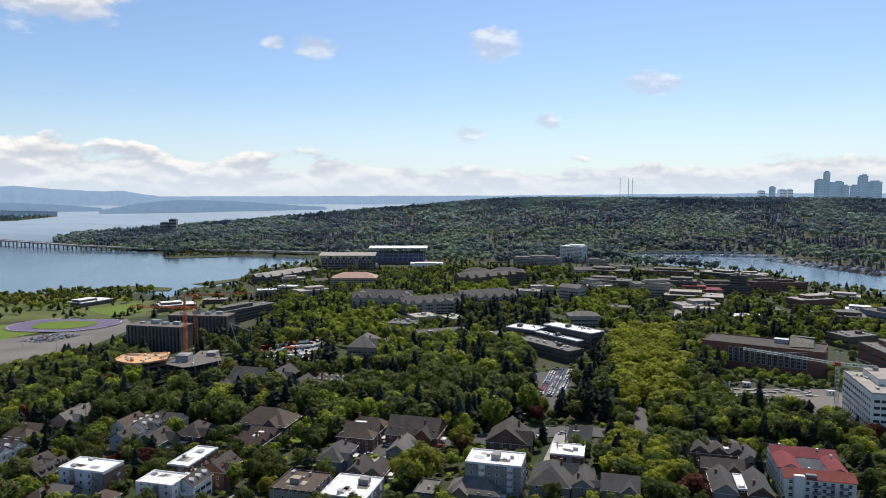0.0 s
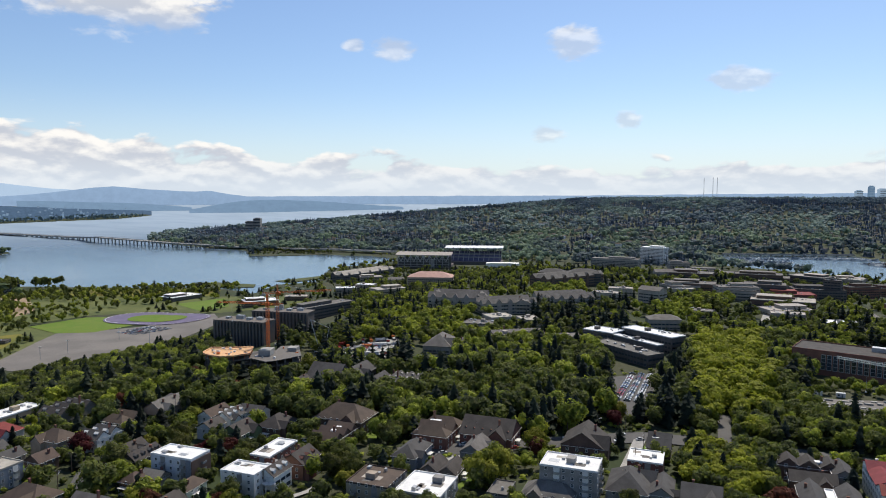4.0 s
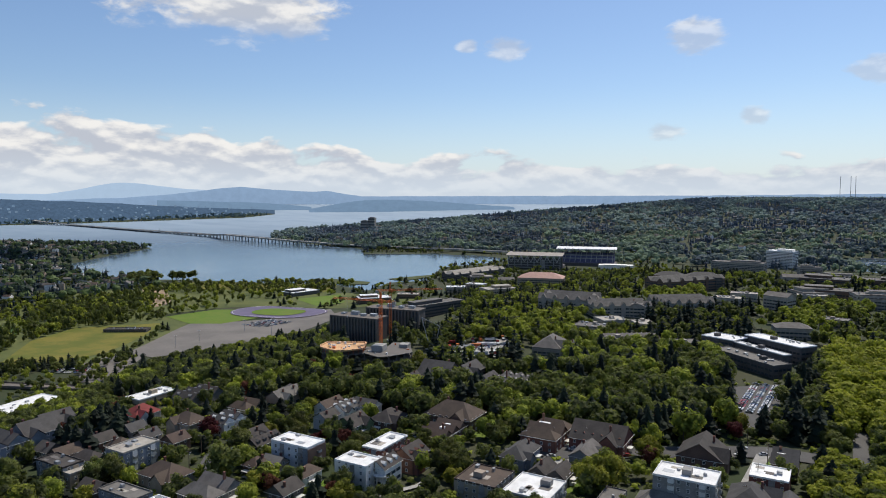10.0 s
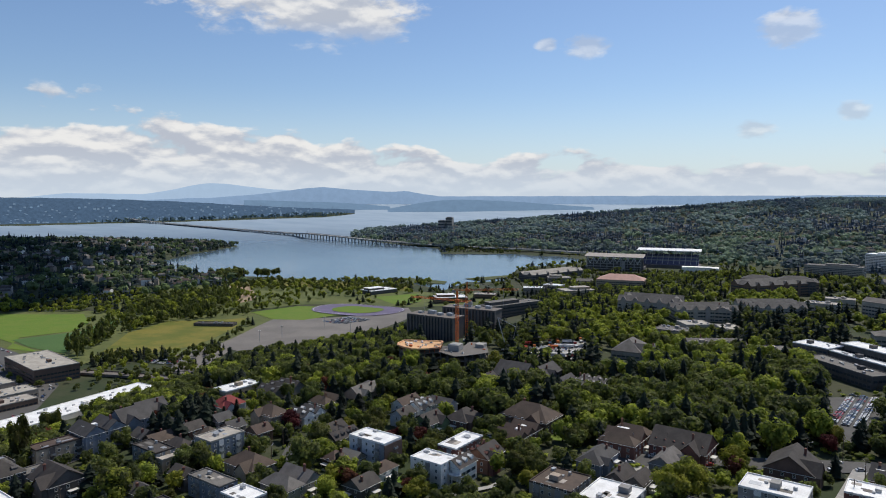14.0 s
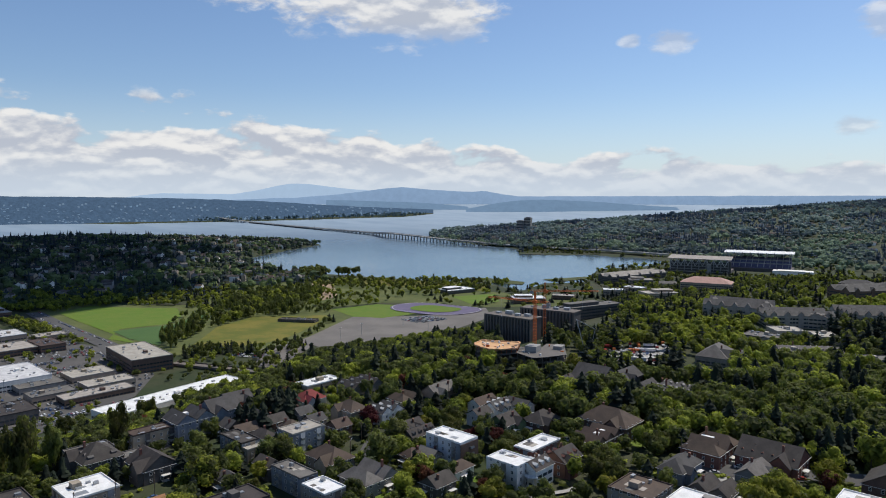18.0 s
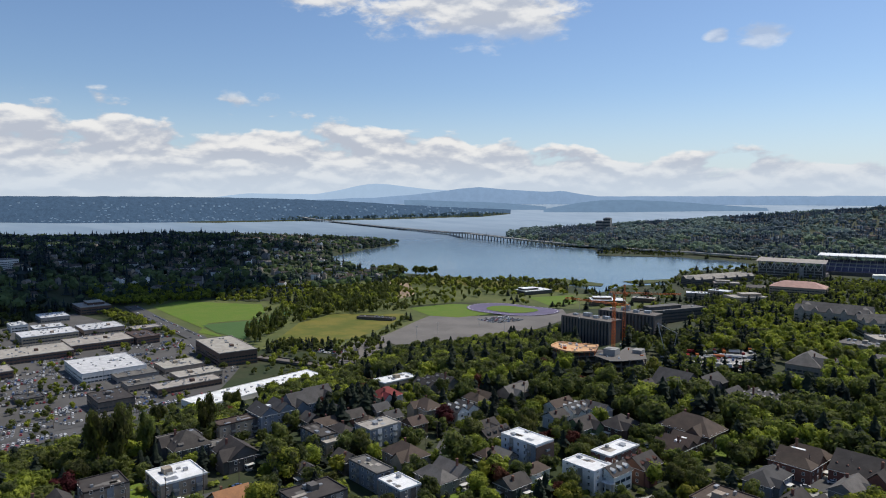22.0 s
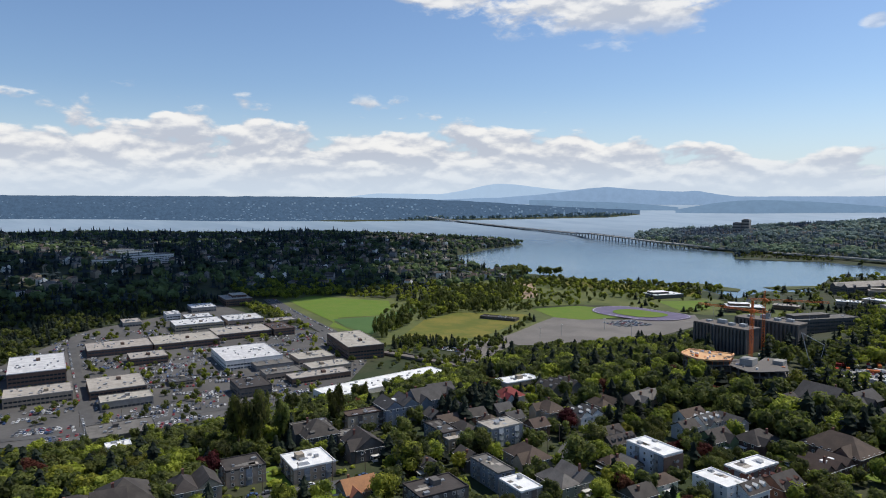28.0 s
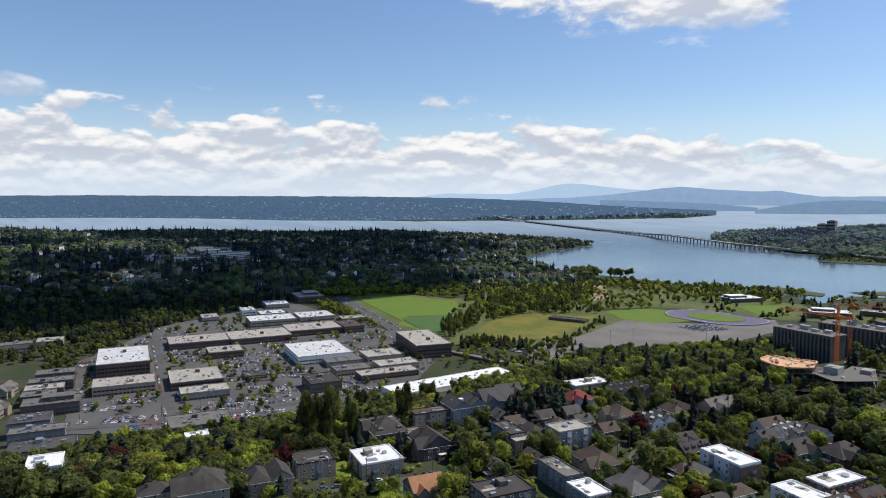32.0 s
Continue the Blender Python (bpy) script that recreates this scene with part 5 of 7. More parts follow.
house(220.7, 931.6, 16.9, 61.1, 36.6, 12.0, "flat", "stone_wall", "grey_roof", "campus_building", near=False)
house(422.9, 1229.4, -21.7, 70.9, 38.0, 8.4, "flat", "brown_wall", "grey_roof", "campus_building", near=False)
house(569.5, 1420.0, 14.9, 77.4, 38.0, 12.2, "flat", "stone_wall", "grey_roof", "campus_building", near=False)
house(402.0, 1566.3, 0.0, 89.3, 38.0, 9.0, "flat", "stone_wall", "tan_roof", "campus_building", near=False)
house(353.1, 586.0, -74.5, 24.4, 33.4, 10.0, "flat", "brown_wall", "grey_roof", "campus_building", near=False)
house(469.6, 724.9, -76.1, 42.2, 25.3, 14.4, "flat", "slate_wall", "grey_roof", "campus_building", near=False)
house(342.1, 507.3, -96.2, 50.7, 36.6, 14.0, "flat", "brick_wall", "grey_roof", "campus_building", near=False)
house(289.6, 779.1, 8.9, 50.9, 30.5, 6.0, "flat", "stone_wall", "tan_roof", "campus_building", near=False)
house(672.2, 1484.3, -10.8, 56.7, 34.0, 7.2, "flat", "tan_wall", "tan_roof", "campus_building", near=False)
house(312.6, 706.3, -11.7, 32.4, 19.5, 5.0, "flat", "grey_wall", "white_roof", "campus_building", near=False)
house(227.2, 1104.2, 0.0, 33.4, 20.0, 10.0, "gable", "stone_wall", "grey_roof", "campus_building", near=False)

# ---- landmark buildings ----
mat("steel_grey", (0.42, 0.44, 0.46), (0.33, 0.35, 0.37), 0.3, 0.5, 0.5)
mat("crane_orange", (0.62, 0.17, 0.04), (0.5, 0.13, 0.03), 0.5, 0.5)
mat("crane_white", (0.55, 0.60, 0.56), (0.46, 0.50, 0.47), 0.5, 0.5)
mat("crane_red", (0.45, 0.06, 0.05), None, 0.5, 0.5)
mat("plywood", (0.66, 0.38, 0.20), (0.56, 0.32, 0.17), 0.4, 0.8, spread=0.1)
mat("fin_concrete", (0.175, 0.155, 0.138), (0.135, 0.12, 0.108), 0.3, 0.9)
mat("dark_concrete", (0.12, 0.11, 0.105), (0.09, 0.083, 0.08), 0.3, 0.9)
mat("seat_purple", (0.15, 0.14, 0.23), (0.11, 0.105, 0.17), 0.15, 0.8)


def dorm_tower(x, y, z, turn, w, d, h, label):
    """A slab tower with upright concrete fins and window slots between them."""
    root = thing("dormitory_tower", x, y, z, turn, label, "building", "twin dormitory towers")
    FOOT.append((x, y, math.cos(radians(turn)), math.sin(radians(turn)), w / 2 + 1, d / 2 + 1))
    part("wall", Shape().box(-w / 2, w / 2, -d / 2, d / 2, -12, h), "dark_concrete", root)
    part("roof", Shape().box(-w / 2 - 0.6, w / 2 + 0.6, -d / 2 - 0.6, d / 2 + 0.6, h, h + 0.9), "fin_concrete", root)
    fin = Shape().box(-0.75, 0.75, -0.9, 0.0, -4, h - 0.02).mesh("fin", "fin_concrete")
    slot = Shape().box(-0.7, 0.7, -0.12, 0.0, 1.0, h - 1.0).mesh("window_slot", "glass")
    n = int(w / 3.3)
    for j in range(n + 1):
        p = -w / 2 + w * j / n
        part("fin", fin, None, root, "", pose(p, -d / 2, 0))
        if j < n:
            part("window_slot", slot, None, root, "", pose(p + w / n / 2, -d / 2, 0))
    for j in range(6):
        part("fin", fin, None, root, "", pose(-w / 2, -d / 2 + d * (j + 0.5) / 6, 0, 0, 0, -90))
    for a, b, k, q in ((-w * 0.1, 2, 4, 3.2), (w * 0.12, -1, 2.5, 2.2), (w * 0.3, 2, 3, 2.4), (-w * 0.33, 0, 2, 1.6)):
        part("roof_unit", Shape().box(a - k, a + k, b - 2, b + 2, h + 0.9, h + 0.9 + q), "steel_grey", root)


dorm_tower(-249, 600, 38, -11.4, 51, 19, 33, "dark concrete dormitory tower with upright fins")
dorm_tower(-226, 640, 37, -6, 56, 17, 36, "dark concrete dormitory tower behind its twin")


def lattice(shape, a, b, half, bays, r=0.09):
    """A square lattice mast or jib from a to b."""
    a, b = Vector(a), Vector(b)
    d = (b - a).normalized()
    s = d.cross(Vector((0, 0, 1)) if abs(d.z) < 0.9 else Vector((1, 0, 0))).normalized() * half
    u = d.cross(s).normalized() * half
    corners = (s + u, -s + u, -s - u, s - u)
    for c in corners:
        shape.beam(a + c, b + c, r * 1.5)
    for j in range(bays):
        p, q = a.lerp(b, j / bays), a.lerp(b, (j + 1) / bays)
        for k in range(4):
            shape.beam(p + corners[k], q + corners[(k + 1) % 4], r)
            shape.beam(p + corners[k], p + corners[(k + 1) % 4], r)
    return shape


def tower_crane(x, y, z, h, turn, jib, back, paint, cab, label, climb=0.0):
    root = thing("tower_crane", x, y, z, turn, label, "crane", "tower cranes")
    FOOT.append((x, y, 1, 0, 4, 4))
    part("base", Shape().box(-3, 3, -3, 3, -3, 0.8), "concrete", root)
    part("mast", lattice(Shape(), (0, 0, 0.8), (0, 0, h), 1.0, int(h / 2.4), 0.075), paint, root)
    up = math.tan(radians(climb))
    part("jib", lattice(Shape(), (1.4, 0, h + 0.5), (jib, 0, h + 0.5 + jib * up), 0.6, int(jib / 2.6), 0.06), paint, root)
    part("counter_jib", lattice(Shape(), (-1.4, 0, h + 0.5), (-back, 0, h + 0.5), 0.7, 5, 0.06), paint, root)
    part("counterweight", Shape().box(-back - 0.5, -back + 2.4, -0.9, 0.9, h - 2.2, h + 0.4), "concrete", root)
    part("slewing_unit", Shape().box(-1.5, 1.5, -1.5, 1.5, h - 0.8, h + 1.4), cab, root)
    part("cab", Shape().box(0.8, 2.6, -2.6, -1.0, h - 1.4, h + 0.7), cab, root)
    part("tower_head", lattice(Shape(), (0, 0, h + 1.4), (0, 0, h + 8), 0.5, 4, 0.1), paint, root)
    for p in (jib * 0.6, -back):
        part("tie_bar", Shape().beam((0, 0, h + 8), (p, 0, h + 1.2 + max(p, 0) * up), 0.07), "steel_grey", root)
    part("hook_line", Shape().beam((jib * 0.7, 0, h + jib * 0.7 * up), (jib * 0.7, 0, h - 14), 0.05).box(jib * 0.7 - 0.4, jib * 0.7 + 0.4, -0.3, 0.3, h - 15, h - 14), "steel_grey", root)


tower_crane(-193, 510, ground(-193, 510) + 0.0, 45, 172, 44, 13, "crane_orange", "crane_orange", "tall orange lattice tower crane over the building site")
tower_crane(-212, 585, ground(-212, 585), 46, 25, 48, 13, "crane_orange", "crane_orange", "orange lattice tower crane behind the building site")
tower_crane(234, 402, ground(234, 402), 29, 152, 52, 20, "crane_white", "crane_red", "pale lattice tower crane with a red slewing unit", 4.0)


def building_site():
    """A concrete frame with a rounded end: open storeys on columns, orange formwork over one end, a bare deck over the other."""
    x, y = -200, 485
    z = ground(x, y)
    root = thing("building_frame", x, y, z, 0, "unfinished concrete frame with orange plywood formwork on top", "construction site")
    FOOT.append((x + 4, y + 12, 1, 0, 36, 29))
    nose = [(-32, -3), (-29, -9), (-23, -13), (-14, -17), (-5, -14), (5, -5), (20, -14), (27, -9), (40, 8), (34, 22), (27, 42), (13, 38), (14, 23), (-2, 17), (-17, 13), (-32, 11)]
    round_end = [(-32, -3), (-29, -9), (-23, -13), (-14, -17), (-5, -14), (4, -5), (-2, 16.5), (-17, 12.5), (-32, 10.5)]
    def shrink(pts, k):
        cx, cy = sum(p[0] for p in pts) / len(pts), sum(p[1] for p in pts) / len(pts)
        return [(cx + (p[0] - cx) * k, cy + (p[1] - cy) * k) for p in pts]
    for h in (-2.2, 1.8, 5.8, 9.8):
        part("floor_slab", Shape().prism(nose if h < 9 else shrink(nose, 0.98), h - 0.4, h), "fin_concrete" if h < 9 else "worn_asphalt", root)
        for (ax, ay), (bx, by) in zip(nose, nose[1:] + nose[:1]):
            n = max(1, int(math.hypot(bx - ax, by - ay) / 6))
            for j in range(n):
                p, q = ax + (bx - ax) * j / n, ay + (by - ay) * j / n
                p, q = p * 0.96, q * 0.96 + 0.1
                part("column", Shape().box(p - 0.35, p + 0.35, q - 0.35, q + 0.35, h - 4.0 if h > -2 else -7, h - 0.42), "fin_concrete", root)
    part("core_wall", Shape().box(8, 17, 2, 12, -4, 14.5), "concrete", root)
    part("core_wall", Shape().box(24, 31, 20, 28, -4, 12.5), "concrete", root)
    part("formwork_deck", Shape().prism(round_end, 12.6, 13.2), "plywood", root, "orange plywood formwork deck")
    for (ax, ay), (bx, by) in zip(round_end, round_end[1:] + round_end[:1]):
        d = math.hypot(bx - ax, by - ay)
        n = max(1, int(d / 3.2))
        for j in range(n):
            p0, p1 = (ax + (bx - ax) * j / n, ay + (by - ay) * j / n), (ax + (bx - ax) * (j + 0.92) / n, ay + (by - ay) * (j + 0.92) / n)
            part("edge_panel", Shape().beam((p0[0], p0[1], 13.3), (p1[0], p1[1], 13.3), 0.55), "plywood", root)
            part("prop", Shape().beam((p0[0] * 0.94, p0[1] * 0.94, 9.8), (p0[0] * 0.94, p0[1] * 0.94, 12.6), 0.12), "crane_orange", root)
    rng = random.Random(4)
    for i in range(34):
        p, q = rng.uniform(-28, 34), rng.uniform(-12, 30)
        if inside(shrink(nose, 0.9), p, q) and not (7 < p < 18 and 1 < q < 13):
            h = 13.2 if inside(round_end, p, q) else 9.8
            part("pallet", Shape().box(p, p + rng.uniform(0.8, 2.4), q, q + rng.uniform(0.6, 1.8), h, h + rng.uniform(0.4, 1.5)), rng.choice(["plywood", "steel_grey", "white_wall", "crane_orange"]), root)


building_site()


def law_school():
    w, d, h, turn = 83, 34, 17, -32.6
    c, s = math.cos(radians(turn)), math.sin(radians(turn))
    x, y = 234.9 - s * d / 2, 502.2 + c * d / 2
    root = thing("law_school", x, y, ground(x, y), turn, "long dark brick building with tall window bays", "building")
    FOOT.append((x, y, c, s, w / 2 + 1, d / 2 + 1))
    part("wall", Shape().box(-w / 2, w / 2, -d / 2, d / 2, -6, h), "brick_wall", root)
    part("roof", Shape().box(-w / 2 + 0.4, w / 2 - 0.4, -d / 2 + 0.4, d / 2 - 0.4, h, h + 0.25), "dark_roof", root)
    for x0, x1, y0, y1 in ((-w / 2, w / 2, -d / 2, -d / 2 + 0.4), (-w / 2, w / 2, d / 2 - 0.4, d / 2), (-w / 2, -w / 2 + 0.4, -d / 2 + 0.4, d / 2 - 0.4), (w / 2 - 0.4, w / 2, -d / 2 + 0.4, d / 2 - 0.4)):
        part("parapet", Shape().box(x0, x1, y0, y1, h, h + 1.1), "brick_wall", root)
    pane = Shape().box(-1.25, 1.25, -0.1, 0, 0, 10.4).mesh("window", "glass")
    mull = Shape().box(-1.4, 1.4, -0.3, 0, -0.4, 0).box(-1.4, 1.4, -0.3, 0, 10.4, 10.7).box(-1.5, -1.25, -0.35, 0, -0.4, 10.7).box(1.25, 1.5, -0.35, 0, -0.4, 10.7)
    for k in range(1, 4):
        mull.box(-1.25, 1.25, -0.2, 0, 2.6 * k - 0.12, 2.6 * k + 0.12)
    mull = mull.mesh("window_frame", "steel_grey")
    for j in range(14):
        p = -w / 2 + w * (0.25 + 0.6 * j / 13)
        win = part("window", pane, None, root, "tall dark window bay", pose(p, -d / 2, 4.4))
        part("window_frame", mull, None, win)
    sky_roof = Shape()
    sky_roof.quad([(18, -8, h + 1), (34, -4, h + 1), (32, 12, h + 6), (17, 8, h + 6)])
    sky_roof.box(17, 33, 8, 12, h + 0.25, h + 5.9)
    part("skylight_roof", sky_roof, "grey_roof", root, "tilted grey metal roof")
    part("roof_unit", Shape().box(6, 16, 4, 10, h + 0.25, h + 3.4), "steel_grey", root)


law_school()


def stadium():
    root = thing("stadium", -150, 1725, 9, 0, "large open stadium with two roofed upper stands", "stadium")
    FOOT.append((-150, 1740, 1, 0, 150, 110))
    for nm, x0, x1, y, face, top, words in (("stand", -34, 104, 40, -1, 42, "steep purple seating under a white roof"), ("stand", -141, -17, -55, 1, 36, "back of a roofed stand with open steel frames")):
        s = Shape()
        rows, line = 16, []
        for k in range(rows + 1):    # stepped seating, one rake
            q, zz = y + face * (26 - 52 * k / rows), 8 + (top - 22) * k / rows
            line += [(q, zz), (q, zz + (top - 22) / rows + 1.0)]
        n = len(line)
        s.v = [(xx, q, zz) for xx in (x0, x1) for q, zz in line] + [(xx, y - face * 26, 4) for xx in (x0, x1)] + [(xx, y + face * 26, 4) for xx in (x0, x1)]
        s.f = [(k, k + 1, n + k + 1, n + k) for k in range(n - 1)] + [tuple(range(n)) + (2 * n, 2 * n + 2), tuple(range(2 * n - 1, n - 1, -1)) + (2 * n + 3, 2 * n + 1), (n - 1, 2 * n, 2 * n + 1, 2 * n - 1)]
        s.i = [0] * len(s.f)
        st = part(nm, s, "seat_purple", root, words)
        part("lower_bowl", Shape().box(x0 - 6, x1 + 6, y - 30, y + 30, -4, 8), "dark_concrete", root)
        back = y - face * 30
        roof = Shape()
        e0, e1 = y - face * 34, y + face * 8
        b0, b1 = (top + 1, top - 2) if face < 0 else (top - 5, top)
        for zz in (0, 1.2):
            roof.quad([(x0 - 6, e0, b0 + zz), (x1 + 6, e0, b0 + zz), (x1 + 6, e1, b1 + zz), (x0 - 6, e1, b1 + zz)])
        for xx in (x0 - 6, x1 + 6):
            roof.quad([(xx, e0, b0), (xx, e1, b1), (xx, e1, b1 + 1.2), (xx, e0, b0 + 1.2)])
        roof.quad([(x0 - 6, e1, b1), (x1 + 6, e1, b1), (x1 + 6, e1, b1 + 1.2), (x0 - 6, e1, b1 + 1.2)])
        roof.quad([(x0 - 6, e0, b0), (x1 + 6, e0, b0), (x1 + 6, e0, b0 + 1.2), (x0 - 6, e0, b0 + 1.2)])
        part("roof", roof, "white_roof" if face < 0 else "tan_roof", root)
        for k in range(9):
            xx = x0 + (x1 - x0) * k / 8
            part("roof_frame", Shape().beam((xx, back, 6), (xx, back, top - 5), 0.8).beam((xx, back, top - 18), (xx, e0, top - 5), 0.6).beam((xx, back, top - 5.5), (xx, e1, top - 0.6), 0.7).beam((xx, back + face * 10, top - 20), (xx, e1 - face * 8, top - 2), 0.5), "steel_grey", root)
        if face < 0:
            for k in range(11):      # aisles and cross walls on the seating
                xx = x0 + 4 + (x1 - x0 - 8) * k / 10
                part("aisle", Shape().beam((xx, y - 26.4, 10.5), (xx, y + 25.4, 10.5 + (top - 22)), 0.7), "concrete", root)
            for f in (0.33, 0.66):
                part("tier_wall", Shape().box(x0, x1, y - 26.4 + 52 * f, y - 25.4 + 52 * f, 8 + (top - 22) * f, 12.4 + (top - 22) * f), "concrete", root)
        else:
            for k in range(8):       # slanting trusses under the roof edge
                xa = x0 + (x1 - x0) * k / 8
                xb = x0 + (x1 - x0) * (k + 1) / 8
                part("truss", Shape().beam((xa, e0, b0), ((xa + xb) / 2, back - 1, top - 20), 0.55).beam((xb, e0, b0), ((xa + xb) / 2, back - 1, top - 20), 0.55), "trim", root)
            part("back_wall", Shape().box(x0, x1, y - 27.2, y - 26.2, 4, top - 10), "dark_concrete", root)
        for k in range(4):
            part("gallery", Shape().box(x0, x1, back - face * 4 - 1, back - face * 4 + 1, 3 + 6 * k, 4.5 + 6 * k), "concrete", root)
    part("stair_tower", Shape().box(-60, -52, -96, -88, 0, 22), "concrete", root)
    part("scoreboard_post", Shape().box(-11, -6, -140, -135, -4, 34), "dark_concrete", root, "slim dark tower")
    part("terrace", Shape().box(70, 150, -50, -20, 0, 10).box(80, 135, -52, -24, 10, 11), "white_wall", root)


stadium()


def bridge():
    line = [(-340, 2078, 12), (-470, 2118, 12), (-555, 2145, 12), (-645, 2170, 11), (-742, 2190, 10), (-929, 2262, 8), (-1240, 2340, 15), (-1640, 2520, 22), (-1790, 2650, 12), (-2500, 3010, 8), (-3300, 3420, 8), (-3650, 3540, 20), (-4000, 3780, 22)]
    root = thing("lake_bridge", 0, 0, 0, 0, "long low floating road bridge with a raised span on piers", "bridge")
    pts = []
    for (a, b) in zip(line, line[1:]):
        n = max(2, int(math.dist(a[:2], b[:2]) / 40))
        for k in range(n):
            f = k / n
            pts.append(tuple(a[i] + (b[i] - a[i]) * f for i in range(3)))
    def ribbon(name, off, half, lo, hi, material):
        v, f = [], []
        for j, p in enumerate(pts):
            q = pts[min(j + 1, len(pts) - 1)]
            r = pts[max(j - 1, 0)]
            dx, dy = q[0] - r[0], q[1] - r[1]
            m = math.hypot(dx, dy)
            nx, ny = -dy / m, dx / m
            for s, zz in ((off - half, lo), (off + half, lo), (off + half, hi), (off - half, hi)):
                v.append((p[0] + nx * s, p[1] + ny * s, p[2] + zz))
        for j in range(len(pts) - 1):
            for k in range(4):
                f.append((4 * j + k, 4 * j + (k + 1) % 4, 4 * j + 4 + (k + 1) % 4, 4 * j + 4 + k))
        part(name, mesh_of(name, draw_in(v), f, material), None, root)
    ribbon("deck", 0, 15, -2.2, 0, "concrete")
    ribbon("railing", -14.6, 0.3, 0, 1.6, "concrete")
    ribbon("railing", 14.6, 0.3, 0, 1.6, "concrete")
    for j, p in enumerate(pts):
        if p[2] > 9.5 and p[0] < -950 or -1000 < p[0] < -900 and j % 2:
            co = []
            s = Shape().box(p[0] - 9, p[0] - 6, p[1] - 3, p[1] + 1, -6, p[2] - 2).box(p[0] + 6, p[0] + 9, p[1] - 1, p[1] + 3, -6, p[2] - 2).box(p[0] - 11, p[0] + 11, p[1] - 2, p[1] + 2, p[2] - 4.5, p[2] - 2.1)
            s.v = [tuple(q) for q in draw_in(s.v)]
            part("pier", s, "concrete", root)
        elif p[0] < -1800 and j % 2:
            s = Shape().box(p[0] - 20, p[0] + 20, p[1] - 14, p[1] + 14, -2, 3.2)
            s.v = [tuple(q) for q in draw_in(s.v)]
            part("pontoon", s, "dark_concrete", root)
        if j % 4 == 0:
            s = Shape().beam((p[0], p[1], p[2]), (p[0], p[1], p[2] + 11), 0.35)
            s.v = [tuple(q) for q in draw_in(s.v)]
            part("lamp_post", s, "steel_grey", root)


bridge()


def viaduct():
    root = thing("viaduct", 0, 0, 0, 0, "narrow grey road bridge over the boulevard", "bridge")
    a, b = Vector((-586, 490, 0)), Vector((-465, 508, 0))
    d = (b - a).normalized()
    n = Vector((-d.y, d.x, 0))
    for k in range(7):
        p, q = a.lerp(b, k / 7), a.lerp(b, (k + 1) / 7)
        s = Shape()
        for w0, w1, z0, z1 in ((-6, 6, 8.9, 10.1), (-6.3, -6, 8.9, 11.2), (6, 6.3, 8.9, 11.2)):
            m = len(s.v)
            for u in (p, q):
                s.v += [tuple(u + n * w0 + Vector((0, 0, z0))), tuple(u + n * w1 + Vector((0, 0, z0))), tuple(u + n * w1 + Vector((0, 0, z1))), tuple(u + n * w0 + Vector((0, 0, z1)))]
            for j in range(4):
                s.f.append((m + j, m + (j + 1) % 4, m + 4 + (j + 1) % 4, m + 4 + j))
                s.i.append(0)
            s.f += [(m, m + 3, m + 2, m + 1), (m + 4, m + 5, m + 6, m + 7)]
            s.i += [0, 0]
        part("span", s, "fin_concrete", root)
        part("pier", Shape().box(p.x - 1, p.x + 1, p.y - 4, p.y + 4, 2, 8.8), "fin_concrete", root)


viaduct()


def far_tower(x, y, z0, w, d, z1, material, label, name="high_rise", group=""):
    """A distant high-rise with storey bands and a stepped top."""
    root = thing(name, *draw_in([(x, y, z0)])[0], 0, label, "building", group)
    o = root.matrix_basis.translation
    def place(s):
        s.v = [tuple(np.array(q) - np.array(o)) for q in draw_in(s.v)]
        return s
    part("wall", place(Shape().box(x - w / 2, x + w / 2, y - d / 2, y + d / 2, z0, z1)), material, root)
    part("roof", place(Shape().box(x - w * 0.32, x + w * 0.32, y - d * 0.3, y + d * 0.3, z1, z1 + (z1 - z0) * 0.04)), material, root)
    n = max(3, int((z1 - z0) / 14))
    for k in range(n):
        zz = z0 + (z1 - z0) * (k + 0.35) / n
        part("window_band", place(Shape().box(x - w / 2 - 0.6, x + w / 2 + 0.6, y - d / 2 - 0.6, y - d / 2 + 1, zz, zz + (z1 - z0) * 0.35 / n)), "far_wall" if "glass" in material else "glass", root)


def skyline(px_az, d, half, z1, material="far_glass"):
    x, y = d * math.sin(radians(px_az)), d * math.cos(radians(px_az))
    far_tower(x, y, 60, half, half, z1, material, "hazy blue downtown high-rise on the skyline", "high_rise", "downtown towers")


# these towers glow in haze tones, the low ones paler
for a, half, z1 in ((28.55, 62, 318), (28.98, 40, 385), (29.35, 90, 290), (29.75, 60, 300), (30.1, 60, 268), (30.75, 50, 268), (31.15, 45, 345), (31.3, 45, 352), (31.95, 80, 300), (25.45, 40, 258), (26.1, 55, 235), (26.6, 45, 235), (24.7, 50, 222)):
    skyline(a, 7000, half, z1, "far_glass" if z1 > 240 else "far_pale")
far_tower(-1262, 3130, 6, 34, 26, 62, "grey_wall", "grey apartment tower on the wooded point", "apartment_tower")
far_tower(-1228, 3140, 6, 32, 26, 76, "grey_wall", "tall grey apartment tower on the wooded point", "apartment_tower")
for j in range(8):
    x, y = -1560 + j * 46, 2920 + j * 22
    house(x, y, 20, 30, 18, 12, "flat", "tan_wall", "grey_roof", "apartment_house", near=False)
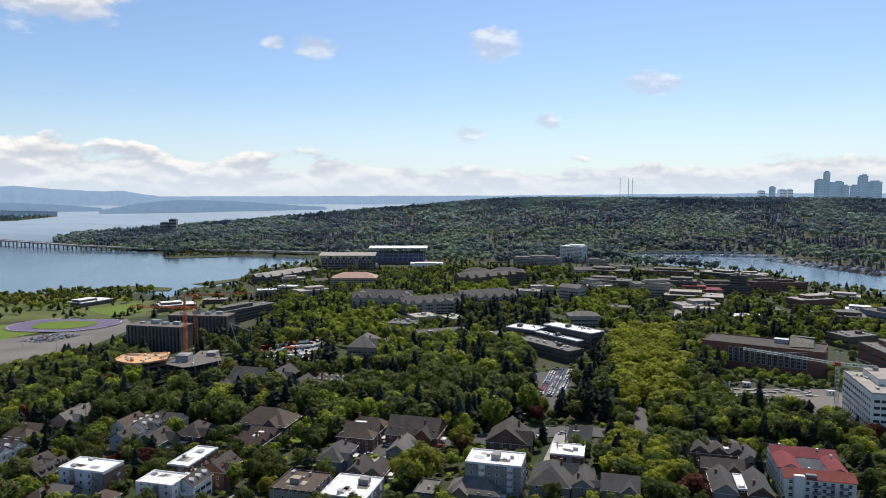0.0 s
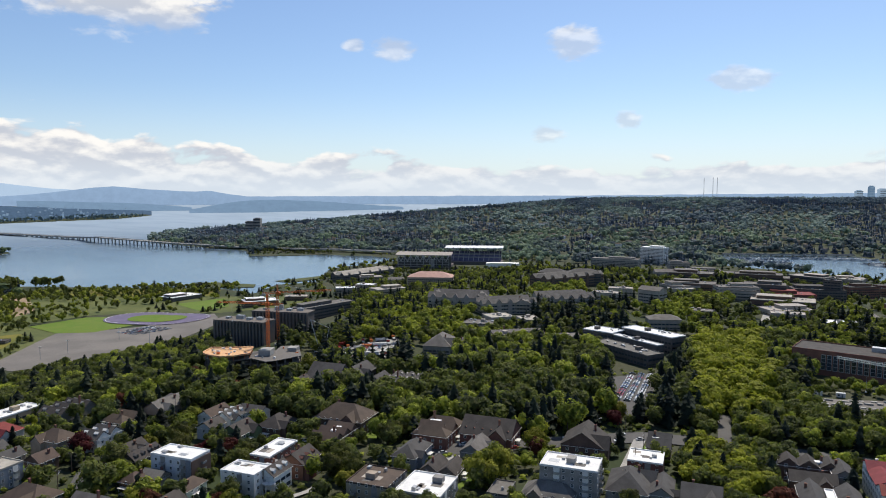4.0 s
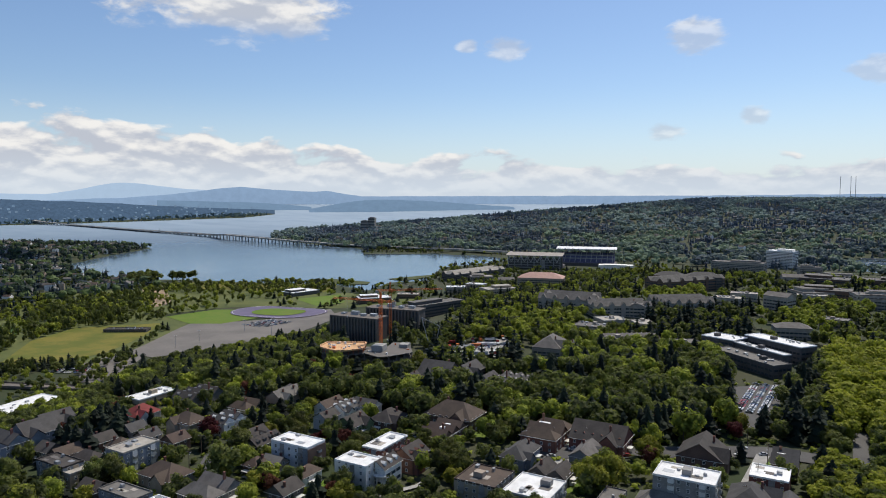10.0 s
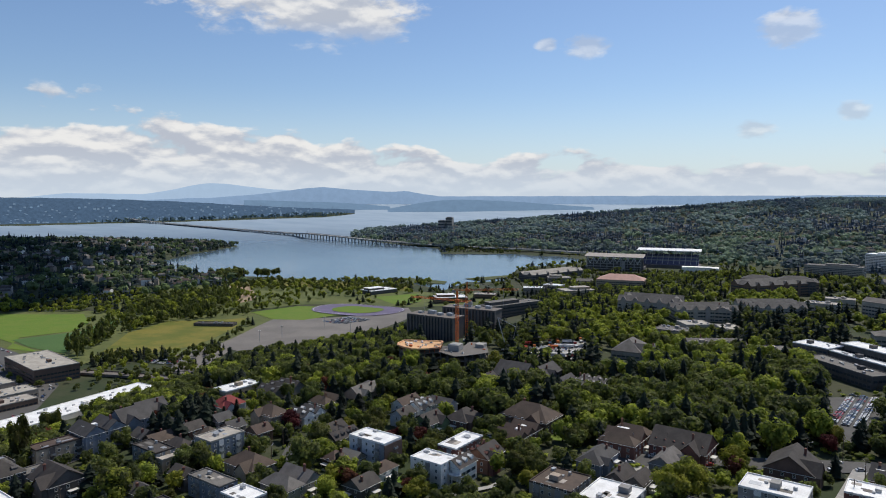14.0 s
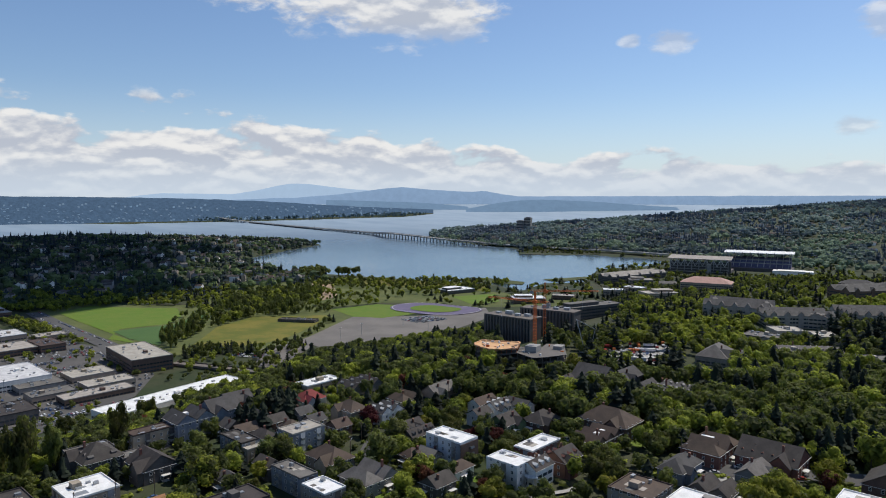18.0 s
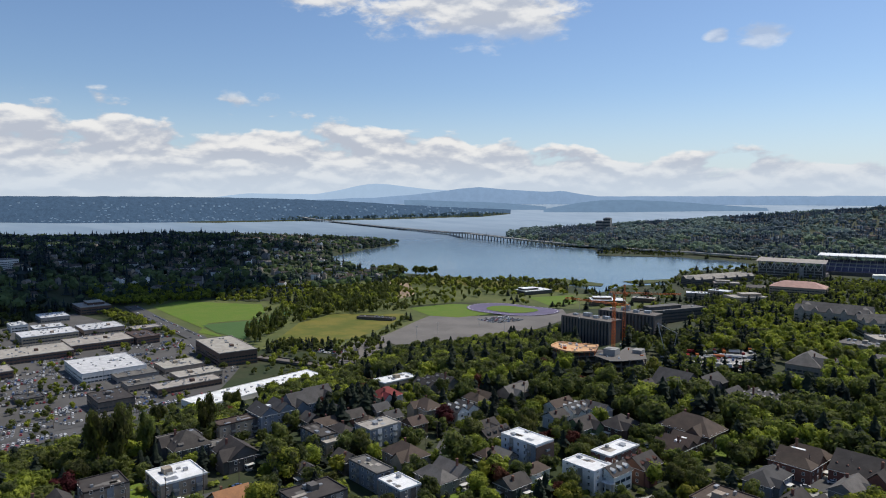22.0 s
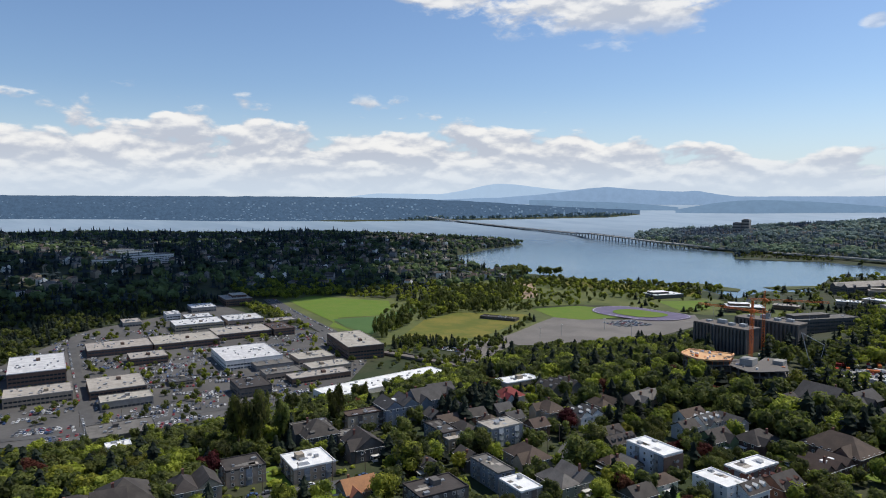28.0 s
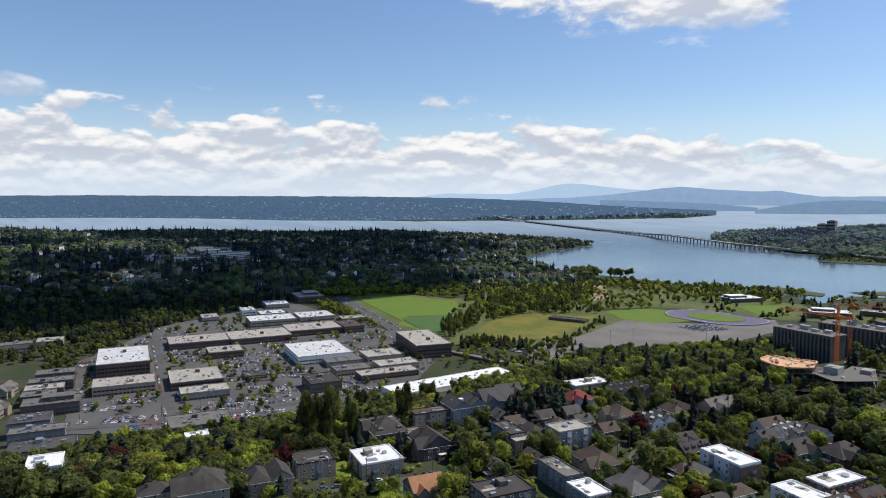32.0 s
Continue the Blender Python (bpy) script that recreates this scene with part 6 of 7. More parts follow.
for a in (14.35, 15.0, 15.3):
    d = 5400
    x, y = d * math.sin(radians(a)), d * math.cos(radians(a))
    root = thing("radio_mast", *draw_in([(x, y, 120)])[0], 0, "tall thin radio mast on the hilltop", "mast", "radio masts")
    o = root.matrix_basis.translation
    s = Shape().beam((x, y, 100), (x, y, 312), 1.3)
    s.v = [tuple(np.array(q) - np.array(o)) for q in draw_in(s.v)]
    part("mast", s, "steel_grey", root)


def track():
    """Running track: a lane oval round a grass infield."""
    c = Vector((-526, 948, 0))
    u = Vector((0.986, -0.16, 0)).normalized()
    v = Vector((u.y, -u.x, 0))
    def oval(half, rad, n=14):
        pts = []
        for k in range(n + 1):
            t = math.pi * k / n
            pts.append(c + u * (half + rad * math.sin(t)) + v * (rad * math.cos(t)))
        for k in range(n + 1):
            t = math.pi * k / n
            pts.append(c - u * (half + rad * math.sin(t)) - v * (rad * math.cos(t)))
        return [(p.x, p.y) for p in pts]
    patch("running_track", "purple-grey running track oval", "track", oval(32, 48), "track", 1.3)
    patch("infield", "mown green infield inside the track", "field", oval(15, 29), "grass", 1.8)
    out, inn = oval(32, 45.6), oval(32, 45.0)
    n = len(out)
    vs = out + inn
    tagged(drape("lane_line", vs, [(k, (k + 1) % n, n + (k + 1) % n, n + k) for k in range(n)], "white_line", 1.7), "white lane line on the track", "marking", kind="structure")


track()


# ---- the corner by the avenue: gabled houses and the red-roofed apartments ----
house(130.5, 319.0, -14.5, 25, 9, 8, "gable", "brown_wall", "dark_roof", "house")
house(141.5, 311.5, -14.5, 8, 15, 8.5, "gable", "stone_wall", "slate_roof", "house")
house(126.0, 303.0, -14.5, 18, 9, 7.5, "gable", "brown_wall", "dark_roof", "house")
house(118.5, 284.0, -14.5, 9.5, 22, 7.5, "gable", "grey_wall", "slate_roof", "house")
house(132.0, 281.0, -14.5, 9.5, 22, 7.5, "gable", "brown_wall", "slate_roof", "house")
house(125.2, 282.5, -14.5, 3.6, 16, 8.3, "flat", "brick_wall", "white_roof", "house")


def red_apartments():
    turn, w, d, h = -14.5, 27.0, 37.0, 11.6
    c, s = math.cos(radians(turn)), math.sin(radians(turn))
    x, y = 142.7 + c * w / 2 - s * d / 2, 279.5 + s * w / 2 + c * d / 2
    root = thing("apartment_house", x, y, ground(x, y), turn, "white four-storey apartments round a court under dark red roofs", "house")
    FOOT.append((x, y, c, s, w / 2, d / 2))
    wings = ((0, 13.0, w, 11.0, "gable"), (0, -13.5, w, 10.0, "gable"), (-9.0, 0.0, 9.0, 16.5, "gable"), (10.0, 0.0, 7.0, 16.5, "gable"))
    for a, b, ww, wd, kind in wings:
        r, g = roof_shape(kind, ww, wd, h, 0.45, 0.24)
        part("wall", Shape().box(-ww / 2, ww / 2, -wd / 2, wd / 2, -6, h), "white_wall", root, "", pose(a, b, 0))
        part("roof", r, "red_roof", root, "", pose(a, b, 0))
        for f in g.f:
            part("gable_wall", Shape().quad([g.v[i] for i in f]), "white_wall", root, "", pose(a, b, 0))
    for b, q in ((-18.0, 5.0), (-16.0, 4.0)):       # a front bay and the stair tower
        part("bay_wall", Shape().box(-2.0, 2.0, -1.0, 1.0, -6, h + 1.6), "white_wall" if q == 5 else "slate_wall", root, "", pose(-w * 0.3 if q == 5 else -w * 0.12, b - 0.9, 0))
    windows(root, w, d, h, 3.0, 1.5, 1.5, 2.8, "ad", 0.9)
    for f in range(4):
        for p in (-1.5, 3.6, 8.8):
            part("balcony", Shape().box(-1.6, 1.6, -1.4, 0, 0, 0.18).box(-1.6, 1.6, -1.4, -1.3, 0.18, 1.1), "slate_wall", root, "", pose(p, -d / 2, 0.4 + f * 2.8))
    for a, b in ((-9, 15), (6, 12), (-3, -13), (10, 5)):
        part("roof_vent", Shape().box(a - 0.5, a + 0.5, b - 0.5, b + 0.5, h + 0.5, h + 3.0), "trim", root)


red_apartments()


# the plot by the law school: slabs, cabins and a lorry
prng = random.Random(14)
PLOT = (215.0, 440.0)
for k in range(26):
    x, y = PLOT[0] - 26 + (k % 9) * 6.4 + prng.uniform(-1.5, 1.5), PLOT[1] - 7 + (k // 9) * 7.0 + prng.uniform(-1.5, 1.5)
    root = thing("slab_stack", x, y, ground(x, y) + 0.4, -14.5 + prng.uniform(-6, 6), "stack of pale concrete slabs on the bare plot", "slabs", "slab stacks")
    a, b = prng.uniform(1.2, 2.6), prng.uniform(0.6, 1.2)
    for j in range(prng.randint(1, 3)):
        part("slab", Shape().box(-a, a, -b, b, j * 0.34, j * 0.34 + 0.28), "concrete", root)
for x, y in ((186, 461), (192, 459.5), (205, 457), (251, 437)):
    root = thing("site_cabin", x, y, ground(x, y) + 0.4, -14.5, "white site cabin on the building plot", "cabin", "site cabins")
    part("body", Shape().box(-2.6, 2.6, -1.2, 1.2, 0, 2.6), "white_wall", root)
    part("roof", Shape().box(-2.75, 2.75, -1.35, 1.35, 2.6, 2.75), "steel_grey", root)
    part("door", Shape().box(0.4, 1.3, -1.26, -1.2, 0.1, 2.1), "slate_wall", root)
    part("window", Shape().box(-1.8, -0.6, -1.25, -1.2, 1.0, 1.9), "glass", root)

# ---- smaller houses in the gaps between the others ----
irng = random.Random(40)
GAPS = [(-300, 190), (-300, 330), (-60, 345), (90, 345), (90, 270), (-60, 262), (-180, 215)]
count = 0
for j in range(-20, 20):
    for i in range(-20, 20):
        a, b = i * 17.0 + irng.uniform(-3, 3), j * 19.0 + irng.uniform(-3, 3)
        x, y = -100 + a * 0.968 + b * 0.25, 280 - a * 0.25 + b * 0.968
        w, d = irng.uniform(8, 11), irng.uniform(10, 14)
        if count >= 14 or not inside(GAPS, x, y) or not 288 < math.hypot(x, y) < 400:
            continue
        if any(taken(x + p * w * 0.55, y + q * d * 0.55, 1.2) for p in (-1, 0, 1) for q in (-1, 0, 1)) or any(inside(p, x + u, y + v) for p in PAVED for u in (-6, 6) for v in (-6, 6)):
            continue
        count += 1
        house(x, y, -14.5 + irng.choice((0, 90)), w, d, irng.uniform(5.2, 6.6), irng.choice(("gable", "gable", "hip")), irng.choice(("brown_wall", "dark_wall", "tan_wall", "white_wall", "grey_wall", "brick_wall")), irng.choice(("dark_roof", "brown_roof", "dark_roof", "slate_roof")), "house")


def bay_bridge(a, b, z):
    """A low concrete road bridge on piers across the head of the bay."""
    root = thing("road_bridge", a[0], a[1], 0, math.degrees(math.atan2(b[1] - a[1], b[0] - a[0])), "long grey concrete road bridge over the bay", "bridge")
    l = math.dist(a, b)
    part("deck", Shape().box(0, l, -8, 8, z - 2, z), "concrete", root)
    for q in (-8, 7.6):
        part("railing", Shape().box(0, l, q, q + 0.4, z, z + 1.2), "concrete", root)
    for k in range(12):
        part("pier", Shape().box(l * (k + 0.5) / 12 - 1, l * (k + 0.5) / 12 + 1, -5, 5, -4, z - 2), "concrete", root)


bay_bridge((620, 2185), (1000, 2185), 6.0)

# ---- woods and garden trees ----
MID, FARTREES = [], []


def grove(poly, n, mix, low, high, seed, near, over=False):
    for x, y, k, w_, h, reach in scatter(poly, n, mix, low, high, seed, 0.5 if near or over else 5.0):
        if any(inside(p, x, y) for p in PAVED):
            if not over:
                continue
        if near:
            tree(x, y, k, h, w_ / h)
        else:
            MID.append((x, y, k, w_, h))


def lone(x, y, kind, h, wide):
    if not taken(x, y, 1.0):
        tree(x, y, kind, h, wide)


# single trees that stand out among the houses
lone(-178.3, 267.2, "leafy", 17, 1.15)
lone(-213.6, 308.9, "red", 13, 1.1)
lone(-284.1, 289.8, "fir", 17, 1.1)
lone(-287.6, 301.4, "fir", 19, 1.1)
lone(-276.3, 298.3, "fir", 18, 1.2)
lone(-270.5, 302.4, "fir", 18, 1.1)
lone(-259.0, 295.0, "fir", 17, 1.1)
lone(-266.3, 274.6, "fir", 15, 1.1)
lone(-259.1, 282.7, "fir", 16, 1.1)
lone(-223.3, 287.5, "leafy", 15, 0.9)
lone(-171.7, 326.8, "leafy", 15, 0.9)
lone(-193.4, 348.9, "fir", 14, 1.2)
lone(-313.8, 371.4, "fir", 17, 0.8)
lone(-152.1, 244.8, "bright", 12, 1.0)
lone(-140.8, 262.7, "leafy", 13, 1.0)
lone(-146.9, 257.2, "red", 10, 1.1)
lone(-154.8, 262.1, "red", 9, 1.0)
lone(-227.2, 244.6, "leafy", 13, 1.1)
lone(-230.5, 206.6, "bright", 17, 1.1)
lone(-165.4, 227.0, "leafy", 12, 1.0)
lone(-113.9, 255.2, "bright", 12, 1.1)
lone(-169.0, 289.1, "bright", 9, 1.2)
lone(-176.6, 220.2, "leafy", 11, 1.1)
lone(-231.8, 227.9, "fir", 14, 1.1)
lone(-231.6, 217.0, "leafy", 14, 1.0)
lone(-216.5, 226.6, "bright", 10, 1.0)
lone(-206.8, 294.4, "fir", 9, 1.0)
lone(-156.5, 325.1, "red", 6, 1.3)
lone(-132.1, 316.6, "leafy", 9, 1.0)
lone(-120.7, 356.6, "bright", 10, 0.9)
lone(-227.0, 353.0, "leafy", 15, 1.0)
lone(-278.8, 411.6, "leafy", 20, 1.0)
lone(-270.6, 426.9, "fir", 20, 1.1)
lone(-176.8, 387.1, "fir", 14, 1.0)
lone(-200.3, 403.1, "fir", 18, 1.0)
lone(-247.6, 303.9, "leafy", 13, 1.2)
lone(-206.9, 230.3, "leafy", 9, 1.2)
lone(-162.6, 419.9, "leafy", 19, 1.0)
lone(-144.6, 462.1, "bright", 19, 1.0)
lone(-123.9, 287.8, "leafy", 15, 1.05)
lone(-141.1, 317.2, "red", 11, 1.0)
lone(-136.4, 312.1, "fir", 8, 0.9)
lone(-15.8, 299.3, "bright", 16, 1.1)
lone(-9.3, 315.0, "bright", 14, 1.1)
lone(9.9, 361.1, "bright", 14, 1.0)
lone(16.8, 349.8, "blossom", 13, 0.9)
lone(58.1, 395.8, "bright", 13, 0.9)
lone(-164.0, 311.8, "leafy", 14, 1.0)
lone(-205.0, 348.6, "fir", 15, 0.8)
lone(-97.2, 332.4, "leafy", 14, 0.9)
lone(-81.3, 306.5, "leafy", 15, 1.0)
lone(-267.7, 236.8, "leafy", 13, 1.0)
lone(-234.9, 245.7, "leafy", 15, 1.1)
lone(-222.6, 249.5, "leafy", 14, 1.1)
lone(-231.0, 222.8, "bright", 13, 1.1)
lone(-119.2, 267.5, "leafy", 12, 1.0)
lone(-120.8, 259.4, "red", 9, 1.0)
lone(-320.1, 169.9, "poplar", 32, 1.1)
lone(-307.5, 173.6, "poplar", 33, 1.1)
lone(-334.3, 191.7, "poplar", 30, 1.1)
lone(-318.5, 194.7, "poplar", 25, 1.1)
lone(-434.8, 275.0, "leafy", 14, 1.0)
lone(-311.8, 225.4, "poplar", 28, 1.1)
lone(-377.7, 291.4, "poplar", 19, 1.3)
lone(-371.0, 292.7, "poplar", 18, 1.2)
lone(-352.2, 180.6, "fir", 15, 1.0)
lone(-325.0, 158.4, "leafy", 13, 1.0)
lone(-231.5, 207.0, "leafy", 17, 1.1)
lone(-213.9, 177.7, "bright", 15, 1.0)
lone(-241.8, 179.4, "bright", 10, 1.0)
lone(-257.5, 150.7, "bright", 12, 1.1)
lone(-242.3, 147.2, "bright", 11, 1.0)
lone(-302.5, 92.1, "bright", 14, 1.2)
lone(-326.8, 87.1, "bright", 14, 1.2)
lone(-318.2, 118.2, "bright", 13, 1.2)
lone(-306.1, 124.4, "leafy", 13, 1.1)
lone(-330.5, 57.5, "leafy", 13, 1.1)
lone(-337.5, 45.6, "bright", 13, 1.1)
lone(-339.0, 75.5, "fir", 15, 1.2)
lone(-243.2, 237.2, "leafy", 11, 1.1)
lone(-185.9, 293.3, "leafy", 15, 1.1)
lone(-224.9, 320.3, "red", 12, 1.0)
lone(-215.0, 303.9, "fir", 9, 1.0)
lone(-170.3, 326.6, "leafy", 14, 0.9)
lone(-157.4, 259.9, "bright", 10, 1.0)
lone(-156.9, 267.7, "red", 10, 1.0)
lone(-166.5, 276.7, "red", 9, 1.0)
lone(-155.3, 278.9, "leafy", 11, 1.0)
lone(-188.0, 300.3, "leafy", 13, 1.1)
lone(-36.8, 290.3, "leafy", 13, 1.0)
lone(-72.9, 295.4, "leafy", 14, 0.9)
lone(-83.5, 296.6, "leafy", 13, 1.0)
lone(-66.7, 343.1, "leafy", 13, 1.0)
lone(8.7, 339.4, "blossom", 13, 1.1)
lone(3.0, 346.9, "bright", 14, 0.9)
lone(-7.5, 303.9, "bright", 16, 1.1)
lone(-14.7, 294.4, "bright", 14, 1.1)
lone(70.3, 290.5, "blossom", 15, 1.2)
lone(161.6, 294.5, "leafy", 14, 1.2)
lone(152.3, 347.3, "bright", 10, 1.2)
lone(141.0, 350.6, "bright", 9, 1.2)
lone(187.0, 353.1, "bright", 9, 1.2)
lone(85.5, 343.6, "fir", 16, 1.0)
lone(82.9, 321.9, "fir", 15, 1.0)

# gardens between the houses
for s in scatter([(-420, 20), (-330, 440), (-150, 470), (240, 400), (220, 180), (0, 200), (-180, 140)], 1200, [("leafy", 11), ("bright", 4), ("fir", 3), ("red", 1)], 6, 14, 77, gap=0.8, space=0.26):
    if not any(inside(p, s[0], s[1]) for p in PAVED):
        tree(s[0], s[1], s[2], s[4], s[3] / s[4])

# ---- woods and garden trees ----
grove([(-444, 468), (-465, 574), (-451, 628), (-402, 650), (-370, 708), (-339, 750), (-213, 491), (-184, 414), (-155, 423), (-130, 375), (-141, 356), (-178, 383), (-213, 376), (-271, 389), (-337, 415)], 430, [('leafy', 6), ('bright', 2), ('fir', 1)], 13, 20, 1, near=True)
grove([(-152, 438), (-113, 473), (-71, 463), (-47, 494), (69, 529), (68, 478), (59, 403), (25, 362), (-5, 361), (-26, 372), (-63, 353), (-82, 369), (-104, 357), (-130, 375)], 300, [('fir', 3), ('leafy', 9), ('bright', 2)], 14, 23, 2, near=True)
grove([(-52, 588), (67, 625), (69, 529), (-43, 495)], 90, [('leafy', 3), ('bright', 3), ('fir', 1)], 12, 18, 3, near=True)
grove([(152, 600), (206, 620), (180, 522), (153, 428), (112, 424), (128, 501)], 105, [('blossom', 1)], 17, 22, 4, near=True)
grove([(99, 492), (144, 576), (102, 388), (75, 386)], 50, [('fir', 2), ('leafy', 3)], 13, 19, 5, near=True)
grove([(103, 388), (112, 383), (83, 290), (63, 289)], 30, [('blossom', 3), ('leafy', 1)], 12, 15, 6, near=True)
grove([(120, 389), (141, 390), (111, 292), (89, 290)], 50, [('blossom', 2), ('leafy', 3)], 12, 15, 7, near=True)
grove([(96, 340), (107, 340), (92, 286), (80, 286)], 16, [('blossom', 2), ('leafy', 1)], 12, 15, 8, near=True)
grove([(192, 481), (214, 487), (231, 481), (257, 469), (258, 450), (244, 444), (218, 461), (182, 455)], 34, [('leafy', 3), ('bright', 2)], 5, 9, 9, near=True)
grove([(284, 502), (291, 481), (280, 450), (260, 450)], 16, [('leafy', 3), ('bright', 1)], 6, 10, 10, near=True)
grove([(160, 434), (176, 407), (232, 400), (198, 339), (128, 346)], 120, [('leafy', 4), ('bright', 2), ('fir', 1)], 11, 17, 11, near=True)
grove([(285, 801), (344, 750), (440, 766), (357, 621), (234, 603)], 90, [('leafy', 3), ('bright', 2), ('fir', 3)], 10, 18, 12, near=False)
grove([(-327, 1314), (436, 1538), (190, 663), (-52, 588), (-106, 520), (-137, 551)], 980, [('leafy', 3), ('bright', 5), ('fir', 4)], 9, 16, 13, near=False)
grove([(190, 898), (670, 1032), (370, 567), (215, 567), (157, 638)], 330, [('leafy', 4), ('bright', 3), ('fir', 2)], 9, 15, 14, near=False)
grove([(-327, 1772), (878, 1729), (582, 1108), (86, 898), (-188, 1015)], 330, [('leafy', 3), ('bright', 2), ('fir', 4)], 7, 13, 15, near=False)
grove([(-191, 611), (-116, 660), (-76, 490), (-142, 479)], 150, [('fir', 4), ('leafy', 4), ('bright', 1)], 12, 19, 16, near=False)
grove([(-189, 778), (-131, 1051), (-34, 679), (-104, 620)], 150, [('bright', 4), ('fir', 2), ('leafy', 1)], 10, 17, 17, near=False)
grove([(-352, 895), (-209, 653), (-161, 502), (-144, 486), (-139, 443), (-195, 440), (-183, 501)], 60, [('leafy', 2), ('fir', 2)], 12, 18, 18, near=False)
grove([(-817, 686), (-889, 931), (-897, 1184), (-779, 1226), (-589, 1383), (-537, 1289), (-642, 1011), (-647, 853), (-650, 775), (-631, 660), (-676, 576)], 430, [('leafy', 3), ('poplar', 2), ('bright', 5)], 7, 16, 19, near=False)
grove([(-779, 718), (-906, 919), (-888, 1026), (-785, 1001), (-694, 775), (-674, 706)], 190, [('leafy', 3), ('poplar', 3), ('bright', 1)], 14, 20, 20, near=False)
grove([(-661, 534), (-766, 628), (-788, 710), (-711, 647), (-631, 525)], 110, [('poplar', 5), ('leafy', 1)], 18, 24, 21, near=False)
grove([(-630, 537), (-602, 591), (-575, 601), (-545, 570), (-595, 514)], 60, [('poplar', 1), ('fir', 1), ('leafy', 1)], 8, 12, 22, near=False)
grove([(-1170, 625), (-1140, 790), (-1010, 760), (-990, 690), (-985, 635), (-1020, 590), (-1092, 575)], 300, [('bright', 4), ('leafy', 1)], 10, 15, 23, near=False)
grove([(-328, 32), (-392, 39), (-389, 76), (-421, 110), (-360, 110), (-335, 136), (-287, 130), (-265, 107)], 130, [('bright', 2), ('leafy', 6), ('fir', 1)], 11, 16, 24, near=True)
grove([(-435, 104), (-497, 145), (-438, 179), (-337, 156), (-324, 132), (-366, 98)], 40, [('leafy', 4), ('bright', 1), ('fir', 1)], 6, 10, 25, near=True)
grove([(-333, 211), (-441, 305), (-334, 262), (-306, 239), (-299, 211)], 34, [('leafy', 3), ('bright', 2)], 10, 15, 26, near=True)
grove([(-475, 398), (-489, 484), (-403, 440), (-301, 351), (-297, 284), (-352, 305)], 80, [('leafy', 3), ('bright', 1)], 11, 15, 27, near=True)
grove([(-292, 287), (-299, 327), (-265, 310), (-245, 282), (-262, 262)], 40, [('fir', 5), ('leafy', 1)], 14, 18, 28, near=True)
grove([(-895, 180), (-964, 397), (-892, 566), (-599, 453), (-435, 275), (-543, 167), (-612, 121)], 270, [('leafy', 4), ('bright', 3)], 5, 9, 29, near=False, over=True)
grove([(-997, 107), (-918, 204), (-919, 258), (-817, 229), (-773, 160), (-589, 125), (-555, 110), (-675, 121), (-837, 119), (-831, 88)], 130, [('leafy', 4), ('fir', 1)], 9, 14, 30, near=False)
grove([(-860, 91), (-1413, 123), (-1167, 393), (-1039, 526), (-964, 397), (-914, 264), (-913, 184)], 900, [('leafy', 3), ('fir', 3)], 9, 14, 31, near=False)
grove([(-1277, 1274), (-946, 1178), (-875, 1256), (-791, 1235), (-645, 1260), (-555, 1229), (-582, 1136), (-841, 1080), (-1101, 1120)], 260, [('leafy', 3), ('poplar', 1)], 7, 13, 32, near=False)
grove([(-531, 604), (-621, 791), (-607, 795), (-520, 618)], 46, [('leafy', 2), ('fir', 1), ('poplar', 1)], 6, 11, 33, near=False)
grove([(-564, 587), (-563, 666), (-469, 565), (-472, 499)], 40, [('leafy', 2), ('fir', 1), ('bright', 1)], 7, 12, 34, near=False, over=True)
grove([(-767, 676), (-687, 881), (-655, 854), (-716, 780), (-713, 671)], 60, [('leafy', 2), ('poplar', 2)], 8, 13, 35, near=False)
grove([(-889, 2188), (-658, 2199), (-561, 2104), (-697, 2095), (-831, 2052)], 110, [('leafy', 3), ('fir', 1)], 8, 13, 36, near=False)
grove([(-1039, 1228), (-1027, 1308), (-942, 1210), (-979, 1165)], 26, [('leafy', 1)], 20, 26, 37, near=False)
grove([(-1008, 1315), (-964, 1344), (-898, 1258), (-935, 1223)], 7, [('leafy', 1)], 22, 27, 38, near=False)
grove([(-130, 722), (-57, 735), (-51, 600), (-85, 567)], 60, [('bright', 6), ('leafy', 1)], 11, 17, 41, near=False, over=True)
grove([(22, 977), (90, 973), (77, 845), (22, 830)], 22, [('bright', 5)], 14, 20, 42, near=False, over=True)
grove([(-47, 655), (12, 672), (11, 614), (-43, 594)], 26, [('bright', 3), ('leafy', 2)], 9, 14, 43, near=False, over=True)
grove([(155, 801), (198, 813), (175, 717), (139, 707)], 22, [('bright', 5)], 12, 17, 44, near=False, over=True)
grove([(216, 880), (264, 893), (239, 806), (196, 794)], 24, [('bright', 4), ('leafy', 1)], 12, 17, 45, near=False, over=True)
grove([(14, 773), (126, 825), (97, 629), (11, 590)], 90, [('fir', 4), ('leafy', 3)], 14, 21, 46, near=False, over=True)
grove([(-1079, 793), (-1095, 898), (-1000, 991), (-853, 866), (-845, 761), (-919, 777), (-969, 723)], 260, [('leafy', 3), ('bright', 3), ('fir', 1)], 8, 14, 47, near=False)
grove([(-985, 560), (-1040, 540), (-760, 500), (-700, 520), (-800, 545)], 70, [('bright', 2), ('leafy', 2)], 7, 11, 48, near=False)
grove([(-650, 430), (-470, 455), (-440, 535), (-600, 545)], 60, [('leafy', 3), ('bright', 2)], 6, 11, 49, near=False, over=True)
grove([(210, 622), (244, 604), (222, 540), (196, 480), (170, 430), (156, 430), (184, 522)], 60, [('leafy', 5), ('fir', 2), ('bright', 1)], 13, 19, 51, near=True)
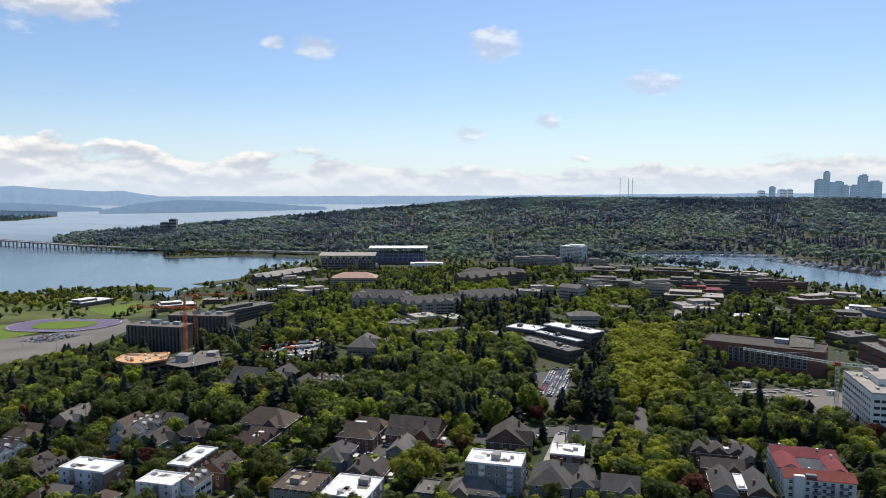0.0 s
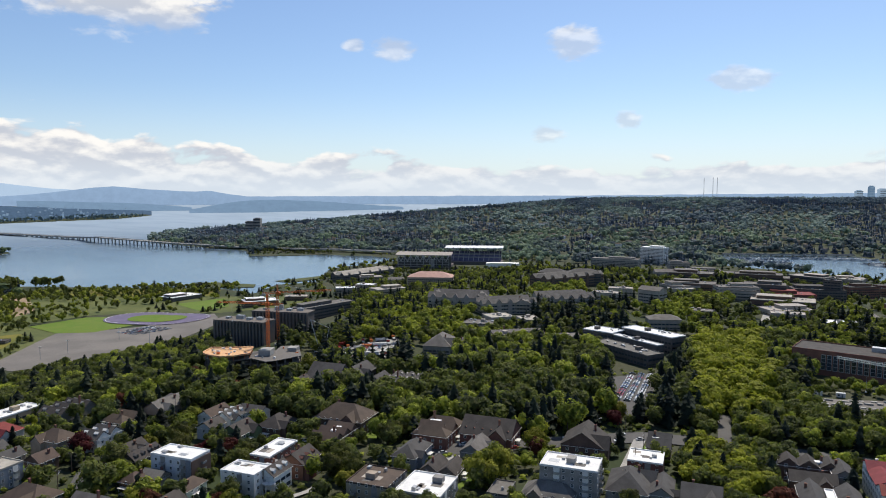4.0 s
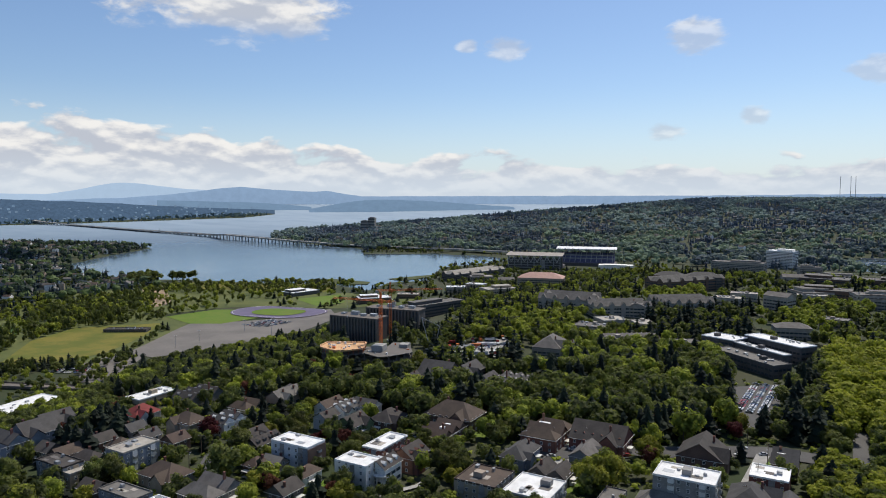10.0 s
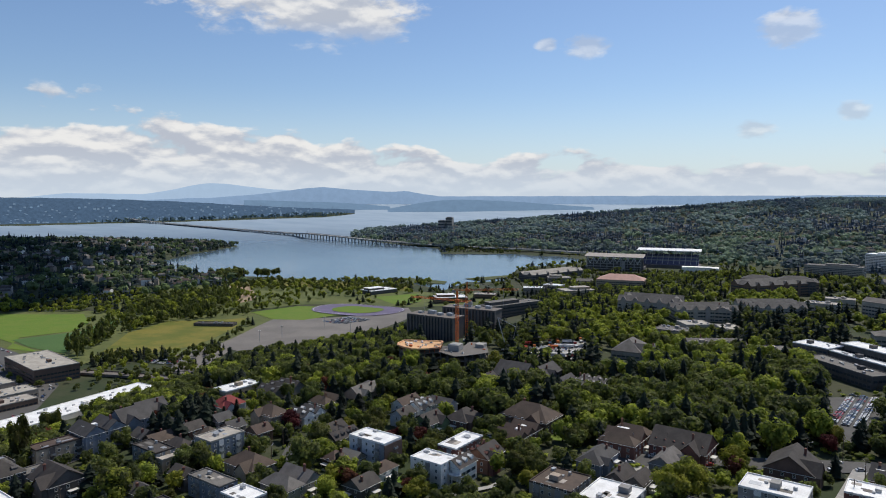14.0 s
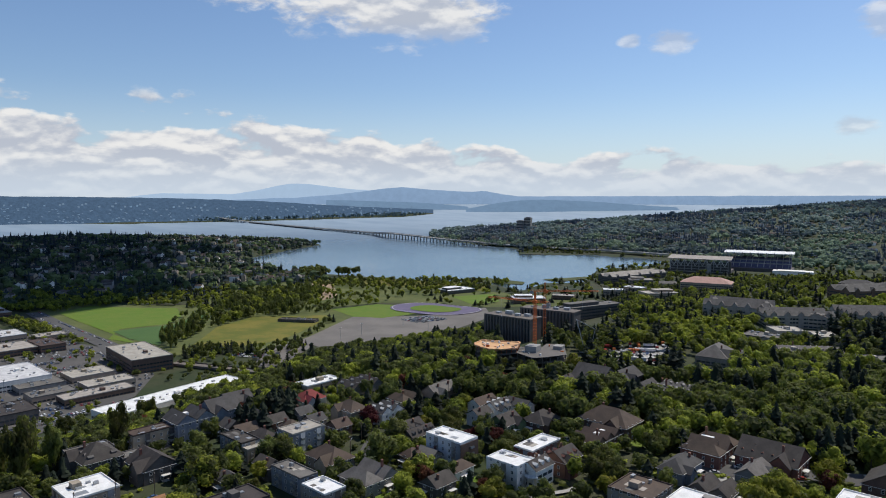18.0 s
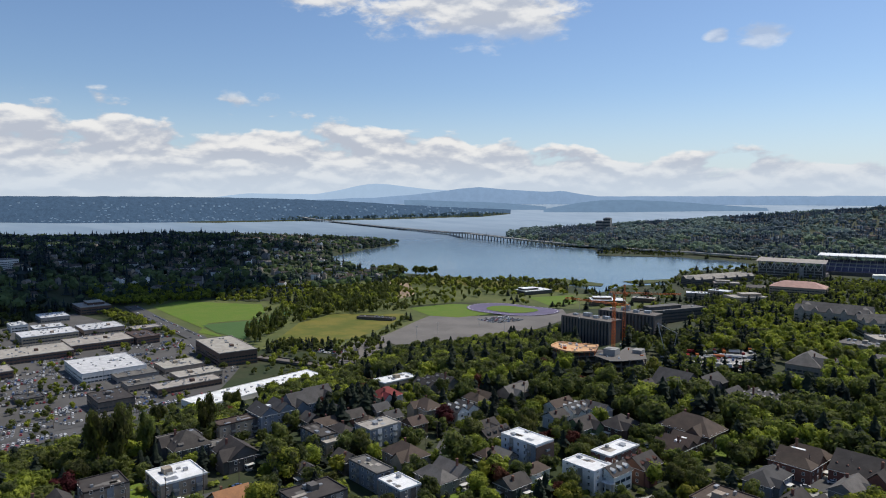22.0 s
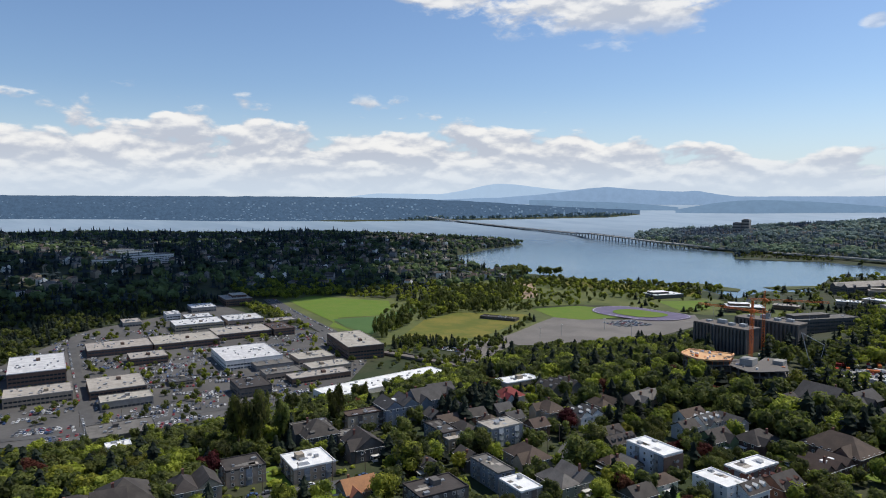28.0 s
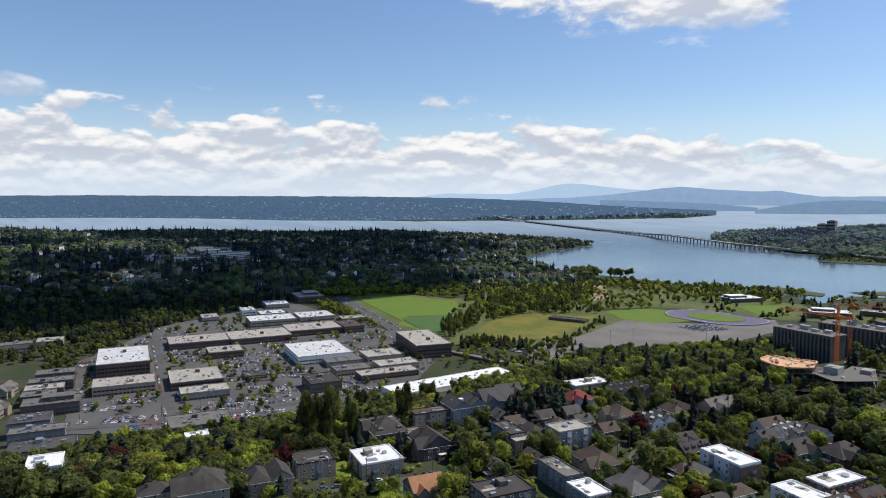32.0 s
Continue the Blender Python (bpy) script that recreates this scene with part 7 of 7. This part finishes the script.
grove([(112, 424), (153, 428), (140, 392), (106, 392)], 18, [('blossom', 3), ('leafy', 1)], 14, 18, 52, near=True)


def ring(n, az0, az1, d0, d1, mix, low, high, seed, keep=lambda x, y, z: True):
    """Spots between two bearings and two distances, on dry land."""
    r = np.random.RandomState(seed)
    a, d = np.radians(r.uniform(az0, az1, n)), np.sqrt(r.uniform(d0 ** 2, d1 ** 2, n))
    x, y = d * np.sin(a), d * np.cos(a)
    z = land(x, y)
    kinds = [k for k, q in mix for _ in range(q)]
    for i in range(n):
        if z[i] > 1.0 and keep(x[i], y[i], z[i]):
            k = kinds[r.randint(len(kinds))]
            h = r.uniform(low, high) * (1.2 if k == "fir" else 1.0)
            yield (x[i], y[i], k, h * r.uniform(0.95, 1.4), h)


if LATER:
    woods("woods", "green trees of the near woods and gardens", LATER, "close")
MID += [s for s in ring(1500, -15, 37, 560, 1750, [("leafy", 4), ("bright", 3), ("fir", 3)], 8, 14, 21, lambda x, y, z: not any(inside(p, x, y) for p in PAVED)) if not taken(s[0], s[1], 9)]
MID += [s for s in ring(1500, -30, 2, 1080, 2150, [("leafy", 4), ("bright", 2), ("fir", 2), ("poplar", 1)], 7, 14, 22, lambda x, y, z: not any(inside(p, x, y) for p in PAVED)) if not taken(s[0], s[1], 3)]
shrubs = [(x, y, k, w_ * 1.5, h) for x, y, k, w_, h in ring(5200, -84, 36, 190, 520, [("leafy", 4), ("bright", 2)], 1.2, 3.6, 23, lambda x, y, z: not any(inside(p, x, y) for p in PAVED)) if not taken(x, y, 0.6)]
woods("shrubs", "low green garden shrubs and hedges between the houses", shrubs, "far")
woods("woods", "mixed green trees of the campus and the lake shore", MID, "mid")
hill = list(ring(30000, -30, 38, 1780, 5600, [("leafy", 7), ("bright", 2), ("fir", 3)], 13, 25, 3, lambda x, y, z: -0.25 * x - 0.968 * y < -1760 or x < -330))
def patchy(spots):
    """Stands of large dark conifers, and of smaller garden trees between them."""
    for x, y, k, w_, h in spots:
        if -790 < x < -300 and y < 2095 - 0.30 * (x + 330):
            continue
        big = noise.noise(Vector((x * 0.0042, y * 0.0030, 1.5))) + 0.5 * noise.noise(Vector((x * 0.012, y * 0.009, 4.5)))
        k = "fir" if big > 0.16 else ("bright" if big < -0.22 else "leafy")
        size = 0.72 + 0.55 * max(0.0, min(1.0, big + 0.5))
        yield (x, y, k, w_ * size * (0.8 if k == "fir" else 1.0), h * size)


hill = list(patchy(hill))
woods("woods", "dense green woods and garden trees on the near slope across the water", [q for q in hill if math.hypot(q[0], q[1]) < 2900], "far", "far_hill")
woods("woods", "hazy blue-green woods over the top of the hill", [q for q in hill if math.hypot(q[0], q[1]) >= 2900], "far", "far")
ridge_trees = [s for s in ring(15500, -92, -38, 1150, 3600, [("leafy", 5), ("fir", 5)], 8, 21, 4, lambda x, y, z: -0.968 * x + 0.25 * y > 1150 and not any(inside(p, x, y) for p in PAVED)) if not taken(s[0], s[1], 2)]
ridge_trees += [q for q in ring(700, -92, -38, 1250, 2900, [("fir", 1)], 22, 31, 14, lambda x, y, z: -0.968 * x + 0.25 * y > 1200 and z > 30)]
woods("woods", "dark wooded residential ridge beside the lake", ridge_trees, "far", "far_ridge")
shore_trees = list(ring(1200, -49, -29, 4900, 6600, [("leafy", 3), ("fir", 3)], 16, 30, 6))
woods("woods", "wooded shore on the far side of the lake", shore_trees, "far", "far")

# ---- cars, boats, street furniture ----
PAINTS = {"car_white": (0.75, 0.75, 0.74), "car_silver": (0.42, 0.43, 0.44), "car_black": (0.025, 0.025, 0.028), "car_grey": (0.14, 0.145, 0.15), "car_blue": (0.05, 0.10, 0.24), "car_red": (0.34, 0.03, 0.03)}
for key, c in PAINTS.items():
    mat(key, c, tuple(q * 0.9 for q in c), 0.6, 0.3, spec=0.6)
mat("tyre", (0.02, 0.02, 0.02))


def car_meshes(paint):
    body = Shape()
    prof = [(-2.2, 0.35), (-2.25, 0.75), (-1.9, 0.95), (-1.1, 1.0), (1.35, 1.0), (2.15, 0.9), (2.25, 0.6), (2.2, 0.35)]
    n = len(prof)
    body.v = [(x, -0.88, z) for x, z in prof] + [(x, 0.88, z) for x, z in prof]
    body.f = [tuple(range(n)), tuple(range(2 * n - 1, n - 1, -1))] + [(k, n + k, n + (k + 1) % n, (k + 1) % n) for k in range(n)]
    body.i = [0] * len(body.f)
    roof = Shape()
    roof.v = [(-1.45, -0.8, 1.0), (1.2, -0.8, 1.0), (1.2, 0.8, 1.0), (-1.45, 0.8, 1.0), (-0.95, -0.66, 1.5), (0.55, -0.66, 1.5), (0.55, 0.66, 1.5), (-0.95, 0.66, 1.5)]
    roof.f = [(4, 5, 6, 7), (0, 1, 5, 4), (1, 2, 6, 5), (2, 3, 7, 6), (3, 0, 4, 7)]
    roof.i = [0, 1, 1, 1, 1]
    return body.mesh("body", paint), roof.mesh("cabin", [paint, "glass"])


wheel = Shape().tube(0, 0, -0.1, 0.1, 0.33, 0.33, 10).mesh("wheel", "tyre")
CARS = {k: car_meshes(k) for k in PAINTS}
crng = random.Random(9)
N_CARS = [0]
MORE_CARS = []


def car(x, y, turn, lift=0.5, wheels=True):
    paint = crng.choice(["car_white", "car_white", "car_silver", "car_silver", "car_black", "car_grey", "car_grey", "car_blue", "car_red"])
    z = ground(x, y) + lift
    if N_CARS[0] >= 300:
        MORE_CARS.append((x, y, z, turn, paint))
        return
    N_CARS[0] += 1
    root = thing("car", x, y, z, turn, {"car_white": "white parked car", "car_silver": "silver parked car", "car_black": "black parked car", "car_grey": "dark grey parked car", "car_blue": "blue parked car", "car_red": "red parked car"}[paint] + " on asphalt", "car", "parked cars")
    part("body", CARS[paint][0], None, root)
    part("cabin", CARS[paint][1], None, root)
    if wheels:
        for a in (-1.35, 1.35):
            for b in (-0.82, 0.82):
                part("wheel", wheel, None, root, "", pose(a, b, 0.33, 90, 0, 0))


def car_rows(x, y, turn, rows, n, gap=7.5, fill=0.8, wheels=True, avoid=True):
    """Rows of parked cars side by side."""
    c, s = math.cos(radians(turn)), math.sin(radians(turn))
    for j in range(rows):
        for i in range(n):
            a, b = (i - (n - 1) / 2) * 2.7, (j - (rows - 1) / 2) * gap
            px_, py_ = x + a * c - b * s, y + a * s + b * c
            if crng.random() < fill and not (avoid and taken(px_, py_, 1.5)):
                car(px_, py_, turn + 90 + crng.uniform(-2, 2) + (180 if j % 2 else 0), wheels=wheels)


def car_line(a, b, off, fill=0.6):
    """Cars parked nose to tail along a street."""
    n = int(math.dist(a, b) / 6.2)
    turn = math.degrees(math.atan2(b[1] - a[1], b[0] - a[0]))
    dx, dy = (b[0] - a[0]) / math.dist(a, b), (b[1] - a[1]) / math.dist(a, b)
    for k in range(n):
        if crng.random() < fill:
            car(a[0] + dx * (k + 0.5) * 6.2 - dy * off, a[1] + dy * (k + 0.5) * 6.2 + dx * off, turn + crng.choice((0, 180)))


car_rows(78, 466, 73, 3, 26, 6.2, 0.95, avoid=False)
car_rows(-492, 852, -28, 7, 20, 7.5, 0.6, wheels=False, avoid=False)
car_line((-295, 204), (-298, 250), 4.2, 0.6)
car_line((-298, 250), (-297, 325), 4.2, 0.8)
car_line((-298, 250), (-297, 325), -4.2, 0.8)
car_line((-295, 204), (-298, 250), -4.2, 0.6)
car_line((-258, 140), (-237, 198), 3.4, 0.6)
car_line((-59, 331), (69, 369), 4.5, 0.35)
car_line((-59, 331), (69, 369), -4.5, 0.35)
car_line((-1013, 600), (-731, 518), 6, 0.45)
car_line((-1013, 600), (-731, 518), -6, 0.45)
car_line((-521, 162), (-906, 262), 3, 0.4)
car_rows(-564, 137, 60, 3, 10, 7.5, 0.8, wheels=False)
car_rows(-624, 279, 65, 5, 10, 7.5, 0.8, wheels=False)
car_rows(-574, 272, 65, 3, 9, 7.5, 0.8, wheels=False)
car_rows(-692, 297, 65, 3, 10, 7.5, 0.8, wheels=False)
car_rows(-647, 353, 70, 3, 8, 7.5, 0.8, wheels=False)
car_rows(-799, 350, 65, 3, 14, 7.5, 0.8, wheels=False)
car_rows(-629, 318, 60, 3, 8, 7.5, 0.8, wheels=False)
car_rows(-608, 202, 64, 1, 9, 7.5, 0.8, wheels=False)
car_rows(-591, 347, 75, 3, 8, 7.5, 0.8, wheels=False)
car_rows(-798, 300, 62, 2, 9, 7.5, 0.8, wheels=False)
car_rows(-437, 156, 66, 1, 8, 7.5, 0.8, wheels=False)
car_rows(-622, 159, 60, 1, 8, 7.5, 0.8, wheels=False)
car_rows(-513, 336, 80, 2, 7, 7.5, 0.8, wheels=False)
car_rows(-558, 387, 80, 3, 6, 7.5, 0.8, wheels=False)
car_rows(-232, 301, 60, 2, 8, 6.5, 0.9)
car_rows(-128, 561, 10, 3, 14, 8, 0.75, wheels=False, avoid=False)
car_rows(-112, 341, 30, 1, 4, 6.5, 1)
car_rows(-545, 560, 10, 3, 14, 8, 0.7, wheels=False, avoid=False)

# lorries, containers and a concrete pump in the builders' yard
def lorry(x, y, turn, paint, load, words):
    root = thing("lorry", x, y, ground(x, y) + 0.5, turn, words, "lorry", "site lorries")
    part("chassis", Shape().box(-4.2, 4.0, -1.0, 1.0, 0.7, 1.1), "dark_concrete", root)
    part("cab", Shape().box(2.2, 4.2, -1.2, 1.2, 1.1, 3.2), paint, root)
    part("windscreen", Shape().box(4.2, 4.26, -1.0, 1.0, 2.1, 3.0), "glass", root)
    part("load_bed", Shape().box(-4.2, 1.9, -1.2, 1.2, 1.1, 2.9 if load else 1.7), paint if load else "steel_grey", root)
    for a in (-3.2, -2.0, 3.1):
        for b in (-1.1, 1.1):
            part("wheel", wheel, None, root, "", pose(a, b, 0.5, 90, 0, 0) @ Matrix.Diagonal((1.5, 1.5, 1.5, 1)))
    return root


yard = random.Random(27)
for k in range(16):
    paint = yard.choice(("car_red", "car_white", "car_white", "crane_orange", "car_red", "car_grey"))
    words = {"car_red": "red", "car_white": "white", "crane_orange": "orange", "car_grey": "grey"}[paint]
    lorry(-152 + (k % 8) * 6.0 + yard.uniform(-1.5, 1.5), 545 + (k // 8) * 24 + (k % 8) * 4.5 + yard.uniform(-2, 2), yard.choice((20, 110, 200)), paint, yard.random() < 0.5, words + " lorry parked in the builders' yard")
pump = lorry(-161, 540, 20, "car_white", False, "white concrete pump lorry with a raised folded boom")
part("boom", Shape().beam((0, 0, 2.0), (-7, 0, 28), 0.28).beam((-7, 0, 28), (8, 2, 20), 0.2).beam((8, 2, 20), (5, 3, 4), 0.14), "car_silver", pump, "long folding pump boom")
# containers along the yard
for k in range(7):
    x, y = -150 + k * 7.0, 527 + k * 2.5
    paint, words = (("car_red", "dark red"), ("steel_grey", "grey"), ("car_white", "white"))[k % 3]
    root = thing("container", x, y, ground(x, y) + 0.5, 20, words + " steel site container on the ground", "container", "site containers")
    part("body", Shape().box(-3.0, 3.0, -1.2, 1.2, 0, 2.5), paint, root)
    part("roof", Shape().box(-3.05, 3.05, -1.25, 1.25, 2.5, 2.6), "trim", root)
    part("door", Shape().box(-3.06, -3.0, -1.1, 1.1, 0.1, 2.4), "steel_grey", root)

# the lots of the shopping village: rows with gaps
lot = max(PAVED, key=lambda q: max(a for a, b in q) - min(a for a, b in q) if min(a for a, b in q) < -600 else 0)
for q in PAVED:
    if inside(q, -600, 250):
        lot = q
c, s_ = math.cos(radians(64)), math.sin(radians(64))
for j in range(-30, 30):
    for i in range(-80, 80):
        a, b = i * 2.8, j * 9.0 + (3.4 if j % 2 else 0)
        x, y = -640 + a * c - b * s_, 280 + a * s_ + b * c
        patchy = noise.noise(Vector((x * 0.03, y * 0.03, 4.0)))
        if inside(lot, x, y) and patchy > -0.02 and crng.random() < 0.62 and not taken(x, y, 2.6):
            car(x, y, 154 + crng.uniform(-2, 2), wheels=False)

if MORE_CARS:
    vs, fs, ix = [], [], []
    names = list(PAINTS)
    for x, y, z, turn, paint in MORE_CARS:
        m = pose(x, y, z, 0, 0, turn)
        for me in CARS[paint]:
            n = len(vs)
            vs += [tuple(m @ v.co) for v in me.vertices]
            for q in me.polygons:
                fs.append(tuple(n + i for i in q.vertices))
                ix.append(len(names) if q.material_index else names.index(paint))
    tagged(new("parked_cars", mesh_of("parked_cars", vs, fs, names + ["glass"], ix)), "many parked cars in the lots farther off", "cars", kind="stuff")

# boats in the marinas of the bay
vs, fs, ix = [], [], []
brng = random.Random(2)
for ax, ay, bx, by, rows, n in ((570, 1935, 690, 1895, 2, 26), (590, 2010, 720, 1960, 2, 26), (610, 2085, 740, 2040, 2, 26), (790, 2095, 985, 2050, 2, 44), (925, 1960, 1005, 1570, 4, 46)):
    for j in range(rows):
        for k in range(n):
            f = (k + brng.uniform(-0.2, 0.2)) / n
            x, y = ax + (bx - ax) * f + j * 26, ay + (by - ay) * f + j * 9
            l, h = brng.uniform(4, 9), brng.uniform(1.2, 4.5)
            s = Shape().box(x - l, x + l, y - 1.8, y + 1.8, -0.5, 1.2).box(x - l * 0.4, x + l * 0.5, y - 1.3, y + 1.3, 1.2, 1.2 + h)
            m = len(vs)
            vs += s.v
            fs += [tuple(m + i for i in q) for q in s.f]
            ix += [brng.choice((0, 0, 1, 2) if y > 1965 or x < 800 else (1, 2, 2, 3, 3, 0))] * len(s.f)
tagged(new("moored_boats", mesh_of("moored_boats", vs, fs, ["white_wall", "car_silver", "slate_wall", "brown_wall"], ix)), "rows of white boats and houseboats at moorings", "boats", kind="stuff")

# small houses in the woods across the water and on the ridge
vs, fs, ix = [], [], []
hrng = np.random.RandomState(8)
for n, az0, az1, d0, d1, test in ((2200, -26, 38, 2300, 5000, lambda e, q: q < -2150), (1500, -90, -40, 1250, 3200, lambda e, q: e > 1200)):
    a, d = np.radians(hrng.uniform(az0, az1, n)), np.sqrt(hrng.uniform(d0 ** 2, d1 ** 2, n))
    x, y = d * np.sin(a), d * np.cos(a)
    z = land(x, y)
    for i in range(n):
        if z[i] < 3 or not test(-0.968 * x[i] + 0.25 * y[i], -0.25 * x[i] - 0.968 * y[i]):
            continue
        w, l, h, t = hrng.uniform(4, 7), hrng.uniform(6, 11), hrng.uniform(7, 12), hrng.uniform(0, 6.28)
        c, s = math.cos(t), math.sin(t)
        base = [(-w, -l, -4), (w, -l, -4), (w, l, -4), (-w, l, -4), (-w, -l, h), (w, -l, h), (w, l, h), (-w, l, h), (0, -l, h + w * 0.6), (0, l, h + w * 0.6)]
        m = len(vs)
        vs += [(x[i] + p * c - q * s, y[i] + p * s + q * c, z[i] + r) for p, q, r in base]
        fs += [tuple(m + k for k in f) for f in ((0, 1, 5, 8, 4), (1, 2, 6, 5), (2, 3, 7, 9, 6), (3, 0, 4, 7), (4, 8, 9, 7), (8, 5, 6, 9))]
        wall, top = hrng.choice([0, 1, 1, 2, 2]), hrng.choice([3, 3, 4, 5])
        ix += [wall] * 4 + [top] * 2
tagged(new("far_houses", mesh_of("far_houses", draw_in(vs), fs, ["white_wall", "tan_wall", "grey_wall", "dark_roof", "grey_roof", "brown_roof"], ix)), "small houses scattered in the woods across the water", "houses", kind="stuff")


# ---- an unseen cumulus cloud, added out of view to shade the wooded houses on the ridge ----
mat("cloud_white", (0.9, 0.9, 0.9), (0.84, 0.85, 0.87), 0.002, 1.0, coords="World")


def cloud(cx, cy, cz, rx, ry, turn, seed, puffs=46):
    r = random.Random(seed)
    iv, it = ico()
    c, s = math.cos(radians(turn)), math.sin(radians(turn))
    vs, fs = [], []
    for k in range(puffs):
        a, q = r.uniform(0, 6.283), math.sqrt(r.random())
        px_, py_ = rx * q * math.cos(a), ry * q * math.sin(a)
        rad = r.uniform(0.22, 0.36) * ry * (1.15 - 0.5 * q)
        n = len(vs)
        for v in iv:
            vs.append((cx + px_ * c - py_ * s + v[0] * rad * 1.3, cy + px_ * s + py_ * c + v[1] * rad * 1.3, cz + max(v[2], -0.25) * rad * 0.7 * r.uniform(0.8, 1.2)))
        fs += [tuple(n + int(i) for i in f) for f in it]
    return tagged(new("cloud", mesh_of("cloud", vs, fs, "cloud_white", smooth=True)), "puffy white cumulus cloud with a flat base, unseen, added to shade the ridge", "cloud", kind="structure")


cloud(-1500, 1720, 1500, 1250, 640, -48, 3)


# ---- utility poles and lamps along the streets ----
STREETS = [((-295.0, 204.0), (-297.4, 325.3), 7, 6.5), ((-258.1, 139.9), (-236.8, 198.4), 4, 5.5), ((-58.8, 331.1), (68.9, 369.2), 8, 8.5), ((63.9, 362.8), (38.2, 283.3), 3, 4), ((-188.3, 260.0), (-203.0, 299.9), 2, 5), ((-569.4, 93.5), (-492.1, 311.3), 8, 7)]
MASTS = [(-507.4, 718.7), (-492.1, 794.9), (-436.9, 767.6), (-514.5, 682.9), (-644.1, 281.7), (-625.1, 341.0)]
mat("pole_wood", (0.16, 0.12, 0.09), None, 0.8, 0.9)


def utility_pole(x, y, turn, lamp):
    root = thing("utility_pole", x, y, ground(x, y), turn, "weathered wooden utility pole with a crossarm beside the street", "pole", "utility poles")
    part("pole", Shape().tube(0, 0, -0.5, 11.5, 0.19, 0.13, 8), "pole_wood", root)
    part("crossarm", Shape().box(-1.3, 1.3, -0.07, 0.07, 10.5, 10.68), "pole_wood", root)
    for a in (-1.15, -0.45, 0.45, 1.15):
        part("insulator", Shape().tube(a, 0, 10.68, 10.95, 0.06, 0.04, 6), "trim", root)
    if lamp:
        part("lamp_arm", Shape().beam((0, 0, 8.6), (0, -2.2, 9.1), 0.05), "steel_grey", root)
        part("lamp_head", Shape().box(-0.18, 0.18, -2.8, -2.1, 9.0, 9.2), "steel_grey", root)


for (ax, ay), (bx, by), n, off in STREETS:
    m = math.hypot(bx - ax, by - ay)
    for k in range(n):
        f = (k + 0.5) / n
        utility_pole(ax + (bx - ax) * f - (by - ay) / m * off, ay + (by - ay) * f + (bx - ax) / m * off, math.degrees(math.atan2(by - ay, bx - ax)) + 90, k % 2 == 0)


def light_mast(x, y, h):
    root = thing("light_mast", x, y, ground(x, y), 20, "tall grey floodlight mast over the lot", "lamp", "light masts")
    part("pole", Shape().tube(0, 0, -0.5, h, 0.3, 0.16, 8), "steel_grey", root)
    part("lamp_bar", Shape().box(-1.6, 1.6, -0.15, 0.15, h, h + 0.3), "steel_grey", root)
    for a in (-1.2, 0, 1.2):
        part("floodlight", Shape().box(a - 0.35, a + 0.35, -0.5, 0.2, h + 0.3, h + 0.8), "trim", root)


for x, y in MASTS:
    light_mast(x, y, 14)


# ---- garden lawns, paved yards and hedges round the houses ----
yrng = random.Random(31)
for fx, fy, c, s, hw, hd in list(FOOT):
    d = math.hypot(fx, fy)
    if not (230 < d < 430 and 4 < hw < 16 and 4 < hd < 16) or yrng.random() < 0.45:
        continue
    off = yrng.choice((-1, 1)) * (hw + 5)
    pts = [(off - 4, -hd), (off + 4, -hd), (off + 4, hd), (off - 4, hd)]
    pts = [(round(fx + a * c - b * s, 1), round(fy + a * s + b * c, 1)) for a, b in pts]
    kind = yrng.choice(("lawn", "lawn", "drive"))
    if kind == "lawn":
        patch("lawn", "small mown garden lawn beside a house", "garden lawn", pts, "grass", 0.22 + yrng.random() * 0.1)
    else:
        patch("driveway", "pale concrete driveway beside a house", "driveway", pts, "concrete", 0.22 + yrng.random() * 0.1)
        mx, my = sum(q[0] for q in pts) / 4, sum(q[1] for q in pts) / 4
        car(mx, my, math.degrees(math.atan2(s, c)) + 90, 0.4)

# ---- small houses along the shore across the lake ----
vs, fs, ix = [], [], []
srng = random.Random(61)
SHORE = [6750, 6650, 6600, 6300, 5800, 5150, 5010, 5080, 5300, 5850, 6900]
for k in range(520):
    a = srng.uniform(-90, -31)
    d = float(np.interp((a + 98) / 68.8, np.linspace(0, 1, len(SHORE)), SHORE))
    up = srng.random() ** 2.2
    d, z = d * (1.008 + 0.11 * up), 8 + 120 * up * (1 if a < -45 else 0.7)
    x, y = d * math.sin(radians(a)), d * math.cos(radians(a))
    w, l, h = srng.uniform(3, 8), srng.uniform(3, 6), srng.uniform(3, 7)
    s = Shape().box(x - w, x + w, y - l, y + l, z - 6, z + h, 0, 1)
    m = len(vs)
    vs += s.v
    fs += [tuple(m + i for i in q) for q in s.f]
    wall = srng.choice((0, 1, 2))
    # walls and roofs glow in haze tones, tops painted the brightest
    ix += [3 if i else wall for i in s.i]
tagged(new("far_houses", mesh_of("far_houses", draw_in(vs), fs, ["far_wall", "ridge_island", "far_wall", "far_pale"], ix)), "tiny houses along the shore across the lake, pale with painted haze", "houses", kind="stuff")
